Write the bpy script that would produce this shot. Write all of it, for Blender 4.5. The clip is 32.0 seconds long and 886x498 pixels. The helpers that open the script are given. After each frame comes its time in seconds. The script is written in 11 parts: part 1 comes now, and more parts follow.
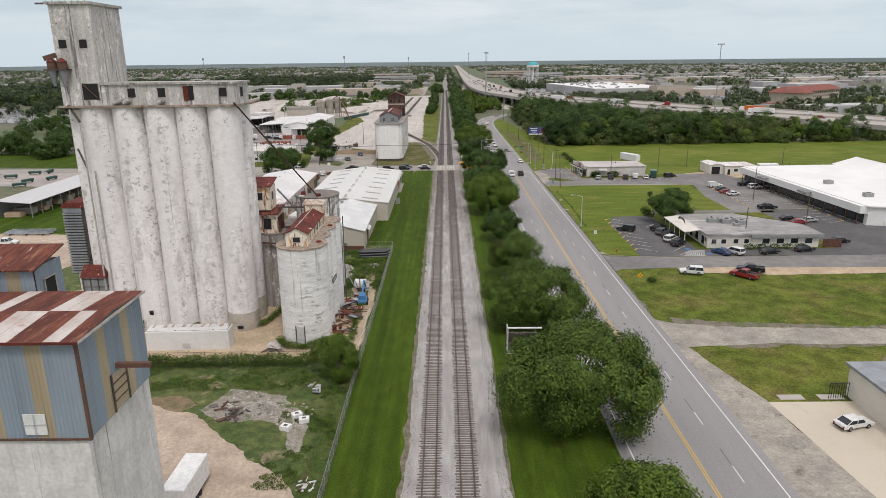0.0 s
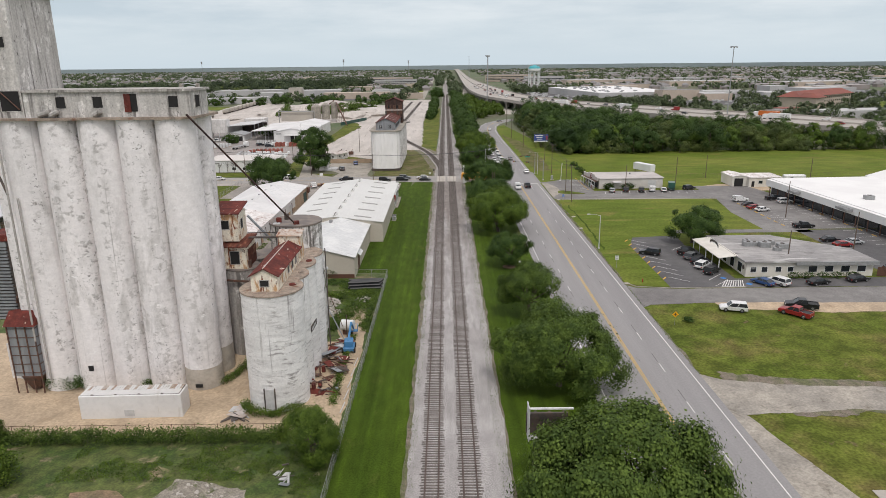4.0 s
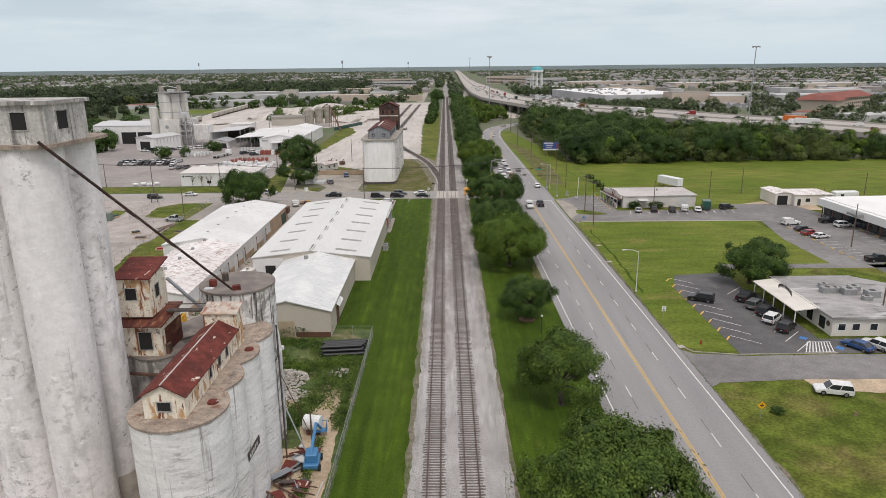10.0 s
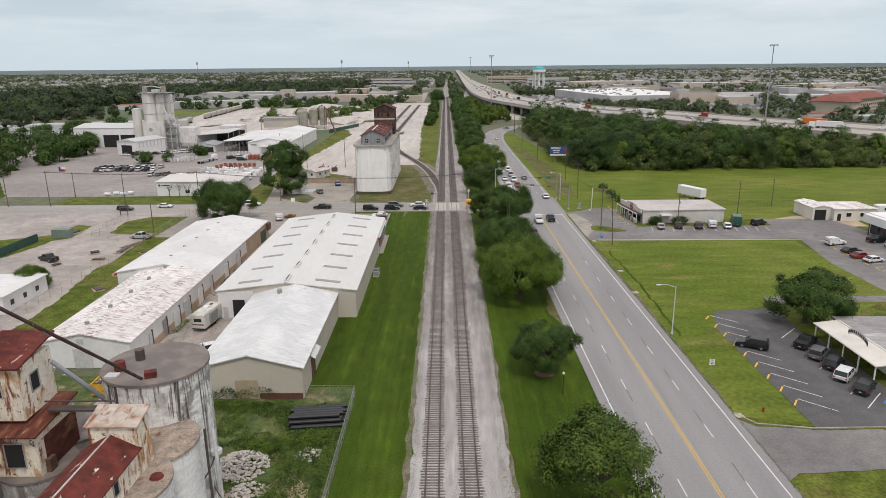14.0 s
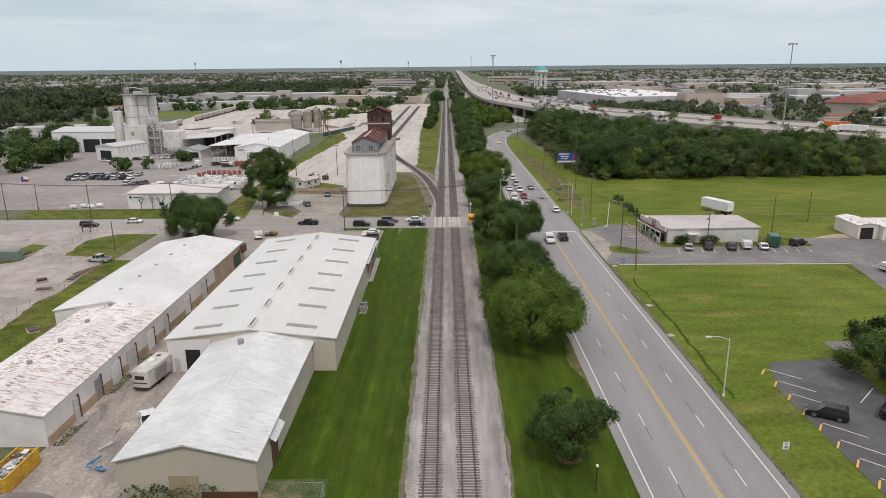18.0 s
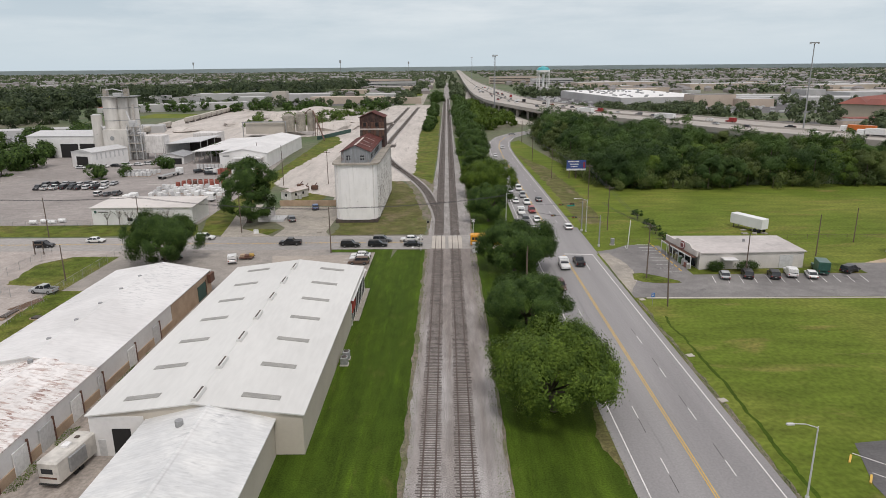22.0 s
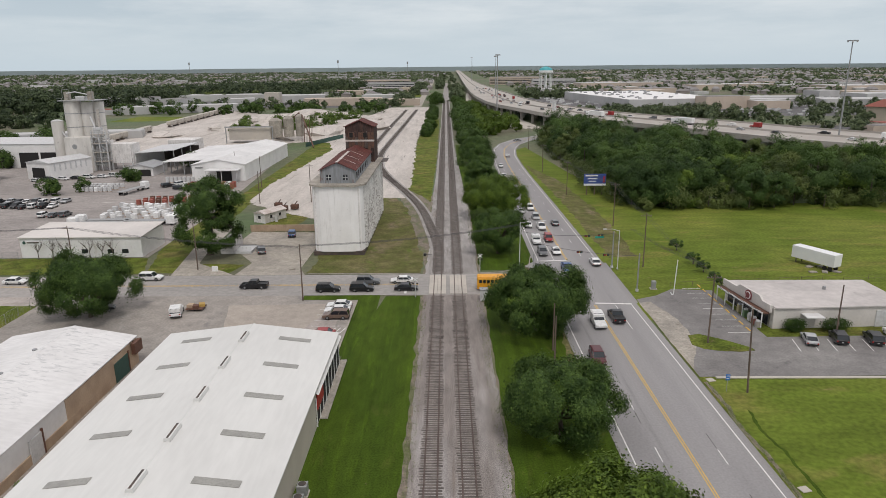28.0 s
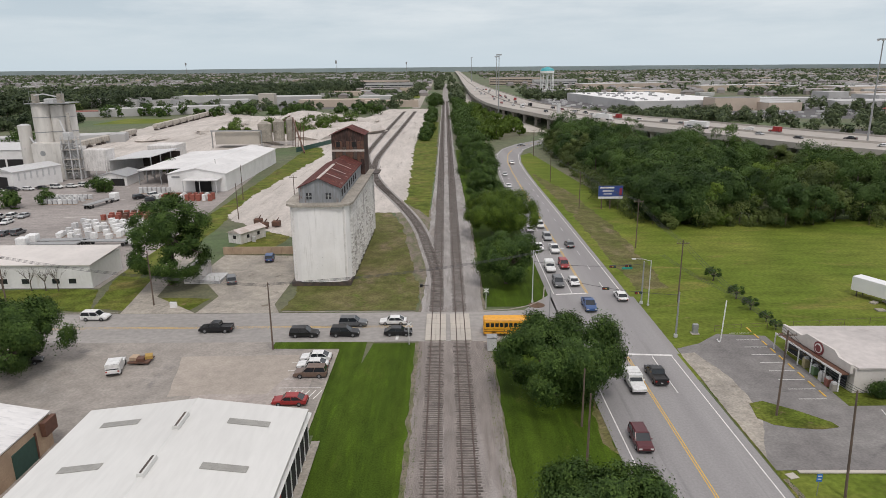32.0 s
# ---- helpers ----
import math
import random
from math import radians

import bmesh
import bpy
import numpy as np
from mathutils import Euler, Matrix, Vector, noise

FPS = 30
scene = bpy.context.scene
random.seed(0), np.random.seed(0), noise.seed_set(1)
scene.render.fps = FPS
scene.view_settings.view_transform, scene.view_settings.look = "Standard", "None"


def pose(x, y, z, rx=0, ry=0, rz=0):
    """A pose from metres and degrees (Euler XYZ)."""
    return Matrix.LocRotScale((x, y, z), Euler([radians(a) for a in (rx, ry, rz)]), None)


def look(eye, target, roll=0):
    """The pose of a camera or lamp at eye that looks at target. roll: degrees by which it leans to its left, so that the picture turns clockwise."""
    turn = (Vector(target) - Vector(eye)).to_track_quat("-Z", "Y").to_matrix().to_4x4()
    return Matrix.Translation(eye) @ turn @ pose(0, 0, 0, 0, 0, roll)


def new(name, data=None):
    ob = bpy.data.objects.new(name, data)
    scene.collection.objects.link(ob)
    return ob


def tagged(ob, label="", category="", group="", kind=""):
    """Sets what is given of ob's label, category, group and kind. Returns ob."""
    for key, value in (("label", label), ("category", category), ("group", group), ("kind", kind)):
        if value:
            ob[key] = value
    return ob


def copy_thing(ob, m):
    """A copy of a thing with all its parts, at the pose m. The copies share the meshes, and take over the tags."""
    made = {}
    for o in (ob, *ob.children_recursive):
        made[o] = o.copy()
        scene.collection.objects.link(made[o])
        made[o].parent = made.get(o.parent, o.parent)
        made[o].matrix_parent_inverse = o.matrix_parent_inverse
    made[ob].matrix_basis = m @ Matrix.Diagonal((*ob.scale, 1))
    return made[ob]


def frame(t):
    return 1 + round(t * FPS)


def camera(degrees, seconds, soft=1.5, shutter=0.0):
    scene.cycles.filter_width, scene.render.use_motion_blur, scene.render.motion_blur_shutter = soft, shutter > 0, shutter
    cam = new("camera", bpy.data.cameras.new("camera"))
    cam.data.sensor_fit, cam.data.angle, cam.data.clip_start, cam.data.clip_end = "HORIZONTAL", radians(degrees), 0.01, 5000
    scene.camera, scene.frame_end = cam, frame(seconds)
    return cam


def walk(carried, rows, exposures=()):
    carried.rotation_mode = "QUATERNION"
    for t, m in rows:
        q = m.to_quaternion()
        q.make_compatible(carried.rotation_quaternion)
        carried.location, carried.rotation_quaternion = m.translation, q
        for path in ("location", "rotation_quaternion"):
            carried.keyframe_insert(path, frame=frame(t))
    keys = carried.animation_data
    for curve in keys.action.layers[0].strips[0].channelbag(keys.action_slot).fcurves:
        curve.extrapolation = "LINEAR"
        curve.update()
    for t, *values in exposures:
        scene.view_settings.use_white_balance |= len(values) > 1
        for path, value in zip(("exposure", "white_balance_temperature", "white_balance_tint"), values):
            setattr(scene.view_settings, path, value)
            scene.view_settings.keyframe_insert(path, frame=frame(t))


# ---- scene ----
cam = camera(67.5, 32.0, soft=0.8)
# seconds, x, y, z, yaw to the left, pitch, roll
PATH = [
    (0, 0.209, 33.145, 45.406, 0.300, -15.931, -0.597),
    (1, 0.099, 38.452, 45.388, 0.299, -15.936, -0.581),
    (2, -0.002, 43.726, 45.351, 0.311, -15.960, -0.578),
    (3, -0.058, 48.851, 45.280, 0.303, -15.953, -0.584),
    (3.5, -0.070, 51.454, 45.251, 0.299, -15.751, -0.589),
    (5.5, -0.085, 62.073, 45.059, 0.330, -15.555, -0.615),
    (6, -0.083, 64.851, 45.017, 0.327, -15.537, -0.617),
    (7, -0.113, 70.176, 44.937, 0.349, -15.523, -0.610),
    (9, -0.249, 81.086, 44.931, 0.317, -15.518, -0.604),
    (11, -0.335, 92.325, 44.890, 0.303, -15.537, -0.591),
    (13, -0.243, 103.685, 44.791, 0.311, -15.553, -0.546),
    (14.5, -0.113, 111.948, 44.660, 0.343, -15.552, -0.525),
    (16.5, 0.038, 123.086, 44.551, 0.366, -15.545, -0.529),
    (17, 0.071, 125.883, 44.545, 0.367, -15.521, -0.531),
    (19, 0.172, 137.045, 44.567, 0.375, -15.540, -0.547),
    (21, 0.294, 148.207, 44.596, 0.403, -15.532, -0.541),
    (23, 0.400, 159.538, 44.622, 0.415, -15.541, -0.540),
    (25.5, 0.314, 173.435, 44.644, 0.374, -15.565, -0.545),
    (27.5, 0.123, 185.076, 44.692, 0.360, -15.550, -0.539),
    (28, 0.064, 188.131, 44.694, 0.354, -15.529, -0.537),
    (29, -0.047, 194.152, 44.658, 0.314, -15.536, -0.539),
    (30, -0.123, 200.045, 44.603, 0.309, -15.487, -0.536),
    (31, -0.114, 205.911, 44.560, 0.297, -15.468, -0.523),
    (32, -0.055, 211.704, 44.565, 0.282, -15.497, -0.497),
]


def gaze(x, y, z, yaw, pitch, roll):
    a, b = radians(yaw), radians(pitch)
    way = Vector((-math.sin(a) * math.cos(b), math.cos(a) * math.cos(b), math.sin(b)))
    return look((x, y, z), Vector((x, y, z)) + way, roll)


walk(cam, [(t, gaze(*p)) for t, *p in PATH], ((0, 0.05), (13, 0.06), (19, 0.0), (24, -0.03), (28, -0.09), (32, -0.02)))

# world: a pale, broken overcast over a clear-sky base
world = bpy.data.worlds.new("overcast")
scene.world = world
world.use_nodes = True
wt = world.node_tree
wt.nodes.clear()
SUN_AZ, SUN_EL = radians(155), radians(58)


def wnode(kind, **props):
    n = wt.nodes.new(kind)
    for k, v in props.items():
        n.inputs[k].default_value = v
    return n


w_out = wnode("ShaderNodeOutputWorld")
w_sky = wt.nodes.new("ShaderNodeTexSky")
w_sky.sky_type = "NISHITA"
w_sky.sun_disc = False
w_sky.sun_elevation, w_sky.sun_rotation = SUN_EL, SUN_AZ
w_bgs = wnode("ShaderNodeBackground", Strength=0.07)
w_bgc = wnode("ShaderNodeBackground", Strength=1.0)
w_mix = wt.nodes.new("ShaderNodeMixShader")
w_mix.inputs[0].default_value = 0.93
w_tc = wt.nodes.new("ShaderNodeTexCoord")
w_sep = wt.nodes.new("ShaderNodeSeparateXYZ")
w_map = wt.nodes.new("ShaderNodeMapping")
w_map.inputs["Scale"].default_value = (2.2, 2.2, 13.0)
w_noise = wnode("ShaderNodeTexNoise", Scale=1.6, Detail=7.0, Roughness=0.58)
w_ramp = wt.nodes.new("ShaderNodeValToRGB")
w_ramp.color_ramp.elements[0].position, w_ramp.color_ramp.elements[0].color = 0.36, (0.535, 0.62, 0.69, 1)
w_ramp.color_ramp.elements[1].position, w_ramp.color_ramp.elements[1].color = 0.66, (0.81, 0.85, 0.88, 1)
w_band = wt.nodes.new("ShaderNodeValToRGB")
w_band.color_ramp.elements[0].position, w_band.color_ramp.elements[0].color = 0.0, (1, 1, 1, 1)
w_band.color_ramp.elements[1].position, w_band.color_ramp.elements[1].color = 0.10, (0, 0, 0, 1)
w_low = wt.nodes.new("ShaderNodeMixRGB")
w_low.inputs[2].default_value = (0.62, 0.715, 0.785, 1)
wt.links.new(w_tc.outputs["Generated"], w_map.inputs["Vector"])
wt.links.new(w_map.outputs[0], w_noise.inputs["Vector"])
wt.links.new(w_noise.outputs[0], w_ramp.inputs[0])
wt.links.new(w_tc.outputs["Generated"], w_sep.inputs[0])
wt.links.new(w_sep.outputs[2], w_band.inputs[0])
wt.links.new(w_band.outputs[0], w_low.inputs[0])
wt.links.new(w_ramp.outputs[0], w_low.inputs[1])
w_high = wt.nodes.new("ShaderNodeValToRGB")
w_high.color_ramp.elements[0].position, w_high.color_ramp.elements[0].color = 0.10, (0, 0, 0, 1)
w_high.color_ramp.elements[1].position, w_high.color_ramp.elements[1].color = 0.45, (1, 1, 1, 1)
w_top = wt.nodes.new("ShaderNodeMixRGB")
w_top.inputs[2].default_value = (0.91, 0.885, 0.92, 1)
wt.links.new(w_sep.outputs[2], w_high.inputs[0])
wt.links.new(w_high.outputs[0], w_top.inputs[0])
wt.links.new(w_low.outputs[0], w_top.inputs[1])
wt.links.new(w_top.outputs[0], w_bgc.inputs[0])
wt.links.new(w_sky.outputs[0], w_bgs.inputs[0])
wt.links.new(w_bgs.outputs[0], w_mix.inputs[1])
wt.links.new(w_bgc.outputs[0], w_mix.inputs[2])
wt.links.new(w_mix.outputs[0], w_out.inputs[0])

sun_data = bpy.data.lights.new("sun", "SUN")
sun_data.energy, sun_data.angle, sun_data.color = 1.5, radians(12), (1.0, 0.95, 0.89)
sun = new("sun", sun_data)
sun.matrix_world = look((0, 0, 300), (-40, 150, 40))

# ---- building blocks ----


class Geo:
    """Vertices and faces of one mesh, in world or local metres."""

    def __init__(self):
        self.v, self.f = [], []

    def add(self, vs, fs):
        n = len(self.v)
        self.v += [tuple(p) for p in vs]
        self.f += [tuple(i + n for i in f) for f in fs]
        return self

    def box(self, x0, x1, y0, y1, z0, z1):
        return self.add([(x0, y0, z0), (x1, y0, z0), (x1, y1, z0), (x0, y1, z0), (x0, y0, z1), (x1, y0, z1), (x1, y1, z1), (x0, y1, z1)],
                        [(0, 3, 2, 1), (4, 5, 6, 7), (0, 1, 5, 4), (1, 2, 6, 5), (2, 3, 7, 6), (3, 0, 4, 7)])

    def cbox(self, x0, x1, y0, y1, z0, z1, c=0.05):
        """A box whose upright and top edges are chamfered."""
        def ring(i, z):
            return [(x0 + i + c, y0 + i, z), (x1 - i - c, y0 + i, z), (x1 - i, y0 + i + c, z), (x1 - i, y1 - i - c, z),
                    (x1 - i - c, y1 - i, z), (x0 + i + c, y1 - i, z), (x0 + i, y1 - i - c, z), (x0 + i, y0 + i + c, z)]
        return self.loft([ring(0, z0), ring(0, z1 - c), ring(c, z1)])

    def obox(self, cx, cy, cz, sx, sy, sz, rz=0.0, tilt=0.0):
        m = pose(cx, cy, cz, tilt, 0, rz)
        g = Geo().box(-sx / 2, sx / 2, -sy / 2, sy / 2, -sz / 2, sz / 2)
        return self.add([m @ Vector(p) for p in g.v], g.f)

    def loft(self, rings, caps=True, closed=True):
        k = len(rings[0])
        vs = [p for r in rings for p in r]
        fs = []
        for j in range(len(rings) - 1):
            for i in range(k if closed else k - 1):
                a, b = j * k + i, j * k + (i + 1) % k
                fs.append((a, b, b + k, a + k))
        if caps:
            fs.append(tuple(reversed(range(k))))
            fs.append(tuple(range((len(rings) - 1) * k, len(rings) * k)))
        return self.add(vs, fs)

    def prism(self, poly, z0, z1):
        return self.loft([[(x, y, z0) for x, y in poly], [(x, y, z1) for x, y in poly]])

    def along_y(self, prof, y0, y1):
        """A profile of (x, z), counter-clockwise seen from -y, drawn from y0 to y1."""
        return self.loft([[(x, y1, z) for x, z in prof], [(x, y0, z) for x, z in prof]])

    def along_x(self, prof, x0, x1):
        """A profile of (y, z) drawn from x0 to x1."""
        return self.loft([[(x0, y, z) for y, z in prof], [(x1, y, z) for y, z in prof]])

    def cyl(self, cx, cy, z0, z1, r, n=16, r2=None):
        r2 = r if r2 is None else r2
        a = [2 * math.pi * i / n for i in range(n)]
        return self.loft([[(cx + r * math.cos(t), cy + r * math.sin(t), z0) for t in a], [(cx + r2 * math.cos(t), cy + r2 * math.sin(t), z1) for t in a]])

    def rod(self, p, q, r, n=6, r2=None):
        p, q = Vector(p), Vector(q)
        m = (q - p).to_track_quat("Z", "Y").to_matrix()
        r2 = r if r2 is None else r2
        a = [2 * math.pi * (i + 0.5) / n for i in range(n)]
        return self.loft([[p + m @ Vector((r * math.cos(t), r * math.sin(t), 0)) for t in a], [q + m @ Vector((r2 * math.cos(t), r2 * math.sin(t), 0)) for t in a]])

    def path(self, pts, r, n=6):
        """One bent tube through pts."""
        pts = [Vector(p) for p in pts]
        rings = []
        for i, p in enumerate(pts):
            m = (pts[min(i + 1, len(pts) - 1)] - pts[max(i - 1, 0)]).to_track_quat("Z", "Y").to_matrix()
            rings.append([p + m @ Vector((r * math.cos(2 * math.pi * k / n), r * math.sin(2 * math.pi * k / n), 0)) for k in range(n)])
        return self.loft(rings)

    def wheel(self, cx, cy, cz, r, w, n=14):
        a = [2 * math.pi * i / n for i in range(n)]
        return self.loft([[(cx + o, cy + k * r * math.cos(t), cz + k * r * math.sin(t)) for t in a] for o, k in ((-w / 2, 0.86), (-w / 2 + 0.04, 1), (w / 2 - 0.04, 1), (w / 2, 0.86))])

    def sheet(self, poly, z):
        return self.add([(x, y, z) for x, y in poly], [tuple(range(len(poly)))])

    def slab(self, poly, z0, z1):
        return self.prism(poly, z0, z1)

    def quad(self, a, b, c, d):
        return self.add([a, b, c, d], [(0, 1, 2, 3)])

    def ribbon(self, pts, w, z, h=0.0):
        """A strip of width w along pts (x, y)."""
        L, R = [], []
        for i, p in enumerate(pts):
            a, b = Vector(pts[max(i - 1, 0)]), Vector(pts[min(i + 1, len(pts) - 1)])
            d = (b - a).normalized()
            n = Vector((-d.y, d.x))
            wi = w[i] if isinstance(w, (list, tuple)) else w
            L.append(Vector(p[:2]) + n * wi / 2)
            R.append(Vector(p[:2]) - n * wi / 2)
        k = len(pts)
        if h <= 0:
            return self.add([(*q, z) for q in L] + [(*q, z) for q in R], [(k + i, k + i + 1, i + 1, i) for i in range(k - 1)])
        return self.loft([[(*L[i], z), (*R[i], z), (*R[i], z + h), (*L[i], z + h)] for i in range(k)])

    def lump(self, cx, cy, cz, rx, ry, rz, seed=0, n=8, m=5, rough=0.25):
        """An uneven mound or boulder."""
        rings = []
        for j in range(m + 1):
            ph = math.pi * j / m
            ring = []
            for i in range(n):
                t = 2 * math.pi * i / n
                d = Vector((math.sin(ph) * math.cos(t), math.sin(ph) * math.sin(t), -math.cos(ph)))
                k = 1 + rough * noise.noise(d * 1.7 + Vector((seed * 3.1, seed * 1.7, seed)))
                ring.append((cx + rx * d.x * k, cy + ry * d.y * k, cz + rz * d.z * k))
            rings.append(ring)
        return self.loft(rings)

    def move(self, m):
        self.v = [tuple(m @ Vector(p)) for p in self.v]
        return self

    def mesh(self, name, smooth=False):
        me = bpy.data.meshes.new(name)
        me.from_pydata(self.v, [], self.f)
        if smooth:
            me.polygons.foreach_set("use_smooth", [True] * len(me.polygons))
        me.update()
        return me


BASE = {}


def thing(name, label="", category="", at=(0, 0, 0), group="", kind=""):
    """An empty at the base of a thing; its parts are given in world metres."""
    ob = new(name)
    ob.location = at
    ob.empty_display_size = 0.3
    BASE[ob.name] = Vector(at)
    return tagged(ob, label, category, group, kind)


def part(name, geo, material, parent, label="", smooth=False, kind=""):
    """One mesh under a thing or under a part."""
    base = BASE[parent.name]
    if base.length > 0:
        geo.v = [(x - base.x, y - base.y, z - base.z) for x, y, z in geo.v]
    me = geo.mesh(name, smooth)
    me.materials.append(material)
    ob = new(name, me)
    ob.parent = parent
    BASE[ob.name] = base
    return tagged(ob, label, kind=kind)


def twin(ob, name, offset):
    """Another piece on the same mesh, beside its like."""
    o = new(name, ob.data)
    o.parent = ob.parent
    o.location = offset
    return o


def solo(name, geo, material, label="", category="", group="", kind="", at=(0, 0, 0), smooth=False):
    """A thing that is one mesh."""
    geo.v = [(x - at[0], y - at[1], z - at[2]) for x, y, z in geo.v]
    me = geo.mesh(name, smooth)
    me.materials.append(material)
    ob = new(name, me)
    ob.location = at
    BASE[ob.name] = Vector(at)
    return tagged(ob, label, category, group, kind)


# ---- materials ----
def mat(name, col, col2=None, rough=0.85, metal=0.0, scale=0.5, fine=8.0, amount=0.5, bump=0.0, stain=None, stretch=(1, 1, 1), spread=(0.42, 0.62), bscale=None, rand=0.0, wave=None, specular=0.5, speck=None):
    """col and col2 mixed by a coarse and a fine noise; stain: colour, threshold, scale, stretch, softness of worn patches, then the masks that gather them; speck: scale, strength, stretch of mottling; wave: direction, scale, height of ribs."""
    m = bpy.data.materials.new(name)
    m.use_nodes = True
    nt = m.node_tree
    nd, ln = nt.nodes, nt.links
    b = nd["Principled BSDF"]
    b.inputs["Roughness"].default_value, b.inputs["Metallic"].default_value = rough, metal
    b.inputs["Specular IOR Level"].default_value = specular
    tc = nd.new("ShaderNodeTexCoord")

    def tex(sc, st, detail=4.0, dist=0.0, grit=0.5):
        mp = nd.new("ShaderNodeMapping")
        mp.inputs["Scale"].default_value = st
        ln.new(tc.outputs["Object"], mp.inputs[0])
        t = nd.new("ShaderNodeTexNoise")
        t.inputs["Scale"].default_value, t.inputs["Detail"].default_value, t.inputs["Distortion"].default_value = sc, detail, dist
        t.inputs["Roughness"].default_value = grit
        ln.new(mp.outputs[0], t.inputs["Vector"])
        return t.outputs[0]

    def mix(fac, a, c2):
        x = nd.new("ShaderNodeMixRGB")
        for i, s in ((0, fac), (1, a), (2, c2)):
            if isinstance(s, (tuple, list)):
                x.inputs[i].default_value = (*s, 1) if len(s) == 3 else s
            elif isinstance(s, (int, float)):
                x.inputs[i].default_value = s
            else:
                ln.new(s, x.inputs[i])
        return x.outputs[0]

    def ramp(s, lo, hi):
        r = nd.new("ShaderNodeMapRange")
        r.inputs[1].default_value, r.inputs[2].default_value = lo, hi
        ln.new(s, r.inputs[0])
        return r.outputs[0]

    col2 = col2 or tuple(c * 0.72 for c in col)
    c = mix(ramp(tex(scale, stretch, 5.0, 0.3), *spread), col, col2)
    fn = tex(fine, stretch, 3.0)
    dark = tuple(k * 0.62 for k in col2)
    f = nd.new("ShaderNodeMath")
    f.operation = "MULTIPLY"
    f.inputs[1].default_value = amount
    ln.new(ramp(fn, 0.45, 0.8), f.inputs[0])
    c = mix(f.outputs[0], c, dark)
    def times(a, k):
        x = nd.new("ShaderNodeMath")
        x.operation = "MULTIPLY"
        ln.new(a, x.inputs[0])
        if isinstance(k, float):
            x.inputs[1].default_value = k
        else:
            ln.new(k, x.inputs[1])
        return x.outputs[0]

    for s_col, thr, s_scale, s_str, soft, *mask in stain or ():
        fac = ramp(tex(s_scale, s_str, 9.0, 0.4, 0.62), thr, thr + soft)
        for m_scale, m_str, lo, hi in mask:
            fac = times(fac, ramp(tex(m_scale, m_str, 3.0), lo, hi))
        c = mix(fac, c, s_col)
    for sp_scale, strength, st in speck or ():
        r = nd.new("ShaderNodeValToRGB")
        r.color_ramp.elements[0].position, r.color_ramp.elements[1].position = 0.36, 0.64
        lo, hi = 1 - strength, 1 + strength * 0.7
        r.color_ramp.elements[0].color, r.color_ramp.elements[1].color = (lo, lo, lo, 1), (hi, hi, hi, 1)
        ln.new(tex(sp_scale, st, 3.0), r.inputs[0])
        x = nd.new("ShaderNodeMixRGB")
        x.blend_type = "MULTIPLY"
        x.inputs[0].default_value = 1.0
        ln.new(c, x.inputs[1])
        ln.new(r.outputs[0], x.inputs[2])
        c = x.outputs[0]
    if rand:
        oi = nd.new("ShaderNodeObjectInfo")
        c = mix(ramp(oi.outputs["Random"], 0, 1 / rand), c, tuple(k * 0.45 for k in col))
    ln.new(c, b.inputs["Base Color"])
    h = None
    if bump:
        h = tex(bscale or fine, stretch, 4.0)
    if wave:
        w = nd.new("ShaderNodeTexWave")
        w.wave_type, w.bands_direction, w.wave_profile = "BANDS", wave[0], "SIN"
        w.inputs["Scale"].default_value = wave[1]
        ln.new(tc.outputs["Object"], w.inputs["Vector"])
        h, bump = w.outputs[0], wave[2]
    if h is not None:
        bp = nd.new("ShaderNodeBump")
        bp.inputs["Strength"].default_value, bp.inputs["Distance"].default_value = min(1.0, bump * 4), bump
        ln.new(h, bp.inputs["Height"])
        ln.new(bp.outputs[0], b.inputs["Normal"])
    return m


def plain(name, col, rough=0.5, metal=0.0, specular=0.5, amount=0.25, scale=2.0):
    return mat(name, col, tuple(c * 0.85 for c in col), rough, metal, scale, 20.0, amount, specular=specular)


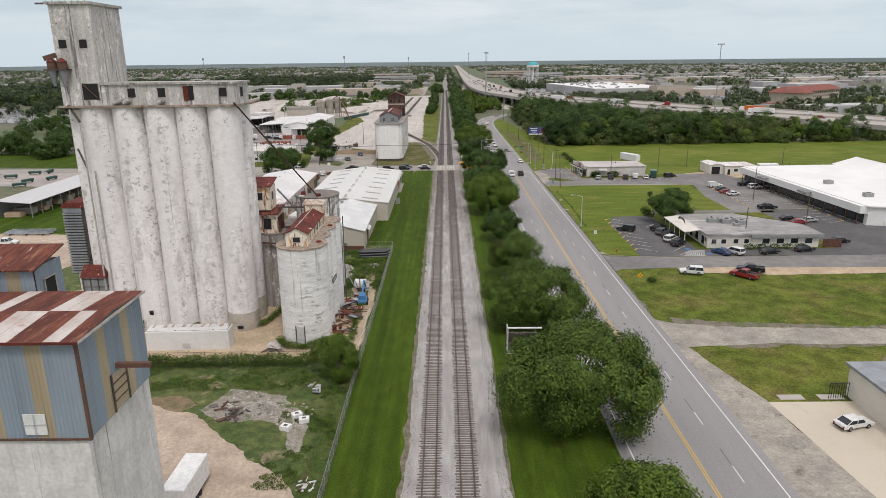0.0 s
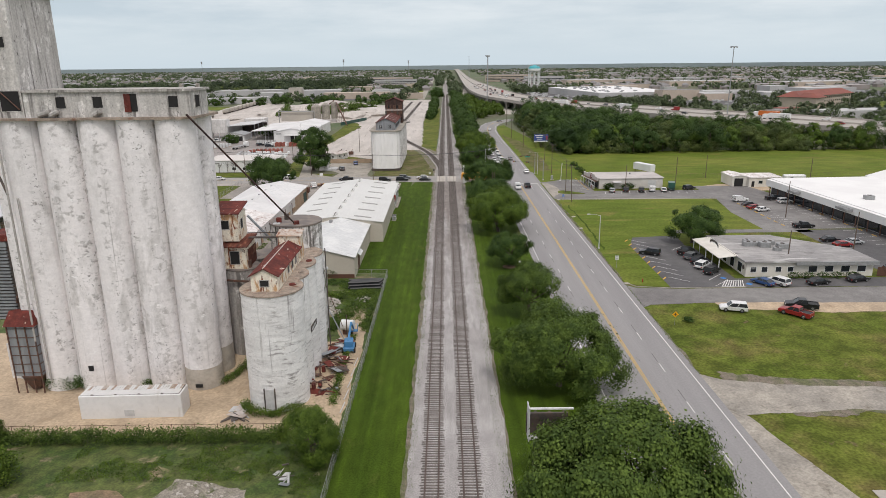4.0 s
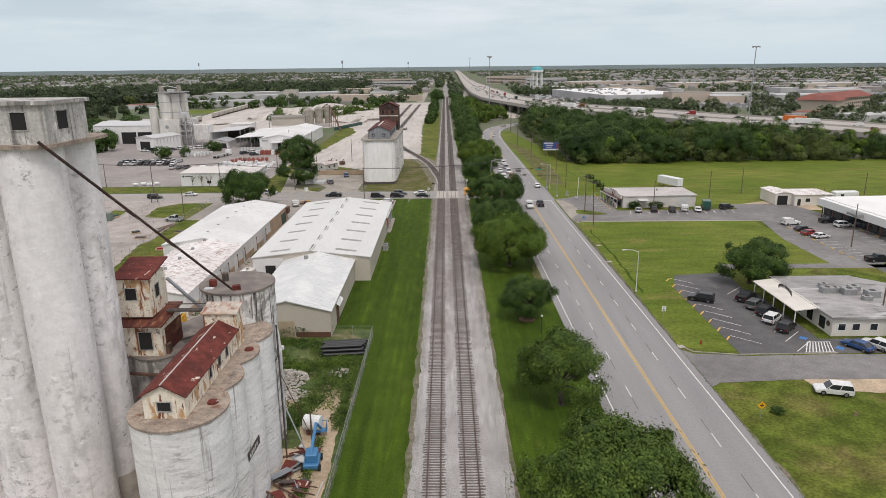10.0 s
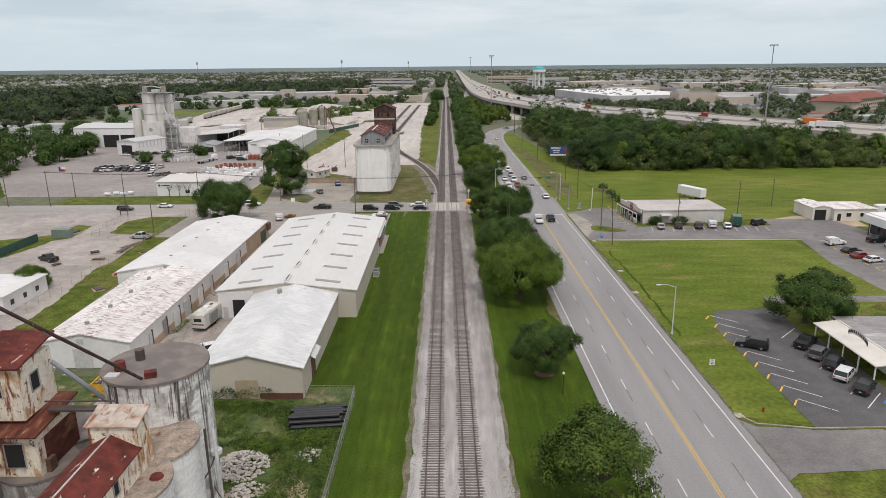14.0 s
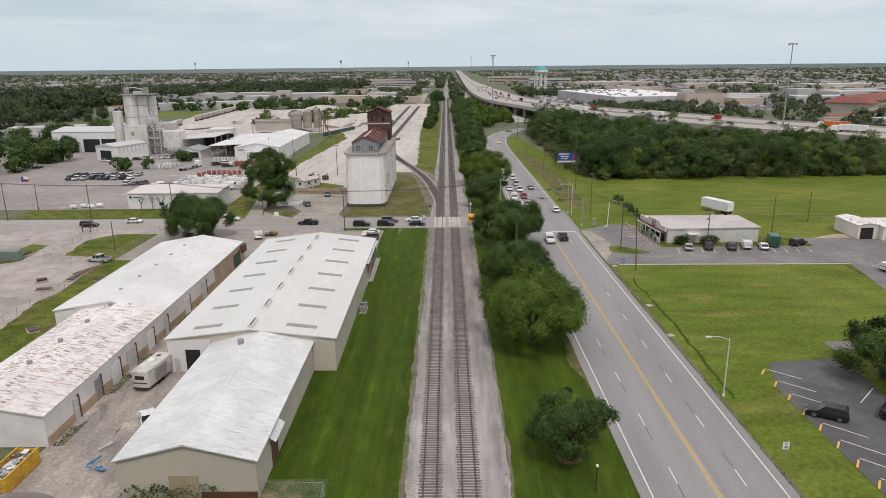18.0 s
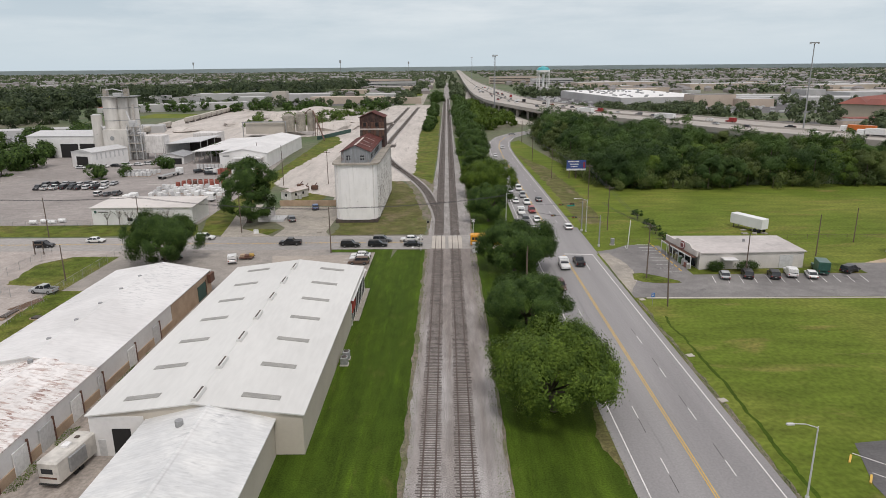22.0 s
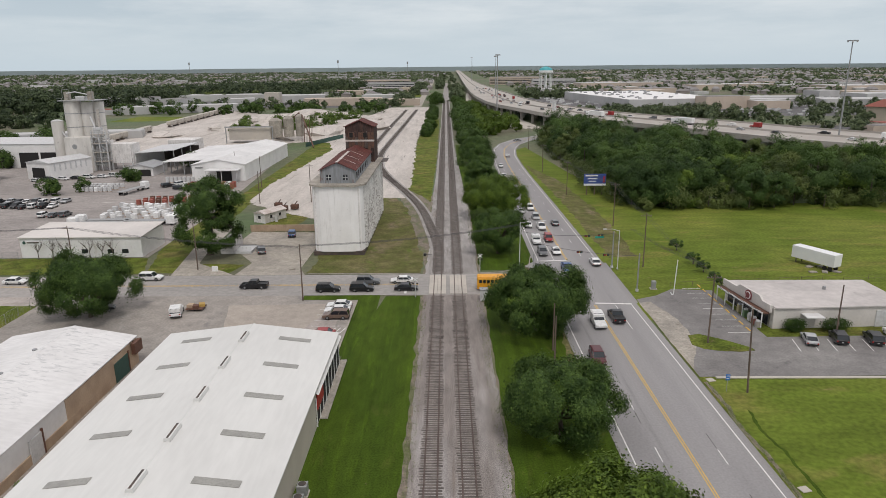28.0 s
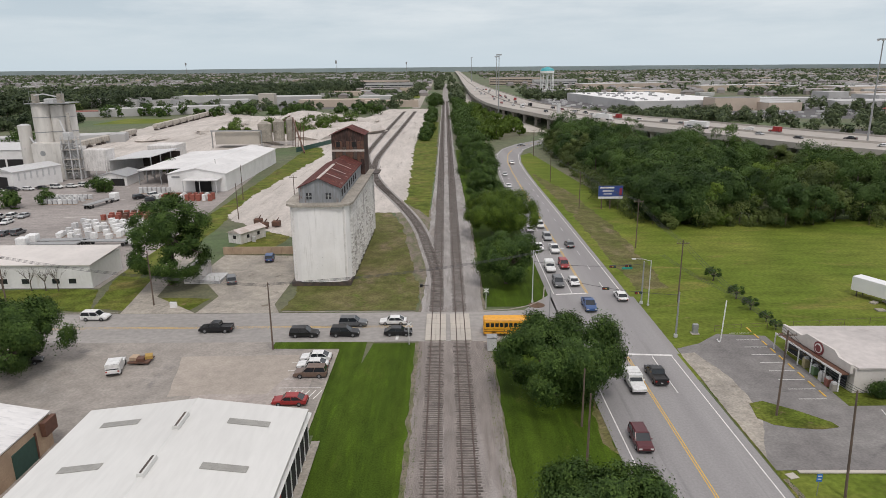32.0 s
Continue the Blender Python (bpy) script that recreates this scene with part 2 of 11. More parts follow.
def leaf_mat(name, a, b, c, patch=0.35):
    """Leaves that differ clump by clump, thin enough to pass some light."""
    m = bpy.data.materials.new(name)
    m.use_nodes = True
    nt = m.node_tree
    nd, ln = nt.nodes, nt.links
    bs = nd["Principled BSDF"]
    bs.inputs["Roughness"].default_value = 0.6
    bs.inputs["Specular IOR Level"].default_value = 0.12
    a, c = (tuple(0.5 * (p + q) for p, q in zip(e, b)) for e in (a, c))
    g = nd.new("ShaderNodeNewGeometry")
    r = nd.new("ShaderNodeValToRGB")
    r.color_ramp.elements[0].color, r.color_ramp.elements[1].color = (*a, 1), (*c, 1)
    e = r.color_ramp.elements.new(0.6)
    e.color = (*b, 1)
    ln.new(g.outputs["Random Per Island"], r.inputs[0])
    n = nd.new("ShaderNodeTexNoise")
    n.inputs["Scale"].default_value = patch
    tc = nd.new("ShaderNodeTexCoord")
    ln.new(tc.outputs["Object"], n.inputs["Vector"])
    x = nd.new("ShaderNodeMixRGB")
    x.blend_type = "MULTIPLY"
    x.inputs[0].default_value = 0.9
    k = nd.new("ShaderNodeValToRGB")
    k.color_ramp.elements[0].position, k.color_ramp.elements[0].color = 0.38, (0.55, 0.60, 0.58, 1)
    k.color_ramp.elements[1].position, k.color_ramp.elements[1].color = 0.64, (1.32, 1.26, 1.05, 1)
    ln.new(n.outputs[0], k.inputs[0])
    ln.new(r.outputs[0], x.inputs[1])
    ln.new(k.outputs[0], x.inputs[2])
    ln.new(x.outputs[0], bs.inputs["Base Color"])
    tr = nd.new("ShaderNodeBsdfTranslucent")
    ln.new(x.outputs[0], tr.inputs[0])
    ms = nd.new("ShaderNodeMixShader")
    ms.inputs[0].default_value = 0.18
    ln.new(bs.outputs[0], ms.inputs[1])
    ln.new(tr.outputs[0], ms.inputs[2])
    ln.new(ms.outputs[0], nd["Material Output"].inputs[0])
    return m


def glass_mat(name, col, rough=0.08):
    m = bpy.data.materials.new(name)
    m.use_nodes = True
    b = m.node_tree.nodes["Principled BSDF"]
    b.inputs["Base Color"].default_value = (*col, 1)
    b.inputs["Roughness"].default_value = rough
    b.inputs["Specular IOR Level"].default_value = 0.6
    return m


U = (1, 1, 1)
M_LAND = mat("land", (0.075, 0.115, 0.04), (0.13, 0.125, 0.075), scale=0.012, fine=0.09, amount=0.5, spread=(0.4, 0.62), speck=[(0.3, 0.2, U), (2.0, 0.2, U)], stain=[((0.16, 0.14, 0.09), 0.60, 0.08, U, 0.14)])
M_LAWN = mat("mown_lawn", (0.041, 0.072, 0.007), (0.062, 0.099, 0.010), specular=0.08, scale=0.09, fine=2.2, amount=0.35, bump=0.03, bscale=9, stretch=(2.2, 0.22, 1), spread=(0.36, 0.66), speck=[(0.55, 0.16, (1.5, 0.02, 1)), (0.5, 0.14, (1.2, 0.5, 1)), (5.0, 0.24, U)], stain=[((0.090, 0.104, 0.020), 0.60, 0.35, (1, 0.4, 1), 0.16), ((0.068, 0.116, 0.009), 0.54, 0.5, (1.6, 0.16, 1), 0.16), ((0.14, 0.115, 0.06), 0.70, 0.8, U, 0.08)])
M_LAWN2 = mat("verge_lawn", (0.090, 0.120, 0.018), (0.132, 0.150, 0.028), specular=0.08, scale=0.06, fine=2.0, amount=0.35, bump=0.04, bscale=6, speck=[(0.35, 0.30, U), (2.5, 0.30, U)], stain=[((0.155, 0.135, 0.045), 0.50, 0.12, U, 0.18), ((0.18, 0.14, 0.075), 0.63, 0.4, U, 0.08)])
M_FIELD = mat("rough_meadow", (0.108, 0.148, 0.020), (0.158, 0.182, 0.034), specular=0.08, scale=0.03, fine=0.9, amount=0.35, bump=0.06, bscale=3, speck=[(0.2, 0.16, (0.5, 1.5, 1)), (1.4, 0.20, U)], stain=[((0.19, 0.17, 0.05), 0.56, 0.05, (1, 2.5, 1), 0.16), ((0.20, 0.16, 0.075), 0.66, 0.2, (0.5, 2, 1), 0.07)])
M_WEEDS = mat("weeds", (0.050, 0.086, 0.013), (0.10, 0.120, 0.03), scale=0.25, fine=2.0, amount=0.5, bump=0.08, bscale=3, speck=[(0.9, 0.3, U), (4.0, 0.3, U)], stain=[((0.30, 0.23, 0.15), 0.58, 0.22, U, 0.1)])
M_BALLAST = mat("ballast", (0.335, 0.315, 0.305), (0.405, 0.385, 0.375), scale=0.12, fine=5.0, amount=0.45, bump=0.06, bscale=7, speck=[(6.5, 0.36, U), (0.8, 0.14, (1.6, 0.3, 1))], stain=[((0.25, 0.215, 0.19), 0.60, 0.09, (4, 0.35, 1), 0.12), ((0.47, 0.455, 0.44), 0.60, 0.3, (2, 0.15, 1), 0.1)])
M_ASPHALT = mat("asphalt_road", (0.245, 0.235, 0.235), (0.285, 0.275, 0.272), scale=0.05, fine=3.0, amount=0.18, speck=[(0.25, 0.06, (1.5, 0.1, 1)), (3.5, 0.08, U)], stretch=(2.5, 0.12, 1), bump=0.004, bscale=30, stain=[((0.17, 0.165, 0.165), 0.6, 0.5, (1.2, 0.03, 1), 0.2)])
M_LOT = mat("asphalt_lot", (0.165, 0.155, 0.15), (0.225, 0.215, 0.205), scale=0.06, fine=2.0, amount=0.3, bump=0.004, bscale=20, speck=[(0.5, 0.12, U), (3.0, 0.14, U)], stain=[((0.09, 0.085, 0.085), 0.62, 0.13, U, 0.1), ((0.33, 0.31, 0.285), 0.65, 0.07, U, 0.12), ((0.06, 0.058, 0.056), 0.71, 0.5, U, 0.05)])
M_STREET = mat("concrete_street", (0.335, 0.315, 0.295), (0.28, 0.265, 0.25), scale=0.06, fine=1.5, amount=0.3, stretch=(0.25, 1.5, 1), speck=[(1.0, 0.1, U)], stain=[((0.21, 0.20, 0.19), 0.6, 0.25, (0.1, 1.6, 1), 0.2)])
M_CONC = mat("pale_concrete", (0.47, 0.43, 0.375), (0.40, 0.37, 0.33), scale=0.12, fine=2.5, amount=0.3, stain=[((0.27, 0.25, 0.225), 0.63, 0.2, U, 0.14)])
M_CONC_OLD = mat("old_concrete", (0.37, 0.335, 0.285), (0.29, 0.265, 0.23), scale=0.15, fine=2.2, amount=0.5, bump=0.02, bscale=5, speck=[(0.6, 0.15, U), (3, 0.15, U)], stain=[((0.15, 0.13, 0.10), 0.6, 0.3, U, 0.1)])
M_SLAB = mat("beige_slab", (0.55, 0.485, 0.39), (0.51, 0.45, 0.365), scale=0.1, fine=1.5, amount=0.15, speck=[(1.5, 0.04, U)], stain=[((0.42, 0.36, 0.28), 0.60, 0.12, U, 0.2)])
M_SAND = mat("sandy_dirt", (0.50, 0.385, 0.265), (0.40, 0.31, 0.215), scale=0.14, fine=1.5, amount=0.45, bump=0.04, bscale=4, speck=[(0.4, 0.10, U), (2.5, 0.14, U)], stain=[((0.32, 0.23, 0.145), 0.61, 0.16, U, 0.12), ((0.10, 0.12, 0.03), 0.68, 0.4, U, 0.06)])
M_DIRT = mat("grey_dirt", (0.48, 0.385, 0.30), (0.39, 0.305, 0.235), scale=0.09, fine=1.2, amount=0.4, bump=0.03, bscale=4, speck=[(0.4, 0.12, U), (2.5, 0.14, U)], stain=[((0.28, 0.22, 0.16), 0.62, 0.13, U, 0.12)])
M_CHALK = mat("crushed_limestone", (0.53, 0.485, 0.445), (0.45, 0.41, 0.372), scale=0.03, fine=0.9, amount=0.25, stretch=(1.2, 0.5, 1), speck=[(0.12, 0.10, (2.0, 0.3, 1)), (0.6, 0.08, (1.6, 0.5, 1)), (2.0, 0.10, U)], stain=[((0.35, 0.315, 0.28), 0.55, 0.06, (2.5, 0.3, 1), 0.12), ((0.27, 0.245, 0.215), 0.60, 0.25, (3.0, 0.15, 1), 0.08), ((0.20, 0.20, 0.10), 0.70, 0.1, (2, 0.5, 1), 0.05)])
M_YARD = mat("yard_concrete", (0.305, 0.275, 0.257), (0.25, 0.225, 0.21), scale=0.04, fine=0.8, amount=0.3, speck=[(0.25, 0.12, (1, 2, 1)), (1.5, 0.14, U)], stain=[((0.25, 0.235, 0.22), 0.57, 0.05, U, 0.15), ((0.48, 0.455, 0.42), 0.62, 0.09, (1, 3, 1), 0.1), ((0.15, 0.14, 0.13), 0.70, 0.3, U, 0.06)])
M_MULCH = mat("mulch", (0.13, 0.075, 0.045), scale=1, fine=6, amount=0.6)
M_WHITELINE = mat("white_paint_line", (0.72, 0.71, 0.69), (0.6, 0.59, 0.57), scale=2, fine=9, amount=0.3)
M_YELLOWLINE = mat("yellow_paint_line", (0.66, 0.42, 0.08), (0.58, 0.37, 0.09), scale=2, fine=9, amount=0.3)
M_TAR = plain("tar_seam", (0.10, 0.095, 0.09), 0.9)
M_RAIL = mat("rail_steel", (0.085, 0.058, 0.048), (0.12, 0.088, 0.074), rough=0.55, metal=0.25, scale=1, fine=9)
M_TIE = mat("weathered_timber", (0.185, 0.160, 0.145), (0.105, 0.090, 0.080), rough=0.95, scale=2.0, fine=14, amount=0.5, rand=0.45, speck=[(5.0, 0.3, (0.3, 3, 1))])
M_TIE_FAR = mat("weathered_timber_far", (0.110, 0.095, 0.086), (0.175, 0.153, 0.138), rough=0.95, scale=0.9, fine=6, amount=0.6, speck=[(1.9, 0.35, (0.2, 1, 1))])
M_SILO = mat("worn_white_silo", (0.83, 0.80, 0.797), (0.76, 0.733, 0.73), scale=0.10, fine=2.0, amount=0.08, stretch=(1, 1, 0.4), spread=(0.35, 0.7), bump=0.012, bscale=2.5, speck=[(0.35, 0.06, (1, 1, 0.25)), (1.2, 0.05, (1, 1, 1.6)), (4.0, 0.04, U)],
             stain=[((0.55, 0.528, 0.515), 0.47, 0.55, (1.2, 1.2, 0.45), 0.16, (0.16, (1.6, 1.6, 0.3), 0.46, 0.62)),
                    ((0.47, 0.448, 0.435), 0.53, 1.0, (1, 1, 1.15), 0.10, (0.30, (1.5, 1.5, 0.16), 0.45, 0.60)),
                    ((0.30, 0.285, 0.275), 0.575, 1.9, (1, 1, 1.5), 0.07, (0.40, (1.2, 1.2, 0.20), 0.48, 0.60)),
                    ((0.86, 0.84, 0.835), 0.62, 0.8, (0.8, 0.8, 1.6), 0.05),
                    ((0.33, 0.31, 0.295), 0.63, 0.5, (3.0, 3.0, 0.05), 0.10)])
M_SILO_GREY = mat("bare_grey_silo", (0.46, 0.435, 0.41), (0.35, 0.33, 0.31), scale=0.25, fine=2, amount=0.4, stretch=(1, 1, 0.3), bump=0.012, bscale=2.5, speck=[(0.8, 0.14, (2, 2, 0.12)), (3.0, 0.14, U)],
                  stain=[((0.17, 0.158, 0.148), 0.55, 0.45, (1.8, 1.8, 0.09), 0.1), ((0.66, 0.635, 0.61), 0.56, 1.3, (1, 1, 0.5), 0.06, (0.3, (1, 1, 0.4), 0.44, 0.58)), ((0.22, 0.205, 0.19), 0.56, 2.4, (1, 1, 0.4), 0.06, (0.3, (1, 1, 0.3), 0.45, 0.6))])
M_SILO_BASE = mat("beige_silo_foot", (0.50, 0.455, 0.395), scale=0.5, fine=3, amount=0.3)
M_ROOFCAP = mat("stained_roof_slab", (0.37, 0.30, 0.24), (0.27, 0.215, 0.175), scale=0.5, fine=3, amount=0.4, speck=[(1.5, 0.2, U), (6, 0.2, U)], stain=[((0.20, 0.085, 0.045), 0.57, 0.55, U, 0.10), ((0.14, 0.115, 0.10), 0.6, 0.6, U, 0.12)])
M_DARKCAP = mat("dark_tank_roof", (0.155, 0.135, 0.125), (0.225, 0.19, 0.165), scale=0.5, fine=3, amount=0.4, stain=[((0.33, 0.17, 0.10), 0.66, 0.8, U, 0.1)])
M_RUST = mat("rusted_sheet", (0.155, 0.037, 0.028), (0.10, 0.028, 0.023), rough=0.8, specular=0.2, scale=0.7, fine=5, amount=0.4, speck=[(1.6, 0.2, U)], stain=[((0.24, 0.085, 0.045), 0.63, 1.2, U, 0.1), ((0.62, 0.54, 0.46), 0.635, 1.1, (1.4, 0.6, 1), 0.04)])
M_RUSTWALL = mat("white_wall_with_rust", (0.82, 0.76, 0.64), (0.76, 0.69, 0.57), scale=0.5, fine=3, amount=0.12, speck=[(1.2, 0.08, (1, 1, 0.3)), (4, 0.08, U)], stain=[((0.50, 0.30, 0.15), 0.50, 1.1, (1, 1, 0.45), 0.10), ((0.22, 0.08, 0.038), 0.55, 0.8, (1.3, 1.3, 0.35), 0.06), ((0.12, 0.055, 0.035), 0.60, 2.2, (1, 1, 0.7), 0.05)])
M_RUSTSTEEL = mat("rusty_steel", (0.14, 0.068, 0.045), (0.09, 0.055, 0.042), rough=0.85, scale=1.5, fine=6, amount=0.4)
M_DARKSTEEL = mat("dark_steel", (0.075, 0.065, 0.06), (0.12, 0.09, 0.075), rough=0.7, metal=0.3, scale=1.0, fine=6)
M_GALV = mat("galvanised_sheet", (0.33, 0.35, 0.37), (0.25, 0.265, 0.285), rough=0.5, metal=0.35, scale=0.5, fine=4, amount=0.3, stretch=(1, 1, 0.2))
M_BLUECLAD = mat("blue_grey_cladding", (0.235, 0.285, 0.345), (0.30, 0.35, 0.40), rough=0.6, scale=0.4, fine=3, amount=0.25, stretch=(1, 1, 0.12), rand=0.3, stain=[((0.25, 0.16, 0.11), 0.68, 1.2, (2, 2, 0.1), 0.1)])
M_TANCLAD = mat("tan_cladding", (0.42, 0.345, 0.235), (0.36, 0.29, 0.19), rough=0.7, scale=0.4, fine=3, amount=0.25, stretch=(1, 1, 0.12), rand=0.15)
M_ROOFSTRIPE = mat("pale_roof_sheet", (0.55, 0.50, 0.47), (0.44, 0.37, 0.33), rough=0.7, scale=0.5, fine=3, amount=0.3, stain=[((0.30, 0.11, 0.06), 0.62, 0.8, U, 0.08)])
M_ROUGHWHITE = mat("rough_white_concrete", (0.70, 0.675, 0.655), (0.60, 0.575, 0.555), scale=0.5, fine=3, amount=0.3, bump=0.02, bscale=3, speck=[(1.0, 0.08, (1.5, 1.5, 0.2)), (4, 0.08, U)], stain=[((0.36, 0.34, 0.325), 0.54, 0.9, (1.2, 1.2, 0.35), 0.12, (0.2, (1, 1, 0.4), 0.42, 0.6)), ((0.25, 0.23, 0.215), 0.60, 1.0, (1.6, 1.6, 0.06), 0.1)])
M_WHROOF = mat("pale_metal_roof", (0.62, 0.618, 0.595), (0.58, 0.577, 0.555), rough=0.5, scale=0.08, fine=0.8, amount=0.10, stretch=(1, 0.4, 1), speck=[(0.9, 0.03, (2, 0.3, 1))], wave=("Y", 3.3, 0.02))
M_WHROOF2 = mat("galvalume_roof", (0.58, 0.585, 0.58), (0.68, 0.68, 0.665), rough=0.45, scale=0.25, fine=1.4, amount=0.18, speck=[(1.6, 0.08, (0.4, 2, 1))], stain=[((0.42, 0.425, 0.43), 0.55, 0.8, (0.6, 1.8, 1), 0.12, (0.12, (1.5, 0.4, 1), 0.42, 0.6))], wave=("Y", 3.3, 0.02))
M_RUSTROOF = mat("white_roof_with_rust", (0.78, 0.75, 0.73), (0.66, 0.63, 0.61), rough=0.6, scale=0.15, fine=1.2, amount=0.2, stretch=(1, 0.5, 1), speck=[(1.5, 0.08, U)], stain=[((0.25, 0.155, 0.125), 0.53, 1.7, (0.45, 1.5, 1), 0.06, (0.22, (1.6, 0.3, 1), 0.42, 0.58)), ((0.42, 0.32, 0.28), 0.52, 0.9, (0.4, 2, 1), 0.12)])
M_WHITEROOF = mat("white_coated_roof", (0.68, 0.67, 0.66), (0.60, 0.59, 0.58), rough=0.6, scale=0.1, fine=1, amount=0.12, speck=[(1.2, 0.05, (0.4, 1.5, 1))], stain=[((0.47, 0.47, 0.47), 0.52, 1.1, (0.5, 1.6, 1), 0.12, (0.10, (1.6, 0.3, 1), 0.5, 0.62)), ((0.58, 0.565, 0.55), 0.60, 0.25, (1, 0.3, 1), 0.14)])
M_BEIGEWALL = mat("beige_metal_wall", (0.52, 0.475, 0.405), (0.475, 0.43, 0.365), rough=0.55, scale=0.15, fine=2, amount=0.12, wave=("Y", 5.0, 0.02))
M_BEIGEWALL_X = mat("beige_metal_gable", (0.52, 0.475, 0.405), (0.475, 0.43, 0.365), rough=0.55, scale=0.15, fine=2, amount=0.12, wave=("X", 5.0, 0.02))
M_WHITEWALL = mat("white_metal_wall", (0.74, 0.73, 0.72), (0.66, 0.65, 0.64), rough=0.6, scale=0.2, fine=2, amount=0.2, stain=[((0.50, 0.46, 0.42), 0.63, 0.4, (1, 1, 0.3), 0.12)])
M_TANBRICK = mat("tan_brick_plinth", (0.45, 0.335, 0.235), (0.37, 0.27, 0.19), rough=0.9, scale=0.4, fine=5, amount=0.4)
M_SKYLIGHT = mat("grey_skylight", (0.30, 0.295, 0.27), (0.25, 0.245, 0.225), rough=0.45, scale=0.5, fine=4)
# Near-black: on flat panels it paints the unlit inside of openings.
M_DARK = plain("dark_opening", (0.018, 0.017, 0.017), 0.9)
M_GREEN = plain("dark_green_paint", (0.025, 0.075, 0.06), 0.6)
M_BROWN = plain("brown_trim", (0.12, 0.055, 0.035), 0.7)
M_GREY = plain("grey_metal", (0.33, 0.335, 0.335), 0.5, 0.3)
M_LIGHTGREY = plain("light_grey_paint", (0.55, 0.55, 0.55), 0.6)
M_POLEWOOD = mat("pole_timber", (0.145, 0.105, 0.08), (0.10, 0.075, 0.06), rough=0.95, scale=2, fine=9, amount=0.4, stretch=(1, 1, 0.2))
M_CABLE = plain("black_cable", (0.045, 0.045, 0.05), 0.7)
M_BARK = mat("bark", (0.115, 0.09, 0.07), (0.075, 0.06, 0.05), rough=0.95, scale=2, fine=8, amount=0.5, stretch=(1, 1, 0.3))
M_LEAF = leaf_mat("oak_leaves", (0.050, 0.086, 0.019), (0.094, 0.145, 0.033), (0.150, 0.215, 0.052), 0.7)
M_LEAF2 = leaf_mat("dark_leaves", (0.034, 0.066, 0.019), (0.063, 0.110, 0.029), (0.106, 0.162, 0.045), 0.7)
M_LEAF3 = leaf_mat("fresh_leaves", (0.056, 0.098, 0.017), (0.096, 0.150, 0.026), (0.150, 0.212, 0.040), 0.7)
# Pale greyed green: distance haze is mixed into the leaf colour.
M_LEAFFAR = leaf_mat("hazed_leaves", (0.082, 0.112, 0.062), (0.105, 0.135, 0.078), (0.13, 0.158, 0.092))
M_GLASS = glass_mat("dark_glass", (0.022, 0.026, 0.03))
M_TYRE = plain("tyre_rubber", (0.02, 0.02, 0.02), 0.9)
M_HUB = plain("wheel_rim", (0.30, 0.30, 0.31), 0.4, 0.7)
M_LAMPRED = plain("red_lens", (0.32, 0.02, 0.015), 0.3)
M_LAMPCLEAR = plain("clear_lens", (0.62, 0.62, 0.60), 0.25)
M_BLACKPIPE = plain("black_plastic_pipe", (0.02, 0.021, 0.023), 0.45)
M_BLUELIFT = plain("blue_machine_paint", (0.06, 0.21, 0.42), 0.5)
M_YELLOWBUS = plain("bus_yellow", (0.78, 0.36, 0.02), 0.4)
M_WHITEPAINT = plain("white_enamel", (0.78, 0.78, 0.77), 0.4)
M_BLACK = plain("black_plastic", (0.02, 0.02, 0.02), 0.6)
M_RUBBLE = mat("broken_concrete", (0.50, 0.46, 0.415), (0.38, 0.35, 0.315), scale=1.2, fine=5, amount=0.4)
M_VIADUCT = mat("viaduct_concrete", (0.40, 0.37, 0.335), (0.34, 0.315, 0.285), scale=0.05, fine=0.5, amount=0.2)
M_DECK = mat("viaduct_deck", (0.39, 0.36, 0.325), (0.34, 0.31, 0.28), scale=0.03, fine=0.3, amount=0.2)
M_BALLAST2 = mat("old_brown_ballast", (0.275, 0.255, 0.24), (0.335, 0.315, 0.30), scale=0.12, fine=5.0, amount=0.45, bump=0.05, bscale=7, speck=[(5.0, 0.3, U), (0.6, 0.16, (1.6, 0.3, 1))], stain=[((0.20, 0.17, 0.15), 0.56, 0.09, (4, 0.35, 1), 0.12), ((0.41, 0.39, 0.37), 0.62, 0.3, (2, 0.15, 1), 0.1)])
M_FRINGE = mat("weedy_soil", (0.20, 0.165, 0.13), (0.12, 0.125, 0.055), scale=0.5, fine=4, amount=0.5, stretch=(1, 0.4, 1), bump=0.05, bscale=5, speck=[(1.2, 0.25, U), (6, 0.3, U)])
M_LEAFWOOD = leaf_mat("wood_leaves", (0.038, 0.072, 0.022), (0.066, 0.114, 0.033), (0.110, 0.168, 0.049), 0.075)
M_LEAFDEEP = leaf_mat("deep_wood_leaves", (0.028, 0.055, 0.018), (0.047, 0.084, 0.026), (0.076, 0.124, 0.039), 0.16)
M_LEAFOLIVE = leaf_mat("olive_leaves", (0.064, 0.090, 0.032), (0.100, 0.132, 0.045), (0.140, 0.174, 0.060), 0.09)
# Western woods: leaf green dulled, so that haze sits in the colour.
M_LEAFWEST = leaf_mat("hazed_west_leaves", (0.044, 0.064, 0.036), (0.062, 0.086, 0.048), (0.082, 0.106, 0.060), 0.05)
M_LEAFBRIGHT = leaf_mat("bright_wood_leaves", (0.068, 0.116, 0.022), (0.112, 0.174, 0.032), (0.155, 0.220, 0.048), 0.1)
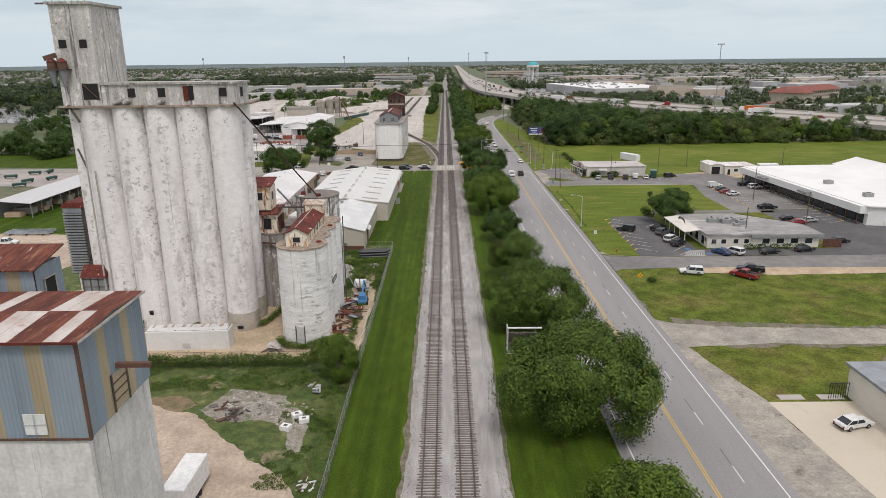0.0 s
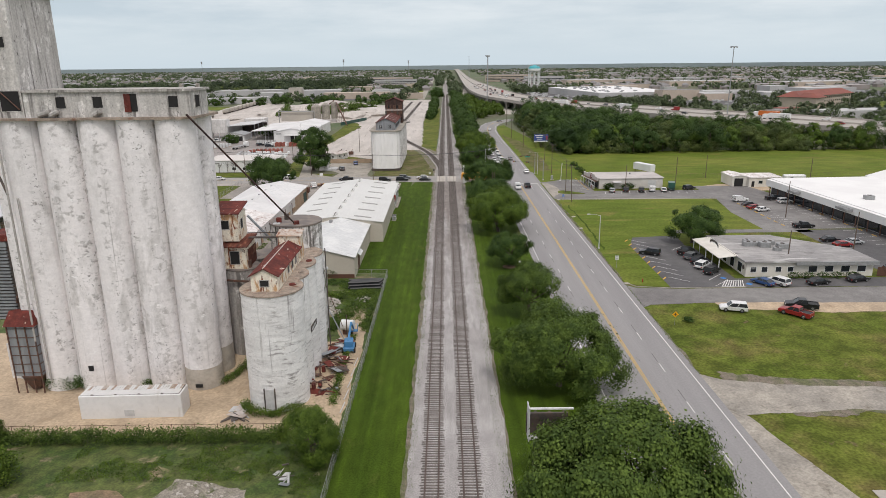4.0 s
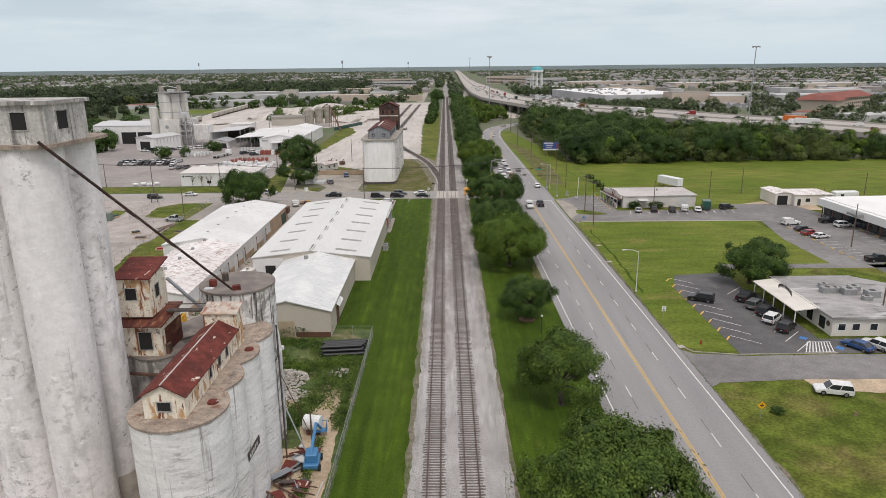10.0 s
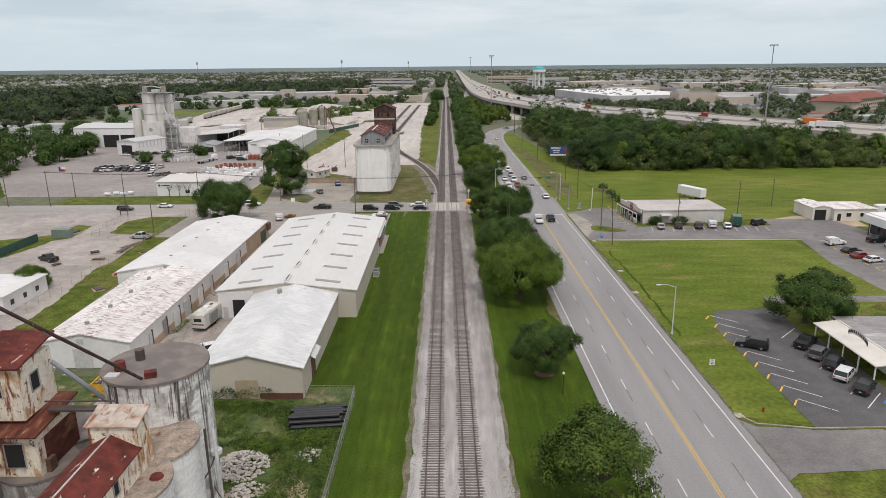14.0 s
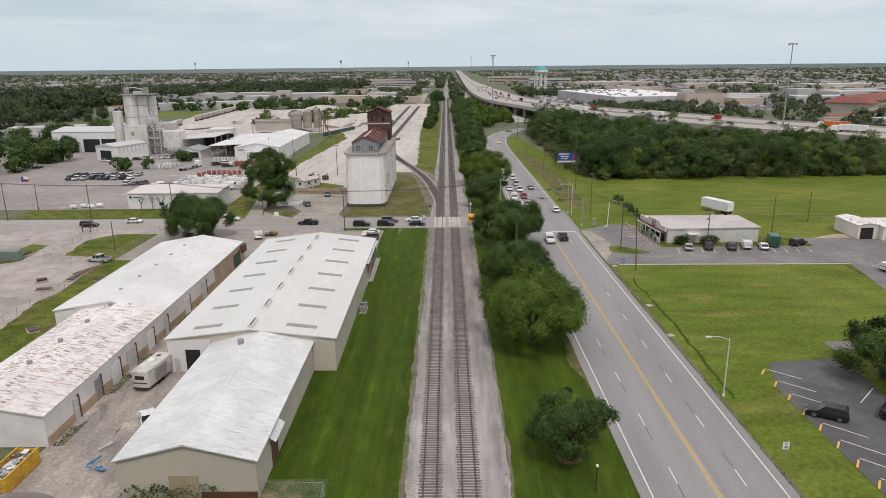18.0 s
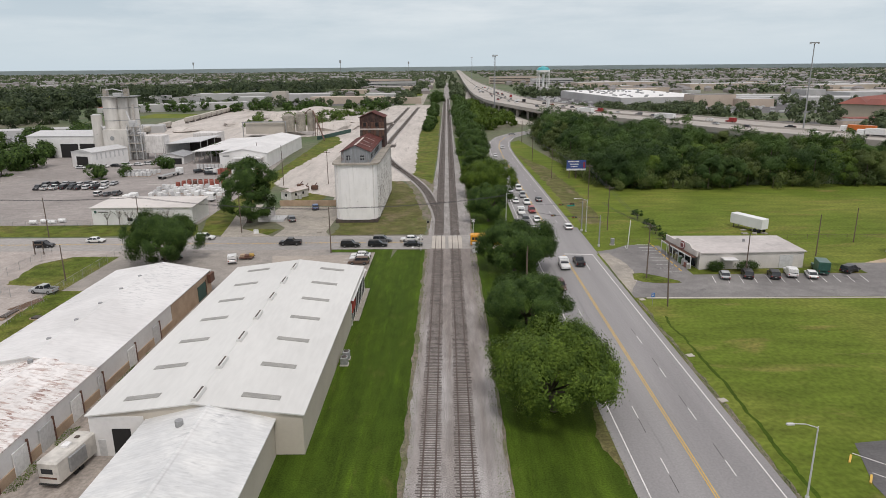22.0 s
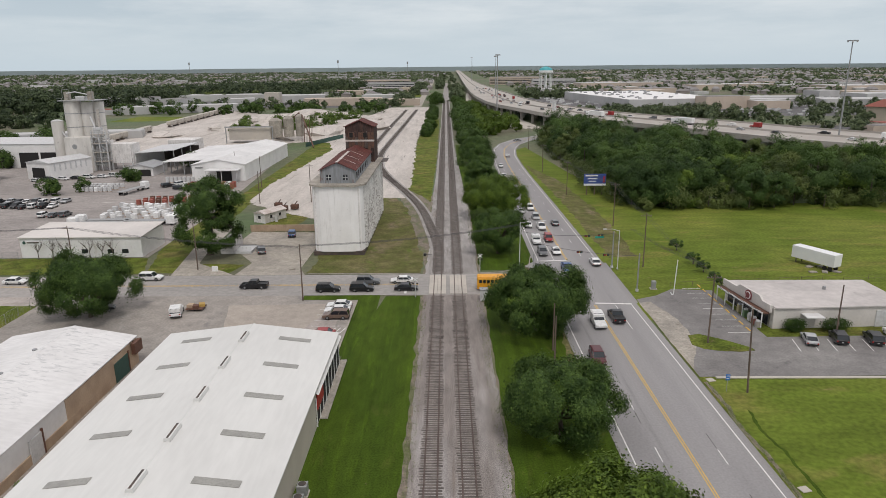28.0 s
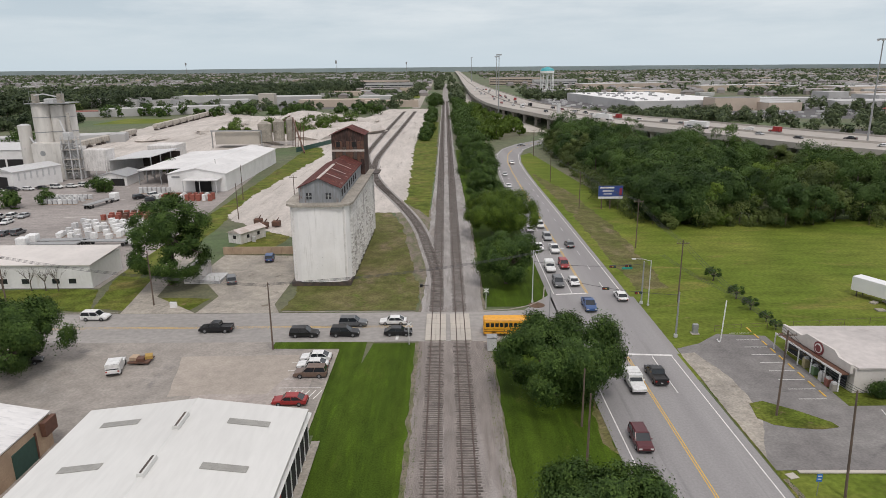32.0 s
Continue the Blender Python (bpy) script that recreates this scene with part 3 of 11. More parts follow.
M_TRACKDIRT = mat("dirt_and_old_asphalt", (0.36, 0.315, 0.275), (0.27, 0.24, 0.215), scale=0.12, fine=1.6, amount=0.45, bump=0.02, bscale=5, speck=[(0.35, 0.16, (1.5, 0.5, 1)), (2.5, 0.18, U)], stain=[((0.20, 0.18, 0.165), 0.56, 0.16, (1.4, 0.6, 1), 0.12), ((0.47, 0.41, 0.35), 0.60, 0.2, U, 0.10), ((0.10, 0.115, 0.04), 0.66, 0.35, (1.6, 0.5, 1), 0.06)])
M_THINGRASS = mat("thin_brown_grass", (0.105, 0.112, 0.035), (0.150, 0.135, 0.060), specular=0.08, scale=0.12, fine=2.0, amount=0.35, bump=0.04, bscale=6, speck=[(0.4, 0.22, U), (2.5, 0.26, U)], stain=[((0.20, 0.16, 0.10), 0.54, 0.14, (1, 0.5, 1), 0.14), ((0.085, 0.115, 0.022), 0.58, 0.2, U, 0.12)])
M_LOTDIRT = mat("pinkish_gravel", (0.39, 0.345, 0.315), (0.31, 0.275, 0.25), scale=0.06, fine=1.0, amount=0.35, speck=[(0.3, 0.14, U), (2.0, 0.14, U)], stain=[((0.20, 0.18, 0.165), 0.6, 0.15, U, 0.1), ((0.46, 0.42, 0.38), 0.6, 0.08, U, 0.12), ((0.12, 0.125, 0.05), 0.70, 0.25, U, 0.06)])
M_BIN = mat("brushed_white_bin", (0.80, 0.79, 0.78), (0.70, 0.69, 0.68), scale=0.3, fine=2.0, amount=0.15, stretch=(0.6, 0.6, 2.0), bump=0.015, bscale=2.5, speck=[(0.9, 0.07, (0.4, 0.4, 3.0)), (3.0, 0.08, U)],
            stain=[((0.33, 0.315, 0.305), 0.53, 1.1, (0.5, 0.5, 2.2), 0.12, (0.25, (1, 1, 0.4), 0.45, 0.6)), ((0.30, 0.285, 0.275), 0.60, 0.9, (1.4, 1.4, 0.06), 0.09), ((0.45, 0.42, 0.39), 0.60, 3.0, U, 0.08)])
M_TANK = mat("streaked_white_tank", (0.76, 0.745, 0.73), (0.62, 0.60, 0.585), scale=0.4, fine=2.0, amount=0.25, stretch=(0.6, 0.6, 1.6), bump=0.015, bscale=2.5, speck=[(1.2, 0.10, (0.5, 0.5, 2.5)), (3.0, 0.1, U)],
             stain=[((0.27, 0.255, 0.24), 0.49, 0.9, (0.8, 0.8, 0.9), 0.10, (0.2, (1, 1, 0.6), 0.40, 0.55)), ((0.075, 0.066, 0.06), 0.52, 0.75, (1.5, 1.5, 0.045), 0.06), ((0.16, 0.145, 0.13), 0.57, 2.2, (1.2, 1.2, 0.08), 0.06)])
M_OFFROOF = mat("stained_grey_roof", (0.36, 0.345, 0.335), (0.27, 0.26, 0.255), scale=0.15, fine=1.5, amount=0.35, speck=[(0.9, 0.12, (0.4, 1.6, 1))], stain=[((0.15, 0.14, 0.135), 0.55, 0.35, (0.5, 1.5, 1), 0.12), ((0.55, 0.54, 0.53), 0.60, 0.25, (0.4, 1.4, 1), 0.1)])
M_LOTDARK = mat("dark_sealed_asphalt", (0.085, 0.082, 0.084), (0.115, 0.11, 0.11), scale=0.08, fine=2.0, amount=0.3, bump=0.004, bscale=20, speck=[(0.5, 0.12, U), (3.0, 0.12, U)], stain=[((0.17, 0.16, 0.155), 0.58, 0.12, U, 0.16), ((0.05, 0.05, 0.05), 0.66, 0.4, U, 0.08)])
M_SHOPROOF = mat("pinkish_grey_roof", (0.50, 0.465, 0.445), (0.43, 0.40, 0.385), scale=0.15, fine=1.5, amount=0.2, speck=[(0.8, 0.06, U)], stain=[((0.34, 0.315, 0.30), 0.60, 0.2, U, 0.14)])
M_RUSTTIN = mat("pale_tin_with_rust", (0.50, 0.44, 0.385), (0.42, 0.30, 0.22), rough=0.7, scale=0.6, fine=4, amount=0.3, speck=[(1.5, 0.12, U)], stain=[((0.26, 0.105, 0.055), 0.52, 1.2, (1, 0.5, 1), 0.12)])
M_TRAILER = mat("white_trailer_skin", (0.74, 0.74, 0.75), (0.70, 0.70, 0.71), rough=0.4, scale=0.3, fine=3.0, amount=0.06)
M_TANPAVE = mat("tan_concrete", (0.37, 0.325, 0.28), (0.33, 0.29, 0.25), scale=0.08, fine=1.5, amount=0.25, speck=[(0.5, 0.08, U), (3.0, 0.10, U)], stain=[((0.25, 0.225, 0.20), 0.64, 0.3, U, 0.1)])
M_REDSOIL = mat("reddish_soil", (0.25, 0.165, 0.105), (0.17, 0.14, 0.075), scale=0.3, fine=3, amount=0.4, bump=0.03, bscale=4, speck=[(1.0, 0.2, U), (4, 0.2, U)], stain=[((0.10, 0.11, 0.03), 0.58, 0.6, U, 0.1)])
M_SCREE = mat("grey_scree", (0.31, 0.28, 0.24), (0.24, 0.215, 0.175), scale=0.3, fine=3, amount=0.5, bump=0.05, bscale=5, speck=[(1.2, 0.2, U), (5, 0.3, U)], stain=[((0.08, 0.105, 0.025), 0.53, 0.5, U, 0.12), ((0.14, 0.12, 0.10), 0.62, 0.8, U, 0.08)])
M_APRON = mat("worn_pale_asphalt", (0.315, 0.285, 0.255), (0.26, 0.238, 0.215), scale=0.07, fine=1.5, amount=0.3, speck=[(0.4, 0.12, U), (2.5, 0.12, U)], stain=[((0.16, 0.15, 0.145), 0.60, 0.12, U, 0.12), ((0.36, 0.335, 0.31), 0.60, 0.08, U, 0.14), ((0.09, 0.085, 0.08), 0.69, 0.35, U, 0.07)])
M_CLEANWHITE = mat("clean_white_wall", (0.80, 0.785, 0.77), (0.75, 0.735, 0.715), scale=0.2, fine=2, amount=0.08, speck=[(0.8, 0.03, (1, 1, 0.2))], stain=[((0.52, 0.50, 0.47), 0.62, 0.6, (1.5, 1.5, 0.08), 0.14), ((0.45, 0.43, 0.40), 0.66, 2.0, U, 0.06)])
M_CEMENT = mat("dusty_cement_silo", (0.60, 0.575, 0.54), (0.53, 0.505, 0.47), scale=0.2, fine=2, amount=0.12, stretch=(1, 1, 0.3), speck=[(0.5, 0.08, (1, 1, 0.2))], stain=[((0.40, 0.375, 0.345), 0.58, 0.5, (1.5, 1.5, 0.1), 0.14), ((0.33, 0.31, 0.285), 0.62, 1.2, (1, 1, 0.5), 0.08)])
M_TOWER = mat("peeling_tower_wall", (0.56, 0.535, 0.51), (0.47, 0.45, 0.425), scale=0.25, fine=2.2, amount=0.3, stretch=(1, 1, 0.35), bump=0.02, bscale=3, speck=[(0.9, 0.14, (2, 2, 0.15)), (4.0, 0.14, U)],
              stain=[((0.74, 0.715, 0.69), 0.50, 1.1, (1, 1, 0.7), 0.08, (0.3, (1, 1, 0.5), 0.42, 0.56)), ((0.19, 0.175, 0.165), 0.55, 0.6, (1.8, 1.8, 0.12), 0.1), ((0.13, 0.12, 0.11), 0.60, 2.2, (1, 1, 0.8), 0.05, (0.35, (1, 1, 0.4), 0.46, 0.58))])
M_PEEL = mat("peeling_white_wall", (0.70, 0.68, 0.655), (0.60, 0.58, 0.555), scale=0.4, fine=2.5, amount=0.25, bump=0.03, bscale=3, speck=[(1.5, 0.12, (1, 1, 1.6))], stain=[((0.33, 0.31, 0.285), 0.50, 1.3, (0.7, 0.7, 1.6), 0.08, (0.16, (1, 1, 0.6), 0.40, 0.55)), ((0.20, 0.185, 0.17), 0.58, 0.8, (1.5, 1.5, 0.08), 0.1)])
M_RUSTROOFSHEET = mat("streaked_rust_sheet", (0.165, 0.055, 0.036), (0.10, 0.034, 0.026), rough=0.8, scale=0.5, fine=5, amount=0.4, specular=0.2, stretch=(2.5, 0.5, 1), speck=[(1.5, 0.25, (2.5, 0.5, 1))], stain=[((0.30, 0.15, 0.085), 0.58, 0.9, (2, 0.4, 1), 0.12), ((0.45, 0.40, 0.36), 0.66, 1.1, (2.5, 0.6, 1), 0.06)])
M_ELEVROOF = mat("maroon_rust_roof", (0.115, 0.032, 0.026), (0.075, 0.026, 0.022), rough=0.8, specular=0.2, scale=0.5, fine=4, amount=0.4, stretch=(0.5, 2, 1), speck=[(1.2, 0.25, (0.5, 2, 1))], stain=[((0.40, 0.35, 0.32), 0.63, 0.8, (0.35, 2.2, 1), 0.06), ((0.20, 0.10, 0.07), 0.58, 0.9, (0.5, 2, 1), 0.12)])
M_DARKRUST = mat("dark_rusted_wall", (0.085, 0.05, 0.042), (0.05, 0.036, 0.033), rough=0.85, specular=0.2, scale=0.6, fine=4, amount=0.5, stretch=(2, 2, 0.4), speck=[(1.5, 0.3, (2.5, 2.5, 0.5))], stain=[((0.28, 0.25, 0.23), 0.64, 1.2, (2, 2, 0.5), 0.08)])
M_GREYRUST = mat("grey_sheet_with_rust", (0.26, 0.275, 0.29), (0.20, 0.205, 0.215), rough=0.6, scale=0.5, fine=4, amount=0.3, stretch=(2, 2, 0.3), speck=[(1.0, 0.14, (3, 3, 0.3))], stain=[((0.15, 0.075, 0.05), 0.60, 0.9, (1.5, 1.5, 0.4), 0.1)])



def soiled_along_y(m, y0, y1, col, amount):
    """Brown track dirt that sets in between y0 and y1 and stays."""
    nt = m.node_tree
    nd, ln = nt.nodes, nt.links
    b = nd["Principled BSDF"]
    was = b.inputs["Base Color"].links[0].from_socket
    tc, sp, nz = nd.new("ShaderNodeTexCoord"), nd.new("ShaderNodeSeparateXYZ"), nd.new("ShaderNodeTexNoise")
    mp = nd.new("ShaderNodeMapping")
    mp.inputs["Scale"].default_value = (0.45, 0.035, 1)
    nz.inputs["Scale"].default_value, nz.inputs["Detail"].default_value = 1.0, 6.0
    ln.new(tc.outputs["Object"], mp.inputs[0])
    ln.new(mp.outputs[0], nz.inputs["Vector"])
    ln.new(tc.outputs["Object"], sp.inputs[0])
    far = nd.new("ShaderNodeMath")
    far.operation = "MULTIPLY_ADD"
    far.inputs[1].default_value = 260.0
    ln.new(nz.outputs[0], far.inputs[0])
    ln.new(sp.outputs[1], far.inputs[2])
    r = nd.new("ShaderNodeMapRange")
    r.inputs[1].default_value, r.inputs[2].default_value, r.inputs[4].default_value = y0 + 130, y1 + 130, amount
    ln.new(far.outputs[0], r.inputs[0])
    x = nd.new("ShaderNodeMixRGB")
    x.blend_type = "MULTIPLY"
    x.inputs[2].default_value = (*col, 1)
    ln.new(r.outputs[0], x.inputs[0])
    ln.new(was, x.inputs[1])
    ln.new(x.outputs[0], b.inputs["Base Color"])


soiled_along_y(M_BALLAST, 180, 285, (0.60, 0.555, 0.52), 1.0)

# ---- ground ----


def ragged(poly, amp, step=0.35):
    """The outline with an uneven, worn edge."""
    out = []
    for (x0, y0), (x1, y1) in zip(poly, poly[1:] + poly[:1]):
        n = max(1, min(200, int(math.hypot(x1 - x0, y1 - y0) / step)))
        for i in range(n):
            x, y = x0 + (x1 - x0) * i / n, y0 + (y1 - y0) * i / n
            v = Vector((x, y, 0)) * (0.3 / max(1.0, math.hypot(x1 - x0, y1 - y0) / n))
            d = [sum(a * noise.noise(v * f + w) for f, a in ((0.45, 1.0), (1.3, 0.55), (3.7, 0.3))) for w in (Vector((0, 0, 0)), Vector((9, 4, 2)))]
            out.append((x + amp * d[0], y + amp * d[1]))
    return out


def surface(name, polys, z, material, label, thick=0.0, kind="structure", worn=0.0):
    g = Geo()
    for p in polys:
        p = ragged(p, worn) if worn else p
        g.prism(p, z - thick, z) if thick else g.sheet(p, z)
    return solo(name, g, material, label, "ground", kind=kind)


def rect(x0, x1, y0, y1):
    return [(x0, y0), (x1, y0), (x1, y1), (x0, y1)]


disc = [(4850 * math.cos(2 * math.pi * i / 96), 250 + 4850 * math.sin(2 * math.pi * i / 96)) for i in range(96)]
surface("ground", [disc], -0.08, M_LAND, "flat green and brown land reaching to the horizon")

surface("lawn_west", [rect(-13.4, -4.0, 20, 306), rect(-20.2, -13.4, 193, 224), rect(-16.9, -13.4, 224, 285.5), rect(-17.8, -13.4, 285.5, 312), rect(-28.8, -13.4, 312, 315.2), [(-13.4, 306), (-4.0, 306), (-4.0, 314), (-12.3, 314)]], -0.03, M_LAWN, "striped mown grass beside the railway")
surface("lawn_median", [rect(5.5, 20.6, 20, 312), [(5.5, 312), (20.6, 312), (20.6, 316), (5.5, 314)], rect(5.5, 20.6, 331, 575)], -0.03, M_LAWN, "mown grass between the railway and the road")
surface("lawn_east", [[(37, 20), (300, 20), (300, 312), (37, 312)]], -0.045, M_LAWN2, "mown grass on the far side of the road")
surface("lawn_office", [[(37.3, 187.5), (46.2, 184.6), (62, 214), (88, 233), (90, 276), (37.3, 276.6)]], -0.038, M_FIELD, "green mown grass round the office car park")
surface("verge_soil", [rect(37.2, 37.9, 188, 240), rect(37.2, 37.8, 240, 276), rect(37.2, 37.9, 145, 172)], -0.03, M_FRINGE, "crumbled soil along the road edge", worn=0.5)
surface("meadow", [[(36, 300), (320, 300), (320, 402), (36, 402)], [(34.5, 402), (60, 402), (52, 470), (44, 560), (36, 545)]], -0.035, M_FIELD, "open green meadow behind the shop")
surface("worn_verge", [[(38.8, 340), (45.5, 341), (47.5, 384), (45, 448), (36.6, 492), (36.2, 480), (38.0, 440), (38.8, 400)]], -0.030, M_THINGRASS, "thin browned grass along the road edge", worn=1.0)
surface("worn_verge", [[(18.6, 224), (20.4, 216), (20.5, 237), (19.2, 233)], [(18.8, 284), (20.4, 280), (20.4, 295), (19.2, 291)]], -0.012, M_THINGRASS, "bare trodden grass between tree and road", worn=0.9)
surface("ditch_line", [[(39.2, 214), (39.7, 214), (40.3, 242), (40.0, 267), (39.6, 268), (39.8, 242)]], -0.033, M_LAWN, "strip of darker green grass along the roadside ditch", worn=0.5)
surface("tan_paving", [[(-42.4, 309.0), (-23.6, 309.6), (-23.2, 303.5), (-25.5, 296.5), (-39.4, 296.0)]], 0.004, M_TANPAVE, "tan concrete slab in the car park", worn=0.25)
surface("lawn_elevator", [[(-31, 329.5), (-5.6, 329.5), (-5.8, 352), (-8.4, 376), (-12.5, 398), (-18, 420), (-31, 420)]], -0.028, M_THINGRASS, "thin grass round the white elevator", worn=0.8)
surface("lawn_track", [[(-10.5, 418), (-5.2, 395), (-4.6, 560), (-5.5, 760), (-15, 760), (-17.5, 600), (-13.5, 430)]], -0.031, M_LAWN2, "green grass strip between railway and stone yard", worn=0.8)
surface("lawn_street", [[(-134, 330), (-76, 330), (-68, 330), (-73, 343), (-134, 343)], [(-60, 330), (-49.5, 330), (-47, 337), (-58.5, 337.5)], [(-68, 331), (-61.5, 330), (-64, 352), (-66, 402), (-68.5, 442), (-66, 481), (-63.5, 530), (-61.8, 557), (-69, 590), (-78, 590), (-76, 530), (-75, 478), (-74, 400), (-74, 356)], [(-56, 371), (-45, 370), (-41, 392), (-48, 398)], [(-60.6, 560), (-59.4, 590), (-67.5, 609), (-67.6, 592)]], -0.026, M_LAWN2, "grass verge along the cross street", worn=0.5)
surface("lawn_lots", [rect(-130, -64, 190, 314), rect(-128, -112, 352, 372), [(-155, 430), (-118, 440), (-116, 450), (-150, 455)]], -0.04, M_LAWN2, "rough grass beside the fenced lots", worn=0.5)
surface("weed_patch", [rect(-30, -13.4, 120, 196), rect(-100, -30, 158, 200)], -0.02, M_WEEDS, "weeds and bare soil behind the chain-link fence")

# bare soil round the old elevators
surface("weed_strip", [rect(-64, -13.4, 60, 131)], -0.024, M_WEEDS, "weeds and grass before the silo yard")
surface("sand_path", [[(-16.5, 131), (-14.2, 131), (-14.2, 160), (-15.5, 172), (-18.5, 176), (-21.5, 170), (-18.5, 160)]], -0.014, M_SAND, "sandy path along the fence", worn=0.4)
surface("sand_yard", [[(-90, 128.8), (-22, 128.8), (-17, 131), (-16, 150), (-18, 158), (-30, 160), (-70, 165), (-95, 160)], [(-30, 166), (-27, 163), (-22, 166), (-21, 172), (-30, 172)]], -0.012, M_SAND, "sandy bare yard at the foot of the silos", worn=0.9)
surface("dirt_yard", [[(-70, 60), (-19, 60), (-16.8, 94), (-18.6, 99), (-23.6, 102), (-27.2, 105.6), (-30.4, 109), (-33.5, 112.5), (-40, 115), (-52, 115.5), (-70, 112)]], -0.010, M_DIRT, "pale dirt yard with tyre marks", worn=1.0)
surface("red_soil", [[(-41, 113.5), (-36, 113), (-34.5, 115.5), (-37, 117.5), (-41, 117)]], -0.013, M_REDSOIL, "patch of bare reddish soil", worn=1.2)
surface("rubble_ground", [[(-34, 114), (-30, 110.5), (-24.5, 111.4), (-21.5, 109), (-19.4, 104), (-17.8, 104), (-18.6, 112), (-22.4, 117.6), (-30.7, 119.6)]], -0.007, M_SCREE, "grey gravelly soil with rubble", worn=1.0)
surface("grass_patch", [[(-21.5, 101.2), (-19.4, 103), (-20.6, 108), (-24.5, 110.6), (-29.2, 109.4), (-27.5, 106.4), (-24.4, 103.4)]], -0.004, M_WEEDS, "patch of weeds in the dirt yard", worn=0.6)
surface("lot_west", [[(-103, 210), (-77, 216), (-78, 234), (-81, 252), (-80, 262), (-81.5, 276), (-82, 287), (-94.5, 288), (-96.5, 303), (-92, 309.5), (-77, 310), (-77, 316), (-190, 316), (-190, 288), (-121, 282), (-111, 287), (-109, 299.5), (-104, 298), (-102.5, 284), (-106, 281), (-109, 264), (-106, 240)]], -0.02, M_LOTDIRT, "worn pinkish gravel storage lot behind the warehouses", worn=0.8)
surface("lawn_far_lot", [[(-142, 212), (-104, 212), (-107, 240), (-112, 262), (-142, 262)], [(-215, 336), (-160, 331), (-160, 346), (-185, 380), (-235, 380)]], -0.012, M_LAWN, "green lawn beside the long open shed", worn=0.8)
surface("dirt_far_lot", [[(-160, 160), (-88, 160), (-88, 206), (-108, 211), (-160, 212)]], -0.014, M_DIRT, "pale dirt yard behind the silos", worn=1.0)
surface("tar_strip", [[(-84.5, 273.3), (-82, 280), (-80.5, 278.8), (-81.7, 271.9)], [(-68, 297), (-58, 301), (-52, 300), (-60, 294)]], -0.004, M_MULCH, "dark bare soil and tar patch")
surface("yard_between", [[(-49, 190), (-34, 190), (-34, 226), (-43, 226), (-43, 286), (-49, 286)]], -0.006, M_TRACKDIRT, "brown dirt yard with broken asphalt between two warehouses")

# cross street and its aprons
surface("street", [[(-260, 315.5), (-12.3, 314.6), (5.2, 314.6), (13, 314.8), (20.8, 309), (20.8, 336), (14.5, 329), (5.2, 328.2), (-260, 328.6)]], 0.004, M_STREET, "pale concrete cross street with tyre-darkened lanes")
surface("apron_warehouse", [[(-80, 284), (-41.0, 284), (-40.8, 285.5), (-17.9, 285.5), (-17.6, 311.6), (-28.8, 312.0), (-28.8, 315.5), (-80, 315.5)]], -0.002, M_APRON, "worn asphalt car park before the warehouses")
surface("siding_soil", [[(-9.5, 372), (-7.0, 352), (-5.5, 338), (-4.2, 336), (-4.4, 396), (-6, 412), (-16, 436), (-19, 430), (-12.5, 398)]], -0.018, M_FRINGE, "dark stony soil beside the siding", worn=0.8)
surface("apron_concrete", [[(-38.5, 286), (-20.0, 286), (-20.0, 306.5), (-30, 309), (-33, 308)]], 0.002, M_LOTDIRT, "tan concrete slab before the warehouse")
surface("driveway_west", [[(-61.5, 328.4), (-47.3, 328.4), (-49.6, 330.5), (-58.5, 338), (-60.0, 350), (-61, 372), (-68, 372), (-64.5, 350), (-62.5, 336)], [(-47, 330.5), (-47.3, 328.4), (-31.5, 328.4), (-33.5, 333), (-33, 367), (-54.5, 368.5), (-55, 352), (-46, 338)]], 0.0, M_CONC_OLD, "concrete driveway and small car park beside the elevator")
surface("limestone_yard", [[(-58, 400), (-50, 393), (-40, 384), (-33, 369), (-32.5, 415), (-14, 416), (-13.5, 440), (-18, 600), (-16, 760), (-14, 930), (-60, 930), (-75, 760), (-78, 600), (-70, 588), (-62.7, 557), (-64.5, 530), (-67, 481), (-69.5, 442), (-67.5, 410)], [(-210, 520), (-120, 520), (-100, 585), (-78, 600), (-75, 760), (-120, 790), (-230, 900), (-250, 900)]], -0.015, M_CHALK, "white crushed-limestone yard beside the sidings", worn=1.5)
surface("plant_yard", [[(-215, 344), (-134, 343.5), (-73, 343.5), (-74, 400), (-84, 530), (-125, 545), (-205, 540), (-240, 470)]], -0.022, M_YARD, "broad pale concrete yard of the block plant")

# road
ROAD = [(29.5, -60), (29.3, 100), (28.85, 220), (28.3, 320), (28.3, 400), (28.4, 455), (28.6, 495), (29.4, 525), (31.8, 552), (36.8, 575), (46, 596), (60, 614), (80, 632), (112, 656)]
ROAD_W = [17.2, 17.2, 16.8, 16.3, 15.2, 13.6, 12.8, 12.8, 12.8, 12.6, 12.4, 12, 12, 12]
solo("road", Geo().ribbon(ROAD, ROAD_W, 0.008), M_ASPHALT, "worn grey four-lane asphalt road with tar-sealed seams", "road", kind="structure")
surface("junction", [[(14.5, 329), (20.8, 338), (20.4, 309), (12, 314.7)], rect(20.4, 37.0, 309, 336)], 0.012, M_ASPHALT, "asphalt junction of road and cross street")
surface("shoulder_east", [[(37.2, 80), (37.2, 133), (39.5, 132.5), (44, 114.6), (47.5, 80)], [(37.2, 280), (37.2, 309), (39.5, 309.5), (41.5, 300), (41.6, 291)]], 0.002, M_CONC_OLD, "broken concrete shoulder beside the road", worn=0.3)
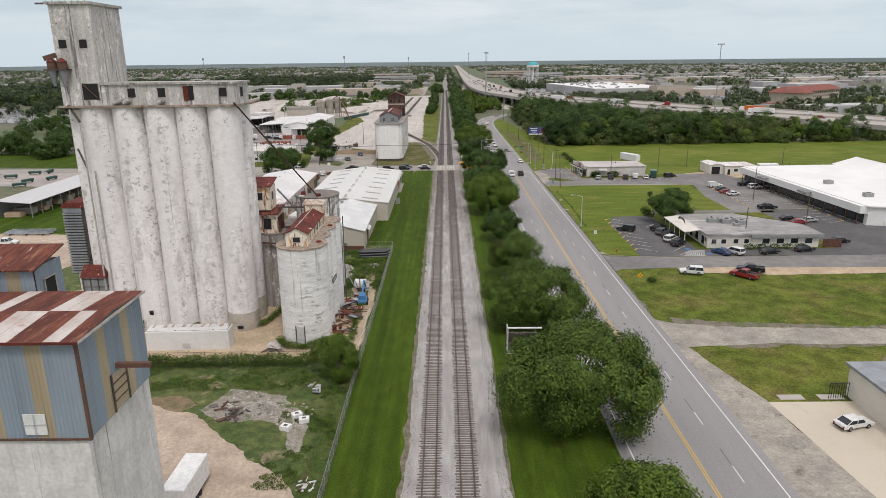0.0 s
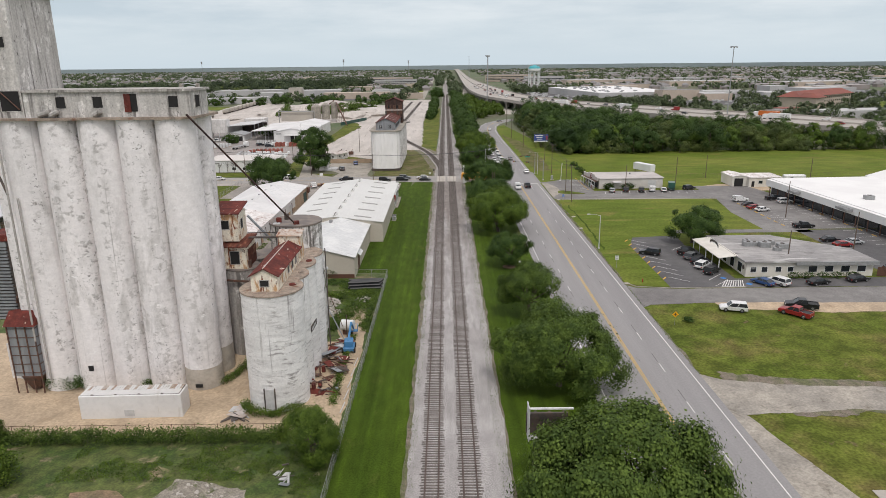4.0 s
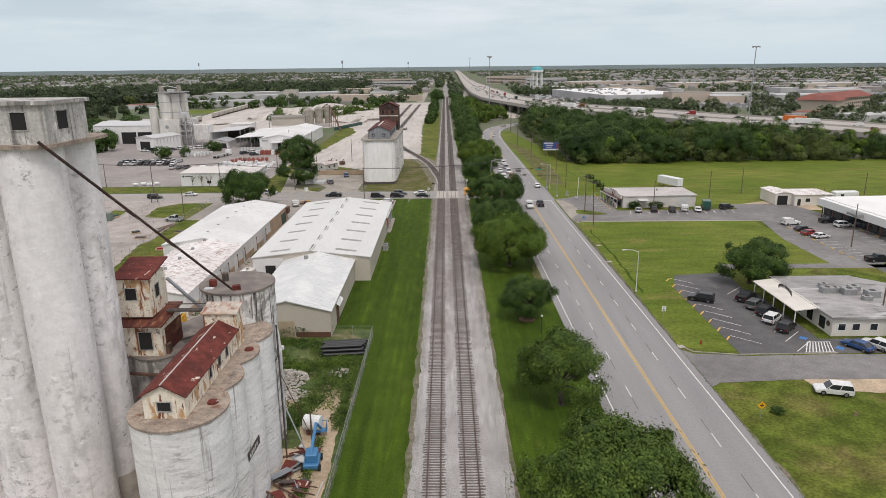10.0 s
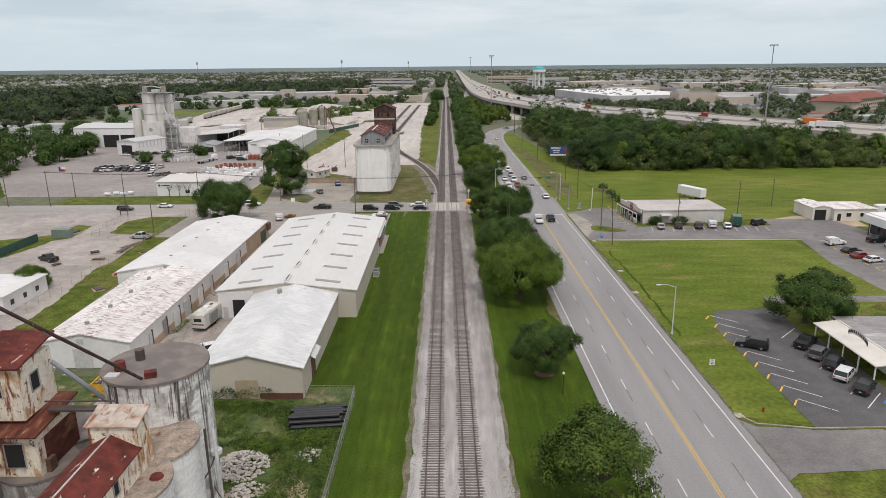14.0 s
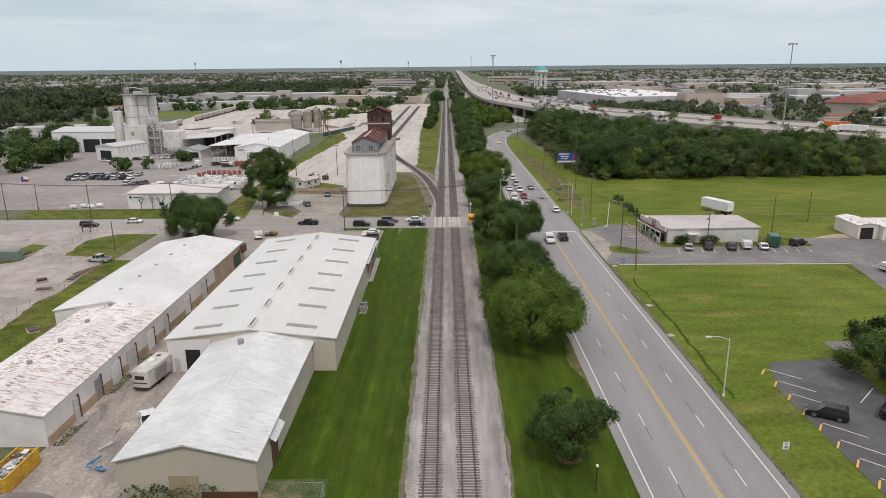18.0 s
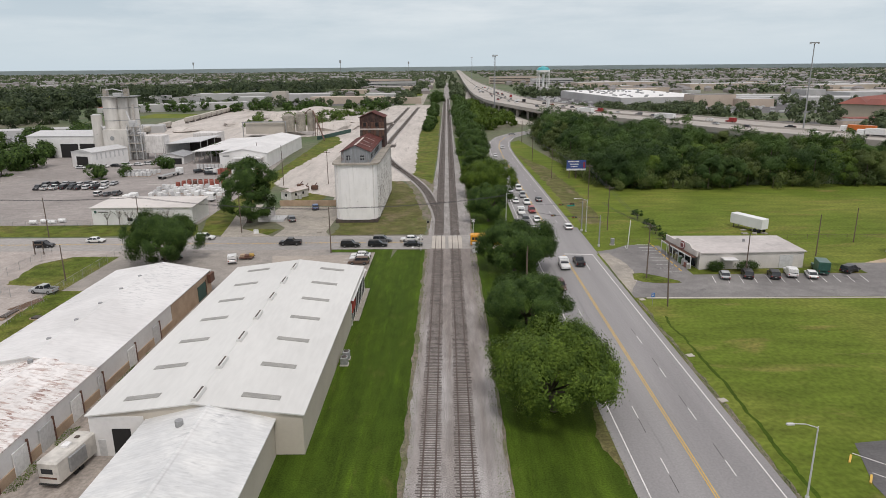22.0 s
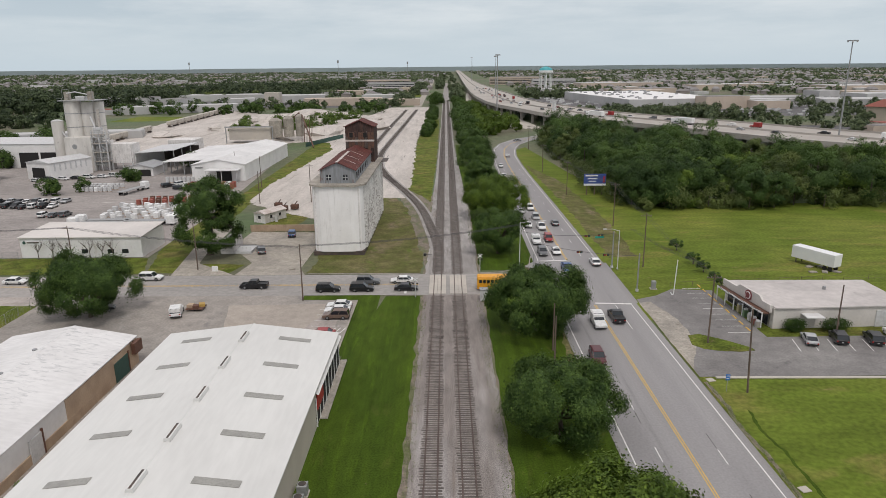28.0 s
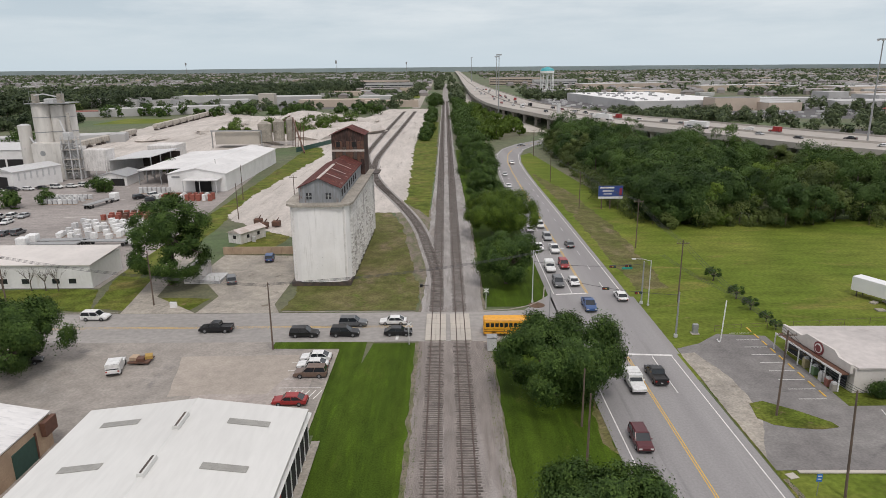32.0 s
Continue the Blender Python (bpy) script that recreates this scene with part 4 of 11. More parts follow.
surface("old_drive", [[(37.2, 145), (40, 142.8), (50, 141), (76, 139.5), (110, 138), (110, 132), (72, 133.3), (52, 133.8), (39.6, 132.8), (37.2, 131)]], 0.000, M_CONC_OLD, "cracked old concrete drive through the grass", worn=0.5)
surface("worn_verge", [[(40, 145.4), (52, 142.8), (76, 141), (110, 139.6), (110, 137), (50, 140), (39.5, 142)], [(46, 132.8), (72, 131.6), (110, 130), (110, 133), (72, 134.4), (46, 134.6)], [(66, 126), (80, 124), (100, 126), (100, 130), (72, 130)], [(38.2, 118), (39.8, 121), (39.2, 129), (38, 131)]], -0.006, M_FRINGE, "muddy worn grass edges beside the old drive", worn=1.3)
surface("forecourt_slab", [[(44, 114.6), (110, 114.6), (110, 60), (49, 60)]], 0.006, M_SLAB, "clean beige concrete forecourt")
surface("drive_office", [[(37, 172.5), (39.5, 174.4), (50, 175.4), (140, 173.5), (140, 184.5), (46, 183.6), (39, 184.6), (37, 187)]], -0.004, M_LOT, "asphalt drive to the office car park", worn=0.25)
surface("dirt_strip", [[(52, 176), (100, 174.8), (100, 170.5), (74, 169.5), (52, 172)]], -0.008, M_SAND, "bare sandy strip beside the drive", worn=0.6)
surface("lot_office", [[(46.4, 184), (62, 184.4), (62, 213.6), (60.3, 214.6), (60.8, 219), (61.5, 226.8), (54.9, 226), (49.5, 225.2), (46.7, 217), (46.5, 200)], [(62, 184.2), (140, 184.2), (140, 190), (62, 190)], rect(96, 140, 190, 232)], 0.0, M_LOTDARK, "dark asphalt car park with painted bays")
surface("lot_store", [[(88, 233), (140, 233), (118, 262), (112, 300), (92, 300), (92, 277), (88, 255)], [(62, 229.5), (100, 229.5), (100, 233), (62, 233)]], 0.0, M_LOT, "asphalt car park of the long white store")
surface("lot_shop", [[(37.2, 277.5), (95, 277.5), (95, 292), (80, 292.5), (53.9, 292), (53.8, 316), (46, 317), (41.5, 313), (37.2, 311)]], -0.001, M_LOT, "asphalt car park of the roadside shop")
surface("shop_island", [[(40.2, 289.0), (41.5, 287.3), (43.4, 286.6), (47, 286.2), (49.6, 286.6), (49.3, 287.8), (46, 291.2), (43, 293.4), (40.9, 292.8)]], 0.05, M_LAWN2, "small grass island in the shop car park", thick=0.1, worn=0.15)
surface("sand_shed", [[(94, 290), (118, 290), (120, 303), (104, 304), (96, 300)]], -0.006, M_SAND, "sandy ground before the metal shed")

# kerbs
for n, pts in (("kerb_drive", [(39.5, 277.2), (92, 276.6)]), ("kerb_office", [(37.6, 188), (39.4, 185.2), (46, 184.0), (62, 184.3)]), ("kerb_street", [(-80, 328.9), (-62, 328.8)]), ("kerb_lot", [(-17.7, 311.5), (-17.8, 286)]), ("kerb_elevator", [(-31, 329), (-6, 328.6)]), ("kerb_corner", [(6.0, 328.6), (12, 329.4), (16, 331.5), (19, 335), (20.2, 342)]), ("kerb_median", [(6.0, 314.2), (12, 314.4)])):
    solo(n, Geo().ribbon(pts, 0.5 if n == "kerb_drive" else 0.22, -0.05, 0.13), M_CONC if n == "kerb_drive" else M_CONC_OLD, "pale concrete kerb edge line", "kerb", kind="structure")

# ---- road paint ----
def line(g, x0, y0, x1, y1, w=0.13, z=0.022):
    return g.ribbon([(x0, y0), (x1, y1)], w, z)


def offset(pts, d):
    out = []
    for i, p in enumerate(pts):
        a, b = Vector(pts[max(i - 1, 0)]), Vector(pts[min(i + 1, len(pts) - 1)])
        t = (b - a).normalized()
        out.append((p[0] + t.y * d, p[1] - t.x * d))
    return out


paint = thing("road_marking", "worn white and yellow painted lane lines on the road", "marking", kind="structure")
for d0 in (-7.15, 7.35):
    k = [(p[0], p[1]) for p in ROAD[:-2]]
    lines = offset(k, 0)
    pts = [(p[0] + d0 * w / 17.0 if i < 7 else q[0] , p[1] if i < 7 else q[1]) for i, (p, q, w) in enumerate(zip(k, offset(k, d0 * 0.74), ROAD_W))]
    south = [p for p in pts if p[1] <= 300] + [(28.36 + d0 * 0.96, 308)]
    north = [(28.3 + d0 * 0.95, 338)] + [p for p in pts if p[1] > 340]
    part("edge_line", Geo().ribbon(south, 0.16, 0.024), M_WHITELINE, paint)
    part("edge_line", Geo().ribbon(north, 0.16, 0.024), M_WHITELINE, paint)
for d0 in (-0.15, 0.15):
    part("centre_line", Geo().ribbon([(29.5 + d0, -60), (29.3 + d0, 100), (28.85 + d0, 220), (28.4 + d0, 308)], 0.13, 0.024), M_YELLOWLINE, paint)
    part("centre_line", Geo().ribbon([(28.3 + d0, 338)] + [(p[0] + d0, p[1]) for p in ROAD[4:-2]], 0.13, 0.024), M_YELLOWLINE, paint)
seam = part("tar_seam", Geo(), M_TAR, paint, "dark tar-sealed dashes")
g = Geo()
dash = None
for y in range(26):
    for x, ph in ((25.25, 0.0), (32.6, -4.5)):
        y0 = -45 + ph + y * 12.19 + (8.2 if x < 30 else 0)
        if y0 > 300:
            continue
        x += 0.4 - 0.0045 * max(0.0, y0 - 100)
        if dash is None:
            dash = part("dash", Geo().ribbon([(0, 0), (0, 3.05)], 0.12, 0.024), M_WHITELINE, paint)
            dash.location = (x, y0, 0)
        else:
            twin(dash, "dash", (x, y0, 0))
        line(g, x - 0.05, y0 + (-3.6 if x < 30 else 3.2), x - 0.05, y0 + (-0.3 if x < 30 else 6.6), 0.09, 0.02)
for y in range(12):
    for x in (25.4, 32.3):
        twin(dash, "dash", (x, 342 + y * 12.19, 0))
seam.data = g.mesh("tar_seam")
seam.data.materials.append(M_TAR)
part("stop_line", Geo().ribbon([(28.6, 309.0), (35.6, 308.4)], 0.55, 0.024), M_WHITELINE, paint)
part("stop_line", Geo().ribbon([(21.9, 337.6), (28.3, 338.2)], 0.55, 0.024), M_WHITELINE, paint)
part("lane_line", Geo().ribbon([(32.3, 296), (32.3, 308)], 0.15, 0.024), M_WHITELINE, paint)
part("lane_line", Geo().ribbon([(25.3, 338.4), (25.3, 352)], 0.15, 0.024), M_WHITELINE, paint)
for y0 in (321.0, 321.5):
    part("centre_line", Geo().ribbon([(-260, y0), (-6, y0)], 0.12, 0.02), M_YELLOWLINE, paint)
part("street_line", Geo().ribbon([(-8.5, 315.4), (-8.5, 320.6)], 0.5, 0.02), M_WHITELINE, paint)

# ---- railway ----
XA, XB = -1.95, 2.35
wob = []
for i in range(1180):
    y = 10 + i * 1.0 if i < 1000 else 1010 + (i - 999) * 5.0
    a, b = (sum(f * noise.noise(Vector((u, y * q, 0))) for f, q in ((0.35, 0.07), (0.3, 0.31), (0.25, 0.83))) for u in (0.3, 5.3))
    k = min(1.0, max(0.0, (y - 400) / 160))
    wob.append([(-4.7 + a + 0.7 * k, y, -0.010), (-3.7 + a * 0.3 + 0.4 * k, y, 0.0), (5.0 + b * 0.3 - 0.9 * k, y, 0.0), (7.0 + b - 2.35 * k, y, -0.010)])
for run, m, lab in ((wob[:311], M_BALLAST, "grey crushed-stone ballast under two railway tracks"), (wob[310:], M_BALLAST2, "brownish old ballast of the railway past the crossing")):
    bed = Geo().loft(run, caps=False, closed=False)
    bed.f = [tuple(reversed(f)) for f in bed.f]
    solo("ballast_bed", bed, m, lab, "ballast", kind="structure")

tie_mesh = Geo().cbox(-1.3, 1.3, -0.115, 0.115, -0.02, 0.045, 0.02).mesh("sleeper")
tie_mesh.materials.append(M_TIE)


def rail_profile():
    return [(-0.075, 0.04), (0.075, 0.04), (0.075, 0.06), (0.02, 0.075), (0.02, 0.15), (0.038, 0.16), (0.038, 0.195), (-0.038, 0.195), (-0.038, 0.16), (-0.02, 0.15), (-0.02, 0.075), (-0.075, 0.06)]


rng = random.Random(4)
for cx, lab in ((XA, "railway track with weathered sleepers and rusty rails"), (XB, "second railway track with weathered sleepers and rusty rails")):
    tr = thing("railway_track", lab, "railway", (cx, 0, 0), group="parallel tracks")
    for s in (-0.755, 0.755):
        part("rail", Geo().along_y([(cx + s + px * 1.35, pz) for px, pz in rail_profile()], 10, 1800), M_RAIL, tr)
    far = Geo()
    for i in range(2000):
        y = 40 + i * 0.52
        if 314 < y < 328.5:
            continue
        turn = rng.uniform(-1.6, 1.6)
        dx = rng.uniform(-0.16, 0.16)
        if 82 <= y < 238:
            o = new("sleeper", tie_mesh)
            o.parent = tr
            o.location = (dx, y + rng.uniform(-0.04, 0.04), rng.uniform(-0.008, 0.008))
            o.rotation_euler = (0, 0, radians(turn))
        else:
            far.obox(cx + dx, y, 0.015, 2.6, 0.23, 0.06, turn)
    part("sleeper_run", far, M_TIE_FAR, tr, kind="stuff")

# soil and weeds that fringe the stones
fr_ = Geo()
for x0, w, sd in ((-4.75, 0.75, 2.0), (6.95, 0.6, 8.0)):
    rows_ = []
    for i in range(400):
        y = 20 + i * 1.0
        a, b = noise.noise(Vector((sd, y * 0.31, 0))), noise.noise(Vector((sd + 4, y * 0.23, 2)))
        rows_.append([(x0 - w * (0.75 + 0.6 * a) * (1 if x0 < 0 else 0.4), y, -0.016), (x0 + w * (0.75 + 0.6 * b) * (0.5 if x0 < 0 else 1.0), y, -0.016)])
    fr_.loft(rows_, caps=False, closed=False)
fr_.f = [tuple(reversed(f)) for f in fr_.f]
solo("soil_fringe", fr_, M_FRINGE, "brown soil and dry weeds beside the ballast", "ground", kind="structure")

# siding that leaves towards the white elevator
SIDING = [(-1.95, 331), (-2.0, 345), (-2.8, 358), (-4.6, 373), (-6.5, 388), (-8.9, 402), (-12, 416), (-15.6, 430), (-20.6, 448), (-25.6, 466), (-30, 490), (-33, 520), (-34, 545), (-33.6, 600), (-32, 720), (-30, 890)]


def smooth_path(pts, step=4.0):
    out = []
    for i in range(len(pts) - 1):
        p0, p1, p2, p3 = (Vector(pts[min(max(i + k, 0), len(pts) - 1)]) for k in (-1, 0, 1, 2))
        n = max(1, int((p2 - p1).length / step))
        for j in range(n):
            t = j / n
            out.append(0.5 * ((2 * p1) + (p2 - p0) * t + (2 * p0 - 5 * p1 + 4 * p2 - p3) * t * t + (3 * p1 - p0 - 3 * p2 + p3) * t ** 3))
    return out + [Vector(pts[-1])]


def curved_track(pts, label, bed=0.004):
    tr = thing("railway_siding", label, "railway", (pts[0].x, pts[0].y, 0))
    part("ballast", Geo().ribbon([tuple(p) for p in pts], 4.2, bed), M_BALLAST2, tr)
    for s in (-0.755, 0.755):
        part("rail", Geo().ribbon(offset([tuple(p) for p in pts], s), 0.08, 0.06, 0.13), M_RAIL, tr)
    g = Geo()
    for a, b in zip(pts, pts[1:]):
        n = max(1, round((b - a).length / 0.6))
        for j in range(n):
            p = a.lerp(b, j / n)
            g.obox(p.x, p.y, 0.03, 2.6, 0.23, 0.07, math.degrees(math.atan2(b.y - a.y, b.x - a.x)) - 90 + rng.uniform(-2, 2))
    part("sleeper_run", g, M_TIE_FAR, tr, kind="stuff")


curved_track(smooth_path(SIDING), "curving siding with rusty rails towards the white elevator")
curved_track(smooth_path([(-20.6, 448), (-27, 474), (-34, 510), (-39.5, 545), (-41.4, 575), (-41.6, 700), (-40.6, 890)]), "straight siding across the limestone yard", -0.003)

# level crossing panels
cross = thing("level_crossing", "pale concrete level-crossing panels between the rails", "crossing", (0, 321, 0), kind="structure")
for cx in (XA, XB):
    for x0, x1 in ((-1.75, -0.83), (-0.68, -0.02), (0.02, 0.68), (0.83, 1.75)):
        for j in range(5):
            part("panel", Geo().cbox(cx + x0, cx + x1, 314.8 + j * 2.45, 317.2 + j * 2.45, -0.02, 0.17, 0.02), M_CONC, cross)

# ---- trees ----
NR = np.random.RandomState(7)


def quads_mesh(name, q, material):
    """A mesh of loose quads from an (n, 4, 3) array."""
    n = len(q)
    me = bpy.data.meshes.new(name)
    me.vertices.add(4 * n)
    me.vertices.foreach_set("co", q.reshape(-1).astype(np.float32))
    me.loops.add(4 * n)
    me.loops.foreach_set("vertex_index", np.arange(4 * n, dtype=np.int32))
    me.polygons.add(n)
    me.polygons.foreach_set("loop_start", np.arange(0, 4 * n, 4, dtype=np.int32))
    me.polygons.foreach_set("loop_total", np.full(n, 4, dtype=np.int32))
    me.update()
    me.validate()
    me.materials.append(material)
    return me


def leaf_quads(c, size, flat=0.5, out=None):
    """Leaf blades of a size at the centres c, somewhat level, or facing out of their clump."""
    n = len(c)
    a = NR.normal(size=(n, 3))
    nrm = NR.normal(size=(n, 3))
    if out is None:
        nrm[:, 2] = np.abs(nrm[:, 2]) + flat
    else:
        nrm = 0.34 * nrm + out
        nrm[:, 2] += 0.12
    nrm /= np.linalg.norm(nrm, axis=1)[:, None] + 1e-9
    u = np.cross(nrm, a)
    u /= np.linalg.norm(u, axis=1)[:, None] + 1e-9
    v = np.cross(nrm, u)
    s = (size * NR.uniform(0.6, 1.3, n))[:, None]
    u, v = u * s * 0.62, v * s
    return np.stack([c - v, c + u - 0.1 * v, c + v, c - u - 0.1 * v], 1)


def crown_points(n, h0, h1, r, clumps, flat=0.8, spread=0.2, rng=NR):
    """Leaf centres gathered in rounded clumps over a broad, uneven crown from h0 to h1 with radius r, and the way each leaf faces."""
    k = rng.normal(size=(clumps, 3))
    k[:, 2] = np.where(k[:, 2] < -1.1, -k[:, 2], k[:, 2])
    k /= np.linalg.norm(k, axis=1)[:, None] + 1e-9
    away = k.copy()
    k *= rng.uniform(0.30, 1.0, clumps)[:, None] ** 0.5
    # uneven outline
    ang = np.arctan2(k[:, 1], k[:, 0])
    k *= rng.uniform(0.86, 1.05, clumps)[:, None]
    lob = 1 + 0.09 * np.sin(ang * 3 + rng.uniform(0, 6)) + 0.06 * np.sin(ang * 5 + rng.uniform(0, 6))
    hc, hh = (h0 + h1) / 2, (h1 - h0) / 2
    cen = np.stack([k[:, 0] * r * lob * 0.9, k[:, 1] * r * lob * 0.9, hc + k[:, 2] * hh * flat - 0.04 * hh], 1)
    sz = rng.uniform(0.5, 1.35, clumps)
    pick = rng.choice(clumps, n, p=sz ** 2 / (sz ** 2).sum())
    ball = rng.normal(size=(n, 3))
    ball /= np.linalg.norm(ball, axis=1)[:, None] + 1e-9
    inward = (ball * away[pick]).sum(1) < -0.25
    ball[inward] *= -1
    stray = 1 + 0.35 * np.abs(rng.normal(size=n)) * (rng.uniform(0, 1, n) < 0.35)
    dist = 1.7 * rng.uniform(0.30, 1, n) ** 0.45 * stray
    twig = rng.normal(size=(clumps, 14, 3))
    twig /= np.linalg.norm(twig, axis=2)[:, :, None] + 1e-9
    twig = np.where(((twig * away[:, None]).sum(2) < -0.3)[:, :, None], -twig, twig)
    twig *= rng.uniform(0.75, 1.3, (clumps, 14, 1))
    spray = twig[pick, rng.randint(0, 14, n)]
    p = cen[pick] + (0.72 * spray + 0.62 * ball * dist[:, None]) * (np.array([1, 1, 0.85]) * 1.25 * r * spread)[None] * sz[pick][:, None]
    return p, cen, 0.5 * ball + 0.5 * spray + 0.3 * away[pick]


def make_tree(h, r, leaves, size, material, seed, fork=0.3, base=None, clumps=46, flat=0.8, spread=0.2):
    """Meshes of a trunk with limbs and of a leafy crown, at the origin."""
    rs = np.random.RandomState(seed)
    p, cen, out = crown_points(leaves, base if base is not None else h * 0.27, h, r, clumps, rng=rs, flat=flat, spread=spread)
    g = Geo()
    tr = 0.035 * h
    top = Vector((0.05 * h * rs.uniform(-1, 1), 0.05 * h * rs.uniform(-1, 1), h * fork))
    g.rod((0, 0, -0.1), (0, 0, 0.25), tr * 1.5, 9, tr)
    g.rod((0, 0, 0.2), top, tr, 9, tr * 0.8)
    for c in cen[:: max(1, clumps // 12)]:
        c = Vector(c)
        mid = top.lerp(c, 0.5) + Vector((0, 0, 0.06 * h * rs.uniform(-1, 0.6)))
        g.rod(top, mid, tr * 0.5, 6, tr * 0.3)
        g.rod(mid, top.lerp(c, 0.95), tr * 0.3, 5, tr * 0.1)
    me = g.mesh("trunk", True)
    me.materials.append(M_BARK)
    return me, quads_mesh("crown", leaf_quads(p, size, out=out), material)


TREES = {}


def tree(kind, x, y, label, s=1.0, turn=0.0, sz=None, group=""):
    tme, cme = TREES[kind]
    ob = new("tree")
    ob.location, ob.rotation_euler, ob.scale = (x, y, 0), (0, 0, radians(turn)), (s, s, sz or s)
    BASE[ob.name] = Vector((x, y, 0))
    for n, me in (("trunk", tme), ("crown", cme)):
        o = new(n, me)
        o.parent = ob
    return tagged(ob, label, "tree", group)


TREES["oak1"] = make_tree(9.0, 5.2, 30000, 0.135, M_LEAF, 11, clumps=38, spread=0.165, fork=0.3, base=1.0, flat=0.9)
TREES["oak2"] = make_tree(9.0, 5.0, 30000, 0.135, M_LEAF2, 12, clumps=36, spread=0.165, fork=0.3, base=1.0, flat=0.9)
TREES["oak3"] = make_tree(8.0, 5.4, 28000, 0.135, M_LEAF3, 13, clumps=36, spread=0.165, fork=0.3, base=1.0, flat=0.9)
TREES["oak4"] = make_tree(10.0, 5.6, 20000, 0.17, M_LEAF2, 14, clumps=40, spread=0.17, base=0.8, flat=0.9)
TREES["grand1"] = make_tree(10.5, 8.6, 84000, 0.145, M_LEAF, 21, clumps=84, spread=0.115, base=0.9, fork=0.22, flat=0.9)
TREES["grand2"] = make_tree(10.0, 8.4, 84000, 0.145, M_LEAF2, 23, clumps=80, spread=0.115, base=0.9, fork=0.22, flat=0.9)
TREES["grand3"] = make_tree(10.5, 8.4, 84000, 0.145, M_LEAF3, 27, clumps=82, spread=0.115, base=0.9, fork=0.22, flat=0.9)
TREES["small"] = make_tree(4.0, 1.7, 2400, 0.13, M_LEAF2, 15, clumps=14, spread=0.25)
TREES["pine"] = make_tree(17.0, 7.4, 46000, 0.18, M_LEAF2, 16, clumps=84, flat=1.0, base=0.5, fork=0.55, spread=0.115)
ROW = "row of street trees"
for k, x, y, s, turn, lab in (
        ("oak3", 19.5, 86.0, 1.0, 20, "leafy oak at the roadside"), ("grand1", 17.2, 110.0, 1.04, 200, "big spreading oak overhanging the road"),
        ("grand1", 16.1, 141.5, 0.9, 70, "broad oak beside a roadside hoarding"),
        ("oak1", 15.2, 168.4, 0.98, 300, "round oak on the mown verge"), ("oak2", 14.4, 201.0, 0.82, 10, "dark young oak in a mulch ring"),
        ("grand3", 14.4, 233.5, 0.95, 215, "spreading oak beside the road"), ("grand2", 14.3, 262.0, 0.84, 120, "dark dense oak beside the road"),
        ("grand2", 15.3, 296.0, 0.95, 265, "dark oak before the cross street"), ("oak2", 12.6, 345.0, 1.15, 30, "dark oak beyond the cross street"),
        ("grand3", 14.6, 385.0, 1.0, 140, "pale-leaved broad oak beside the railway"), ("oak2", 13.2, 418.0, 1.05, 200, "dark oak beside the railway"),
        ("oak2", 13.2, 447.0, 1.05, 80, "dark oak beside the railway"), ("oak4", 13.5, 472.0, 1.1, 110, "dark oak beside the railway"),
        ("oak4", 13.5, 497.0, 1.15, 20, "dark oak beside the railway"), ("oak4", 13.0, 524.0, 1.15, 250, "dark oak beside the railway")):
    tree(k, x, y, lab, s * 1.14, turn, s * (1.2 if k[0] == "g" else 1.12), group=ROW)
tree("grand2", -66.4, 303.6, "large dark live oak at the car park edge", 1.06, 40, 1.22)
tree("pine", -58.6, 346, "tall dark shaggy tree over a driveway", 1.24, 10, 1.1)
tree("oak2", 63.4, 219.6, "dense round oak beside the office", 1.38, 77, 1.1)
tree("oak3", -16.2, 123.5, "bushy young tree at the fence corner", 0.70, 45, 0.82)
tree("oak3", -57.5, 126.0, "overgrown bush beside the silos", 0.55, 5)
tree("oak3", -87, 241.5, "small round tree in the storage lot", 0.62, 0)
for x, y, s in ((56.6, 345.8, 0.85), (56.7, 334.5, 0.8), (56.7, 328.2, 0.75), (56.8, 322.2, 0.6), (56.8, 318.6, 0.55)):
    tree("small", x, y, "small sapling along the meadow wire", s, x * 50, s * 0.9, group="saplings on the meadow")

# ---- old elevator: big silo house ----
def window(parent, x0, x1, y, z0, z1, facing="-y", frame_mat=None, pane=None, depth=0.12, name="window"):
    """A framed pane on a wall plane; by default near-black, painting the unlit inside of an opening."""
    frame_mat, pane = frame_mat or M_SILO_GREY, pane or M_DARK
    fr, pa = Geo(), Geo()
    t = 0.09
    if facing in ("-y", "+y"):
        s = -1 if facing == "-y" else 1
        pa.box(x0, x1, min(y, y + s * 0.012), max(y, y + s * 0.012), z0, z1)
        a, b = min(y, y + s * 0.07), max(y, y + s * 0.07)
        fr.box(x0 - t, x0, a, b, z0 - t, z1 + t).box(x1, x1 + t, a, b, z0 - t, z1 + t).box(x0, x1, a, b, z1, z1 + t).box(x0, x1, a, b, z0 - t, z0)
    else:
        s = -1 if facing == "-x" else 1
        pa.box(min(y, y + s * 0.012), max(y, y + s * 0.012), x0, x1, z0, z1)
        a, b = min(y, y + s * 0.07), max(y, y + s * 0.07)
        fr.box(a, b, x0 - t, x0, z0 - t, z1 + t).box(a, b, x1, x1 + t, z0 - t, z1 + t).box(a, b, x0, x1, z1, z1 + t).box(a, b, x0, x1, z0 - t, z0)
    w = part(name, pa, pane, parent)
    part("frame", fr, frame_mat, w)
    return w


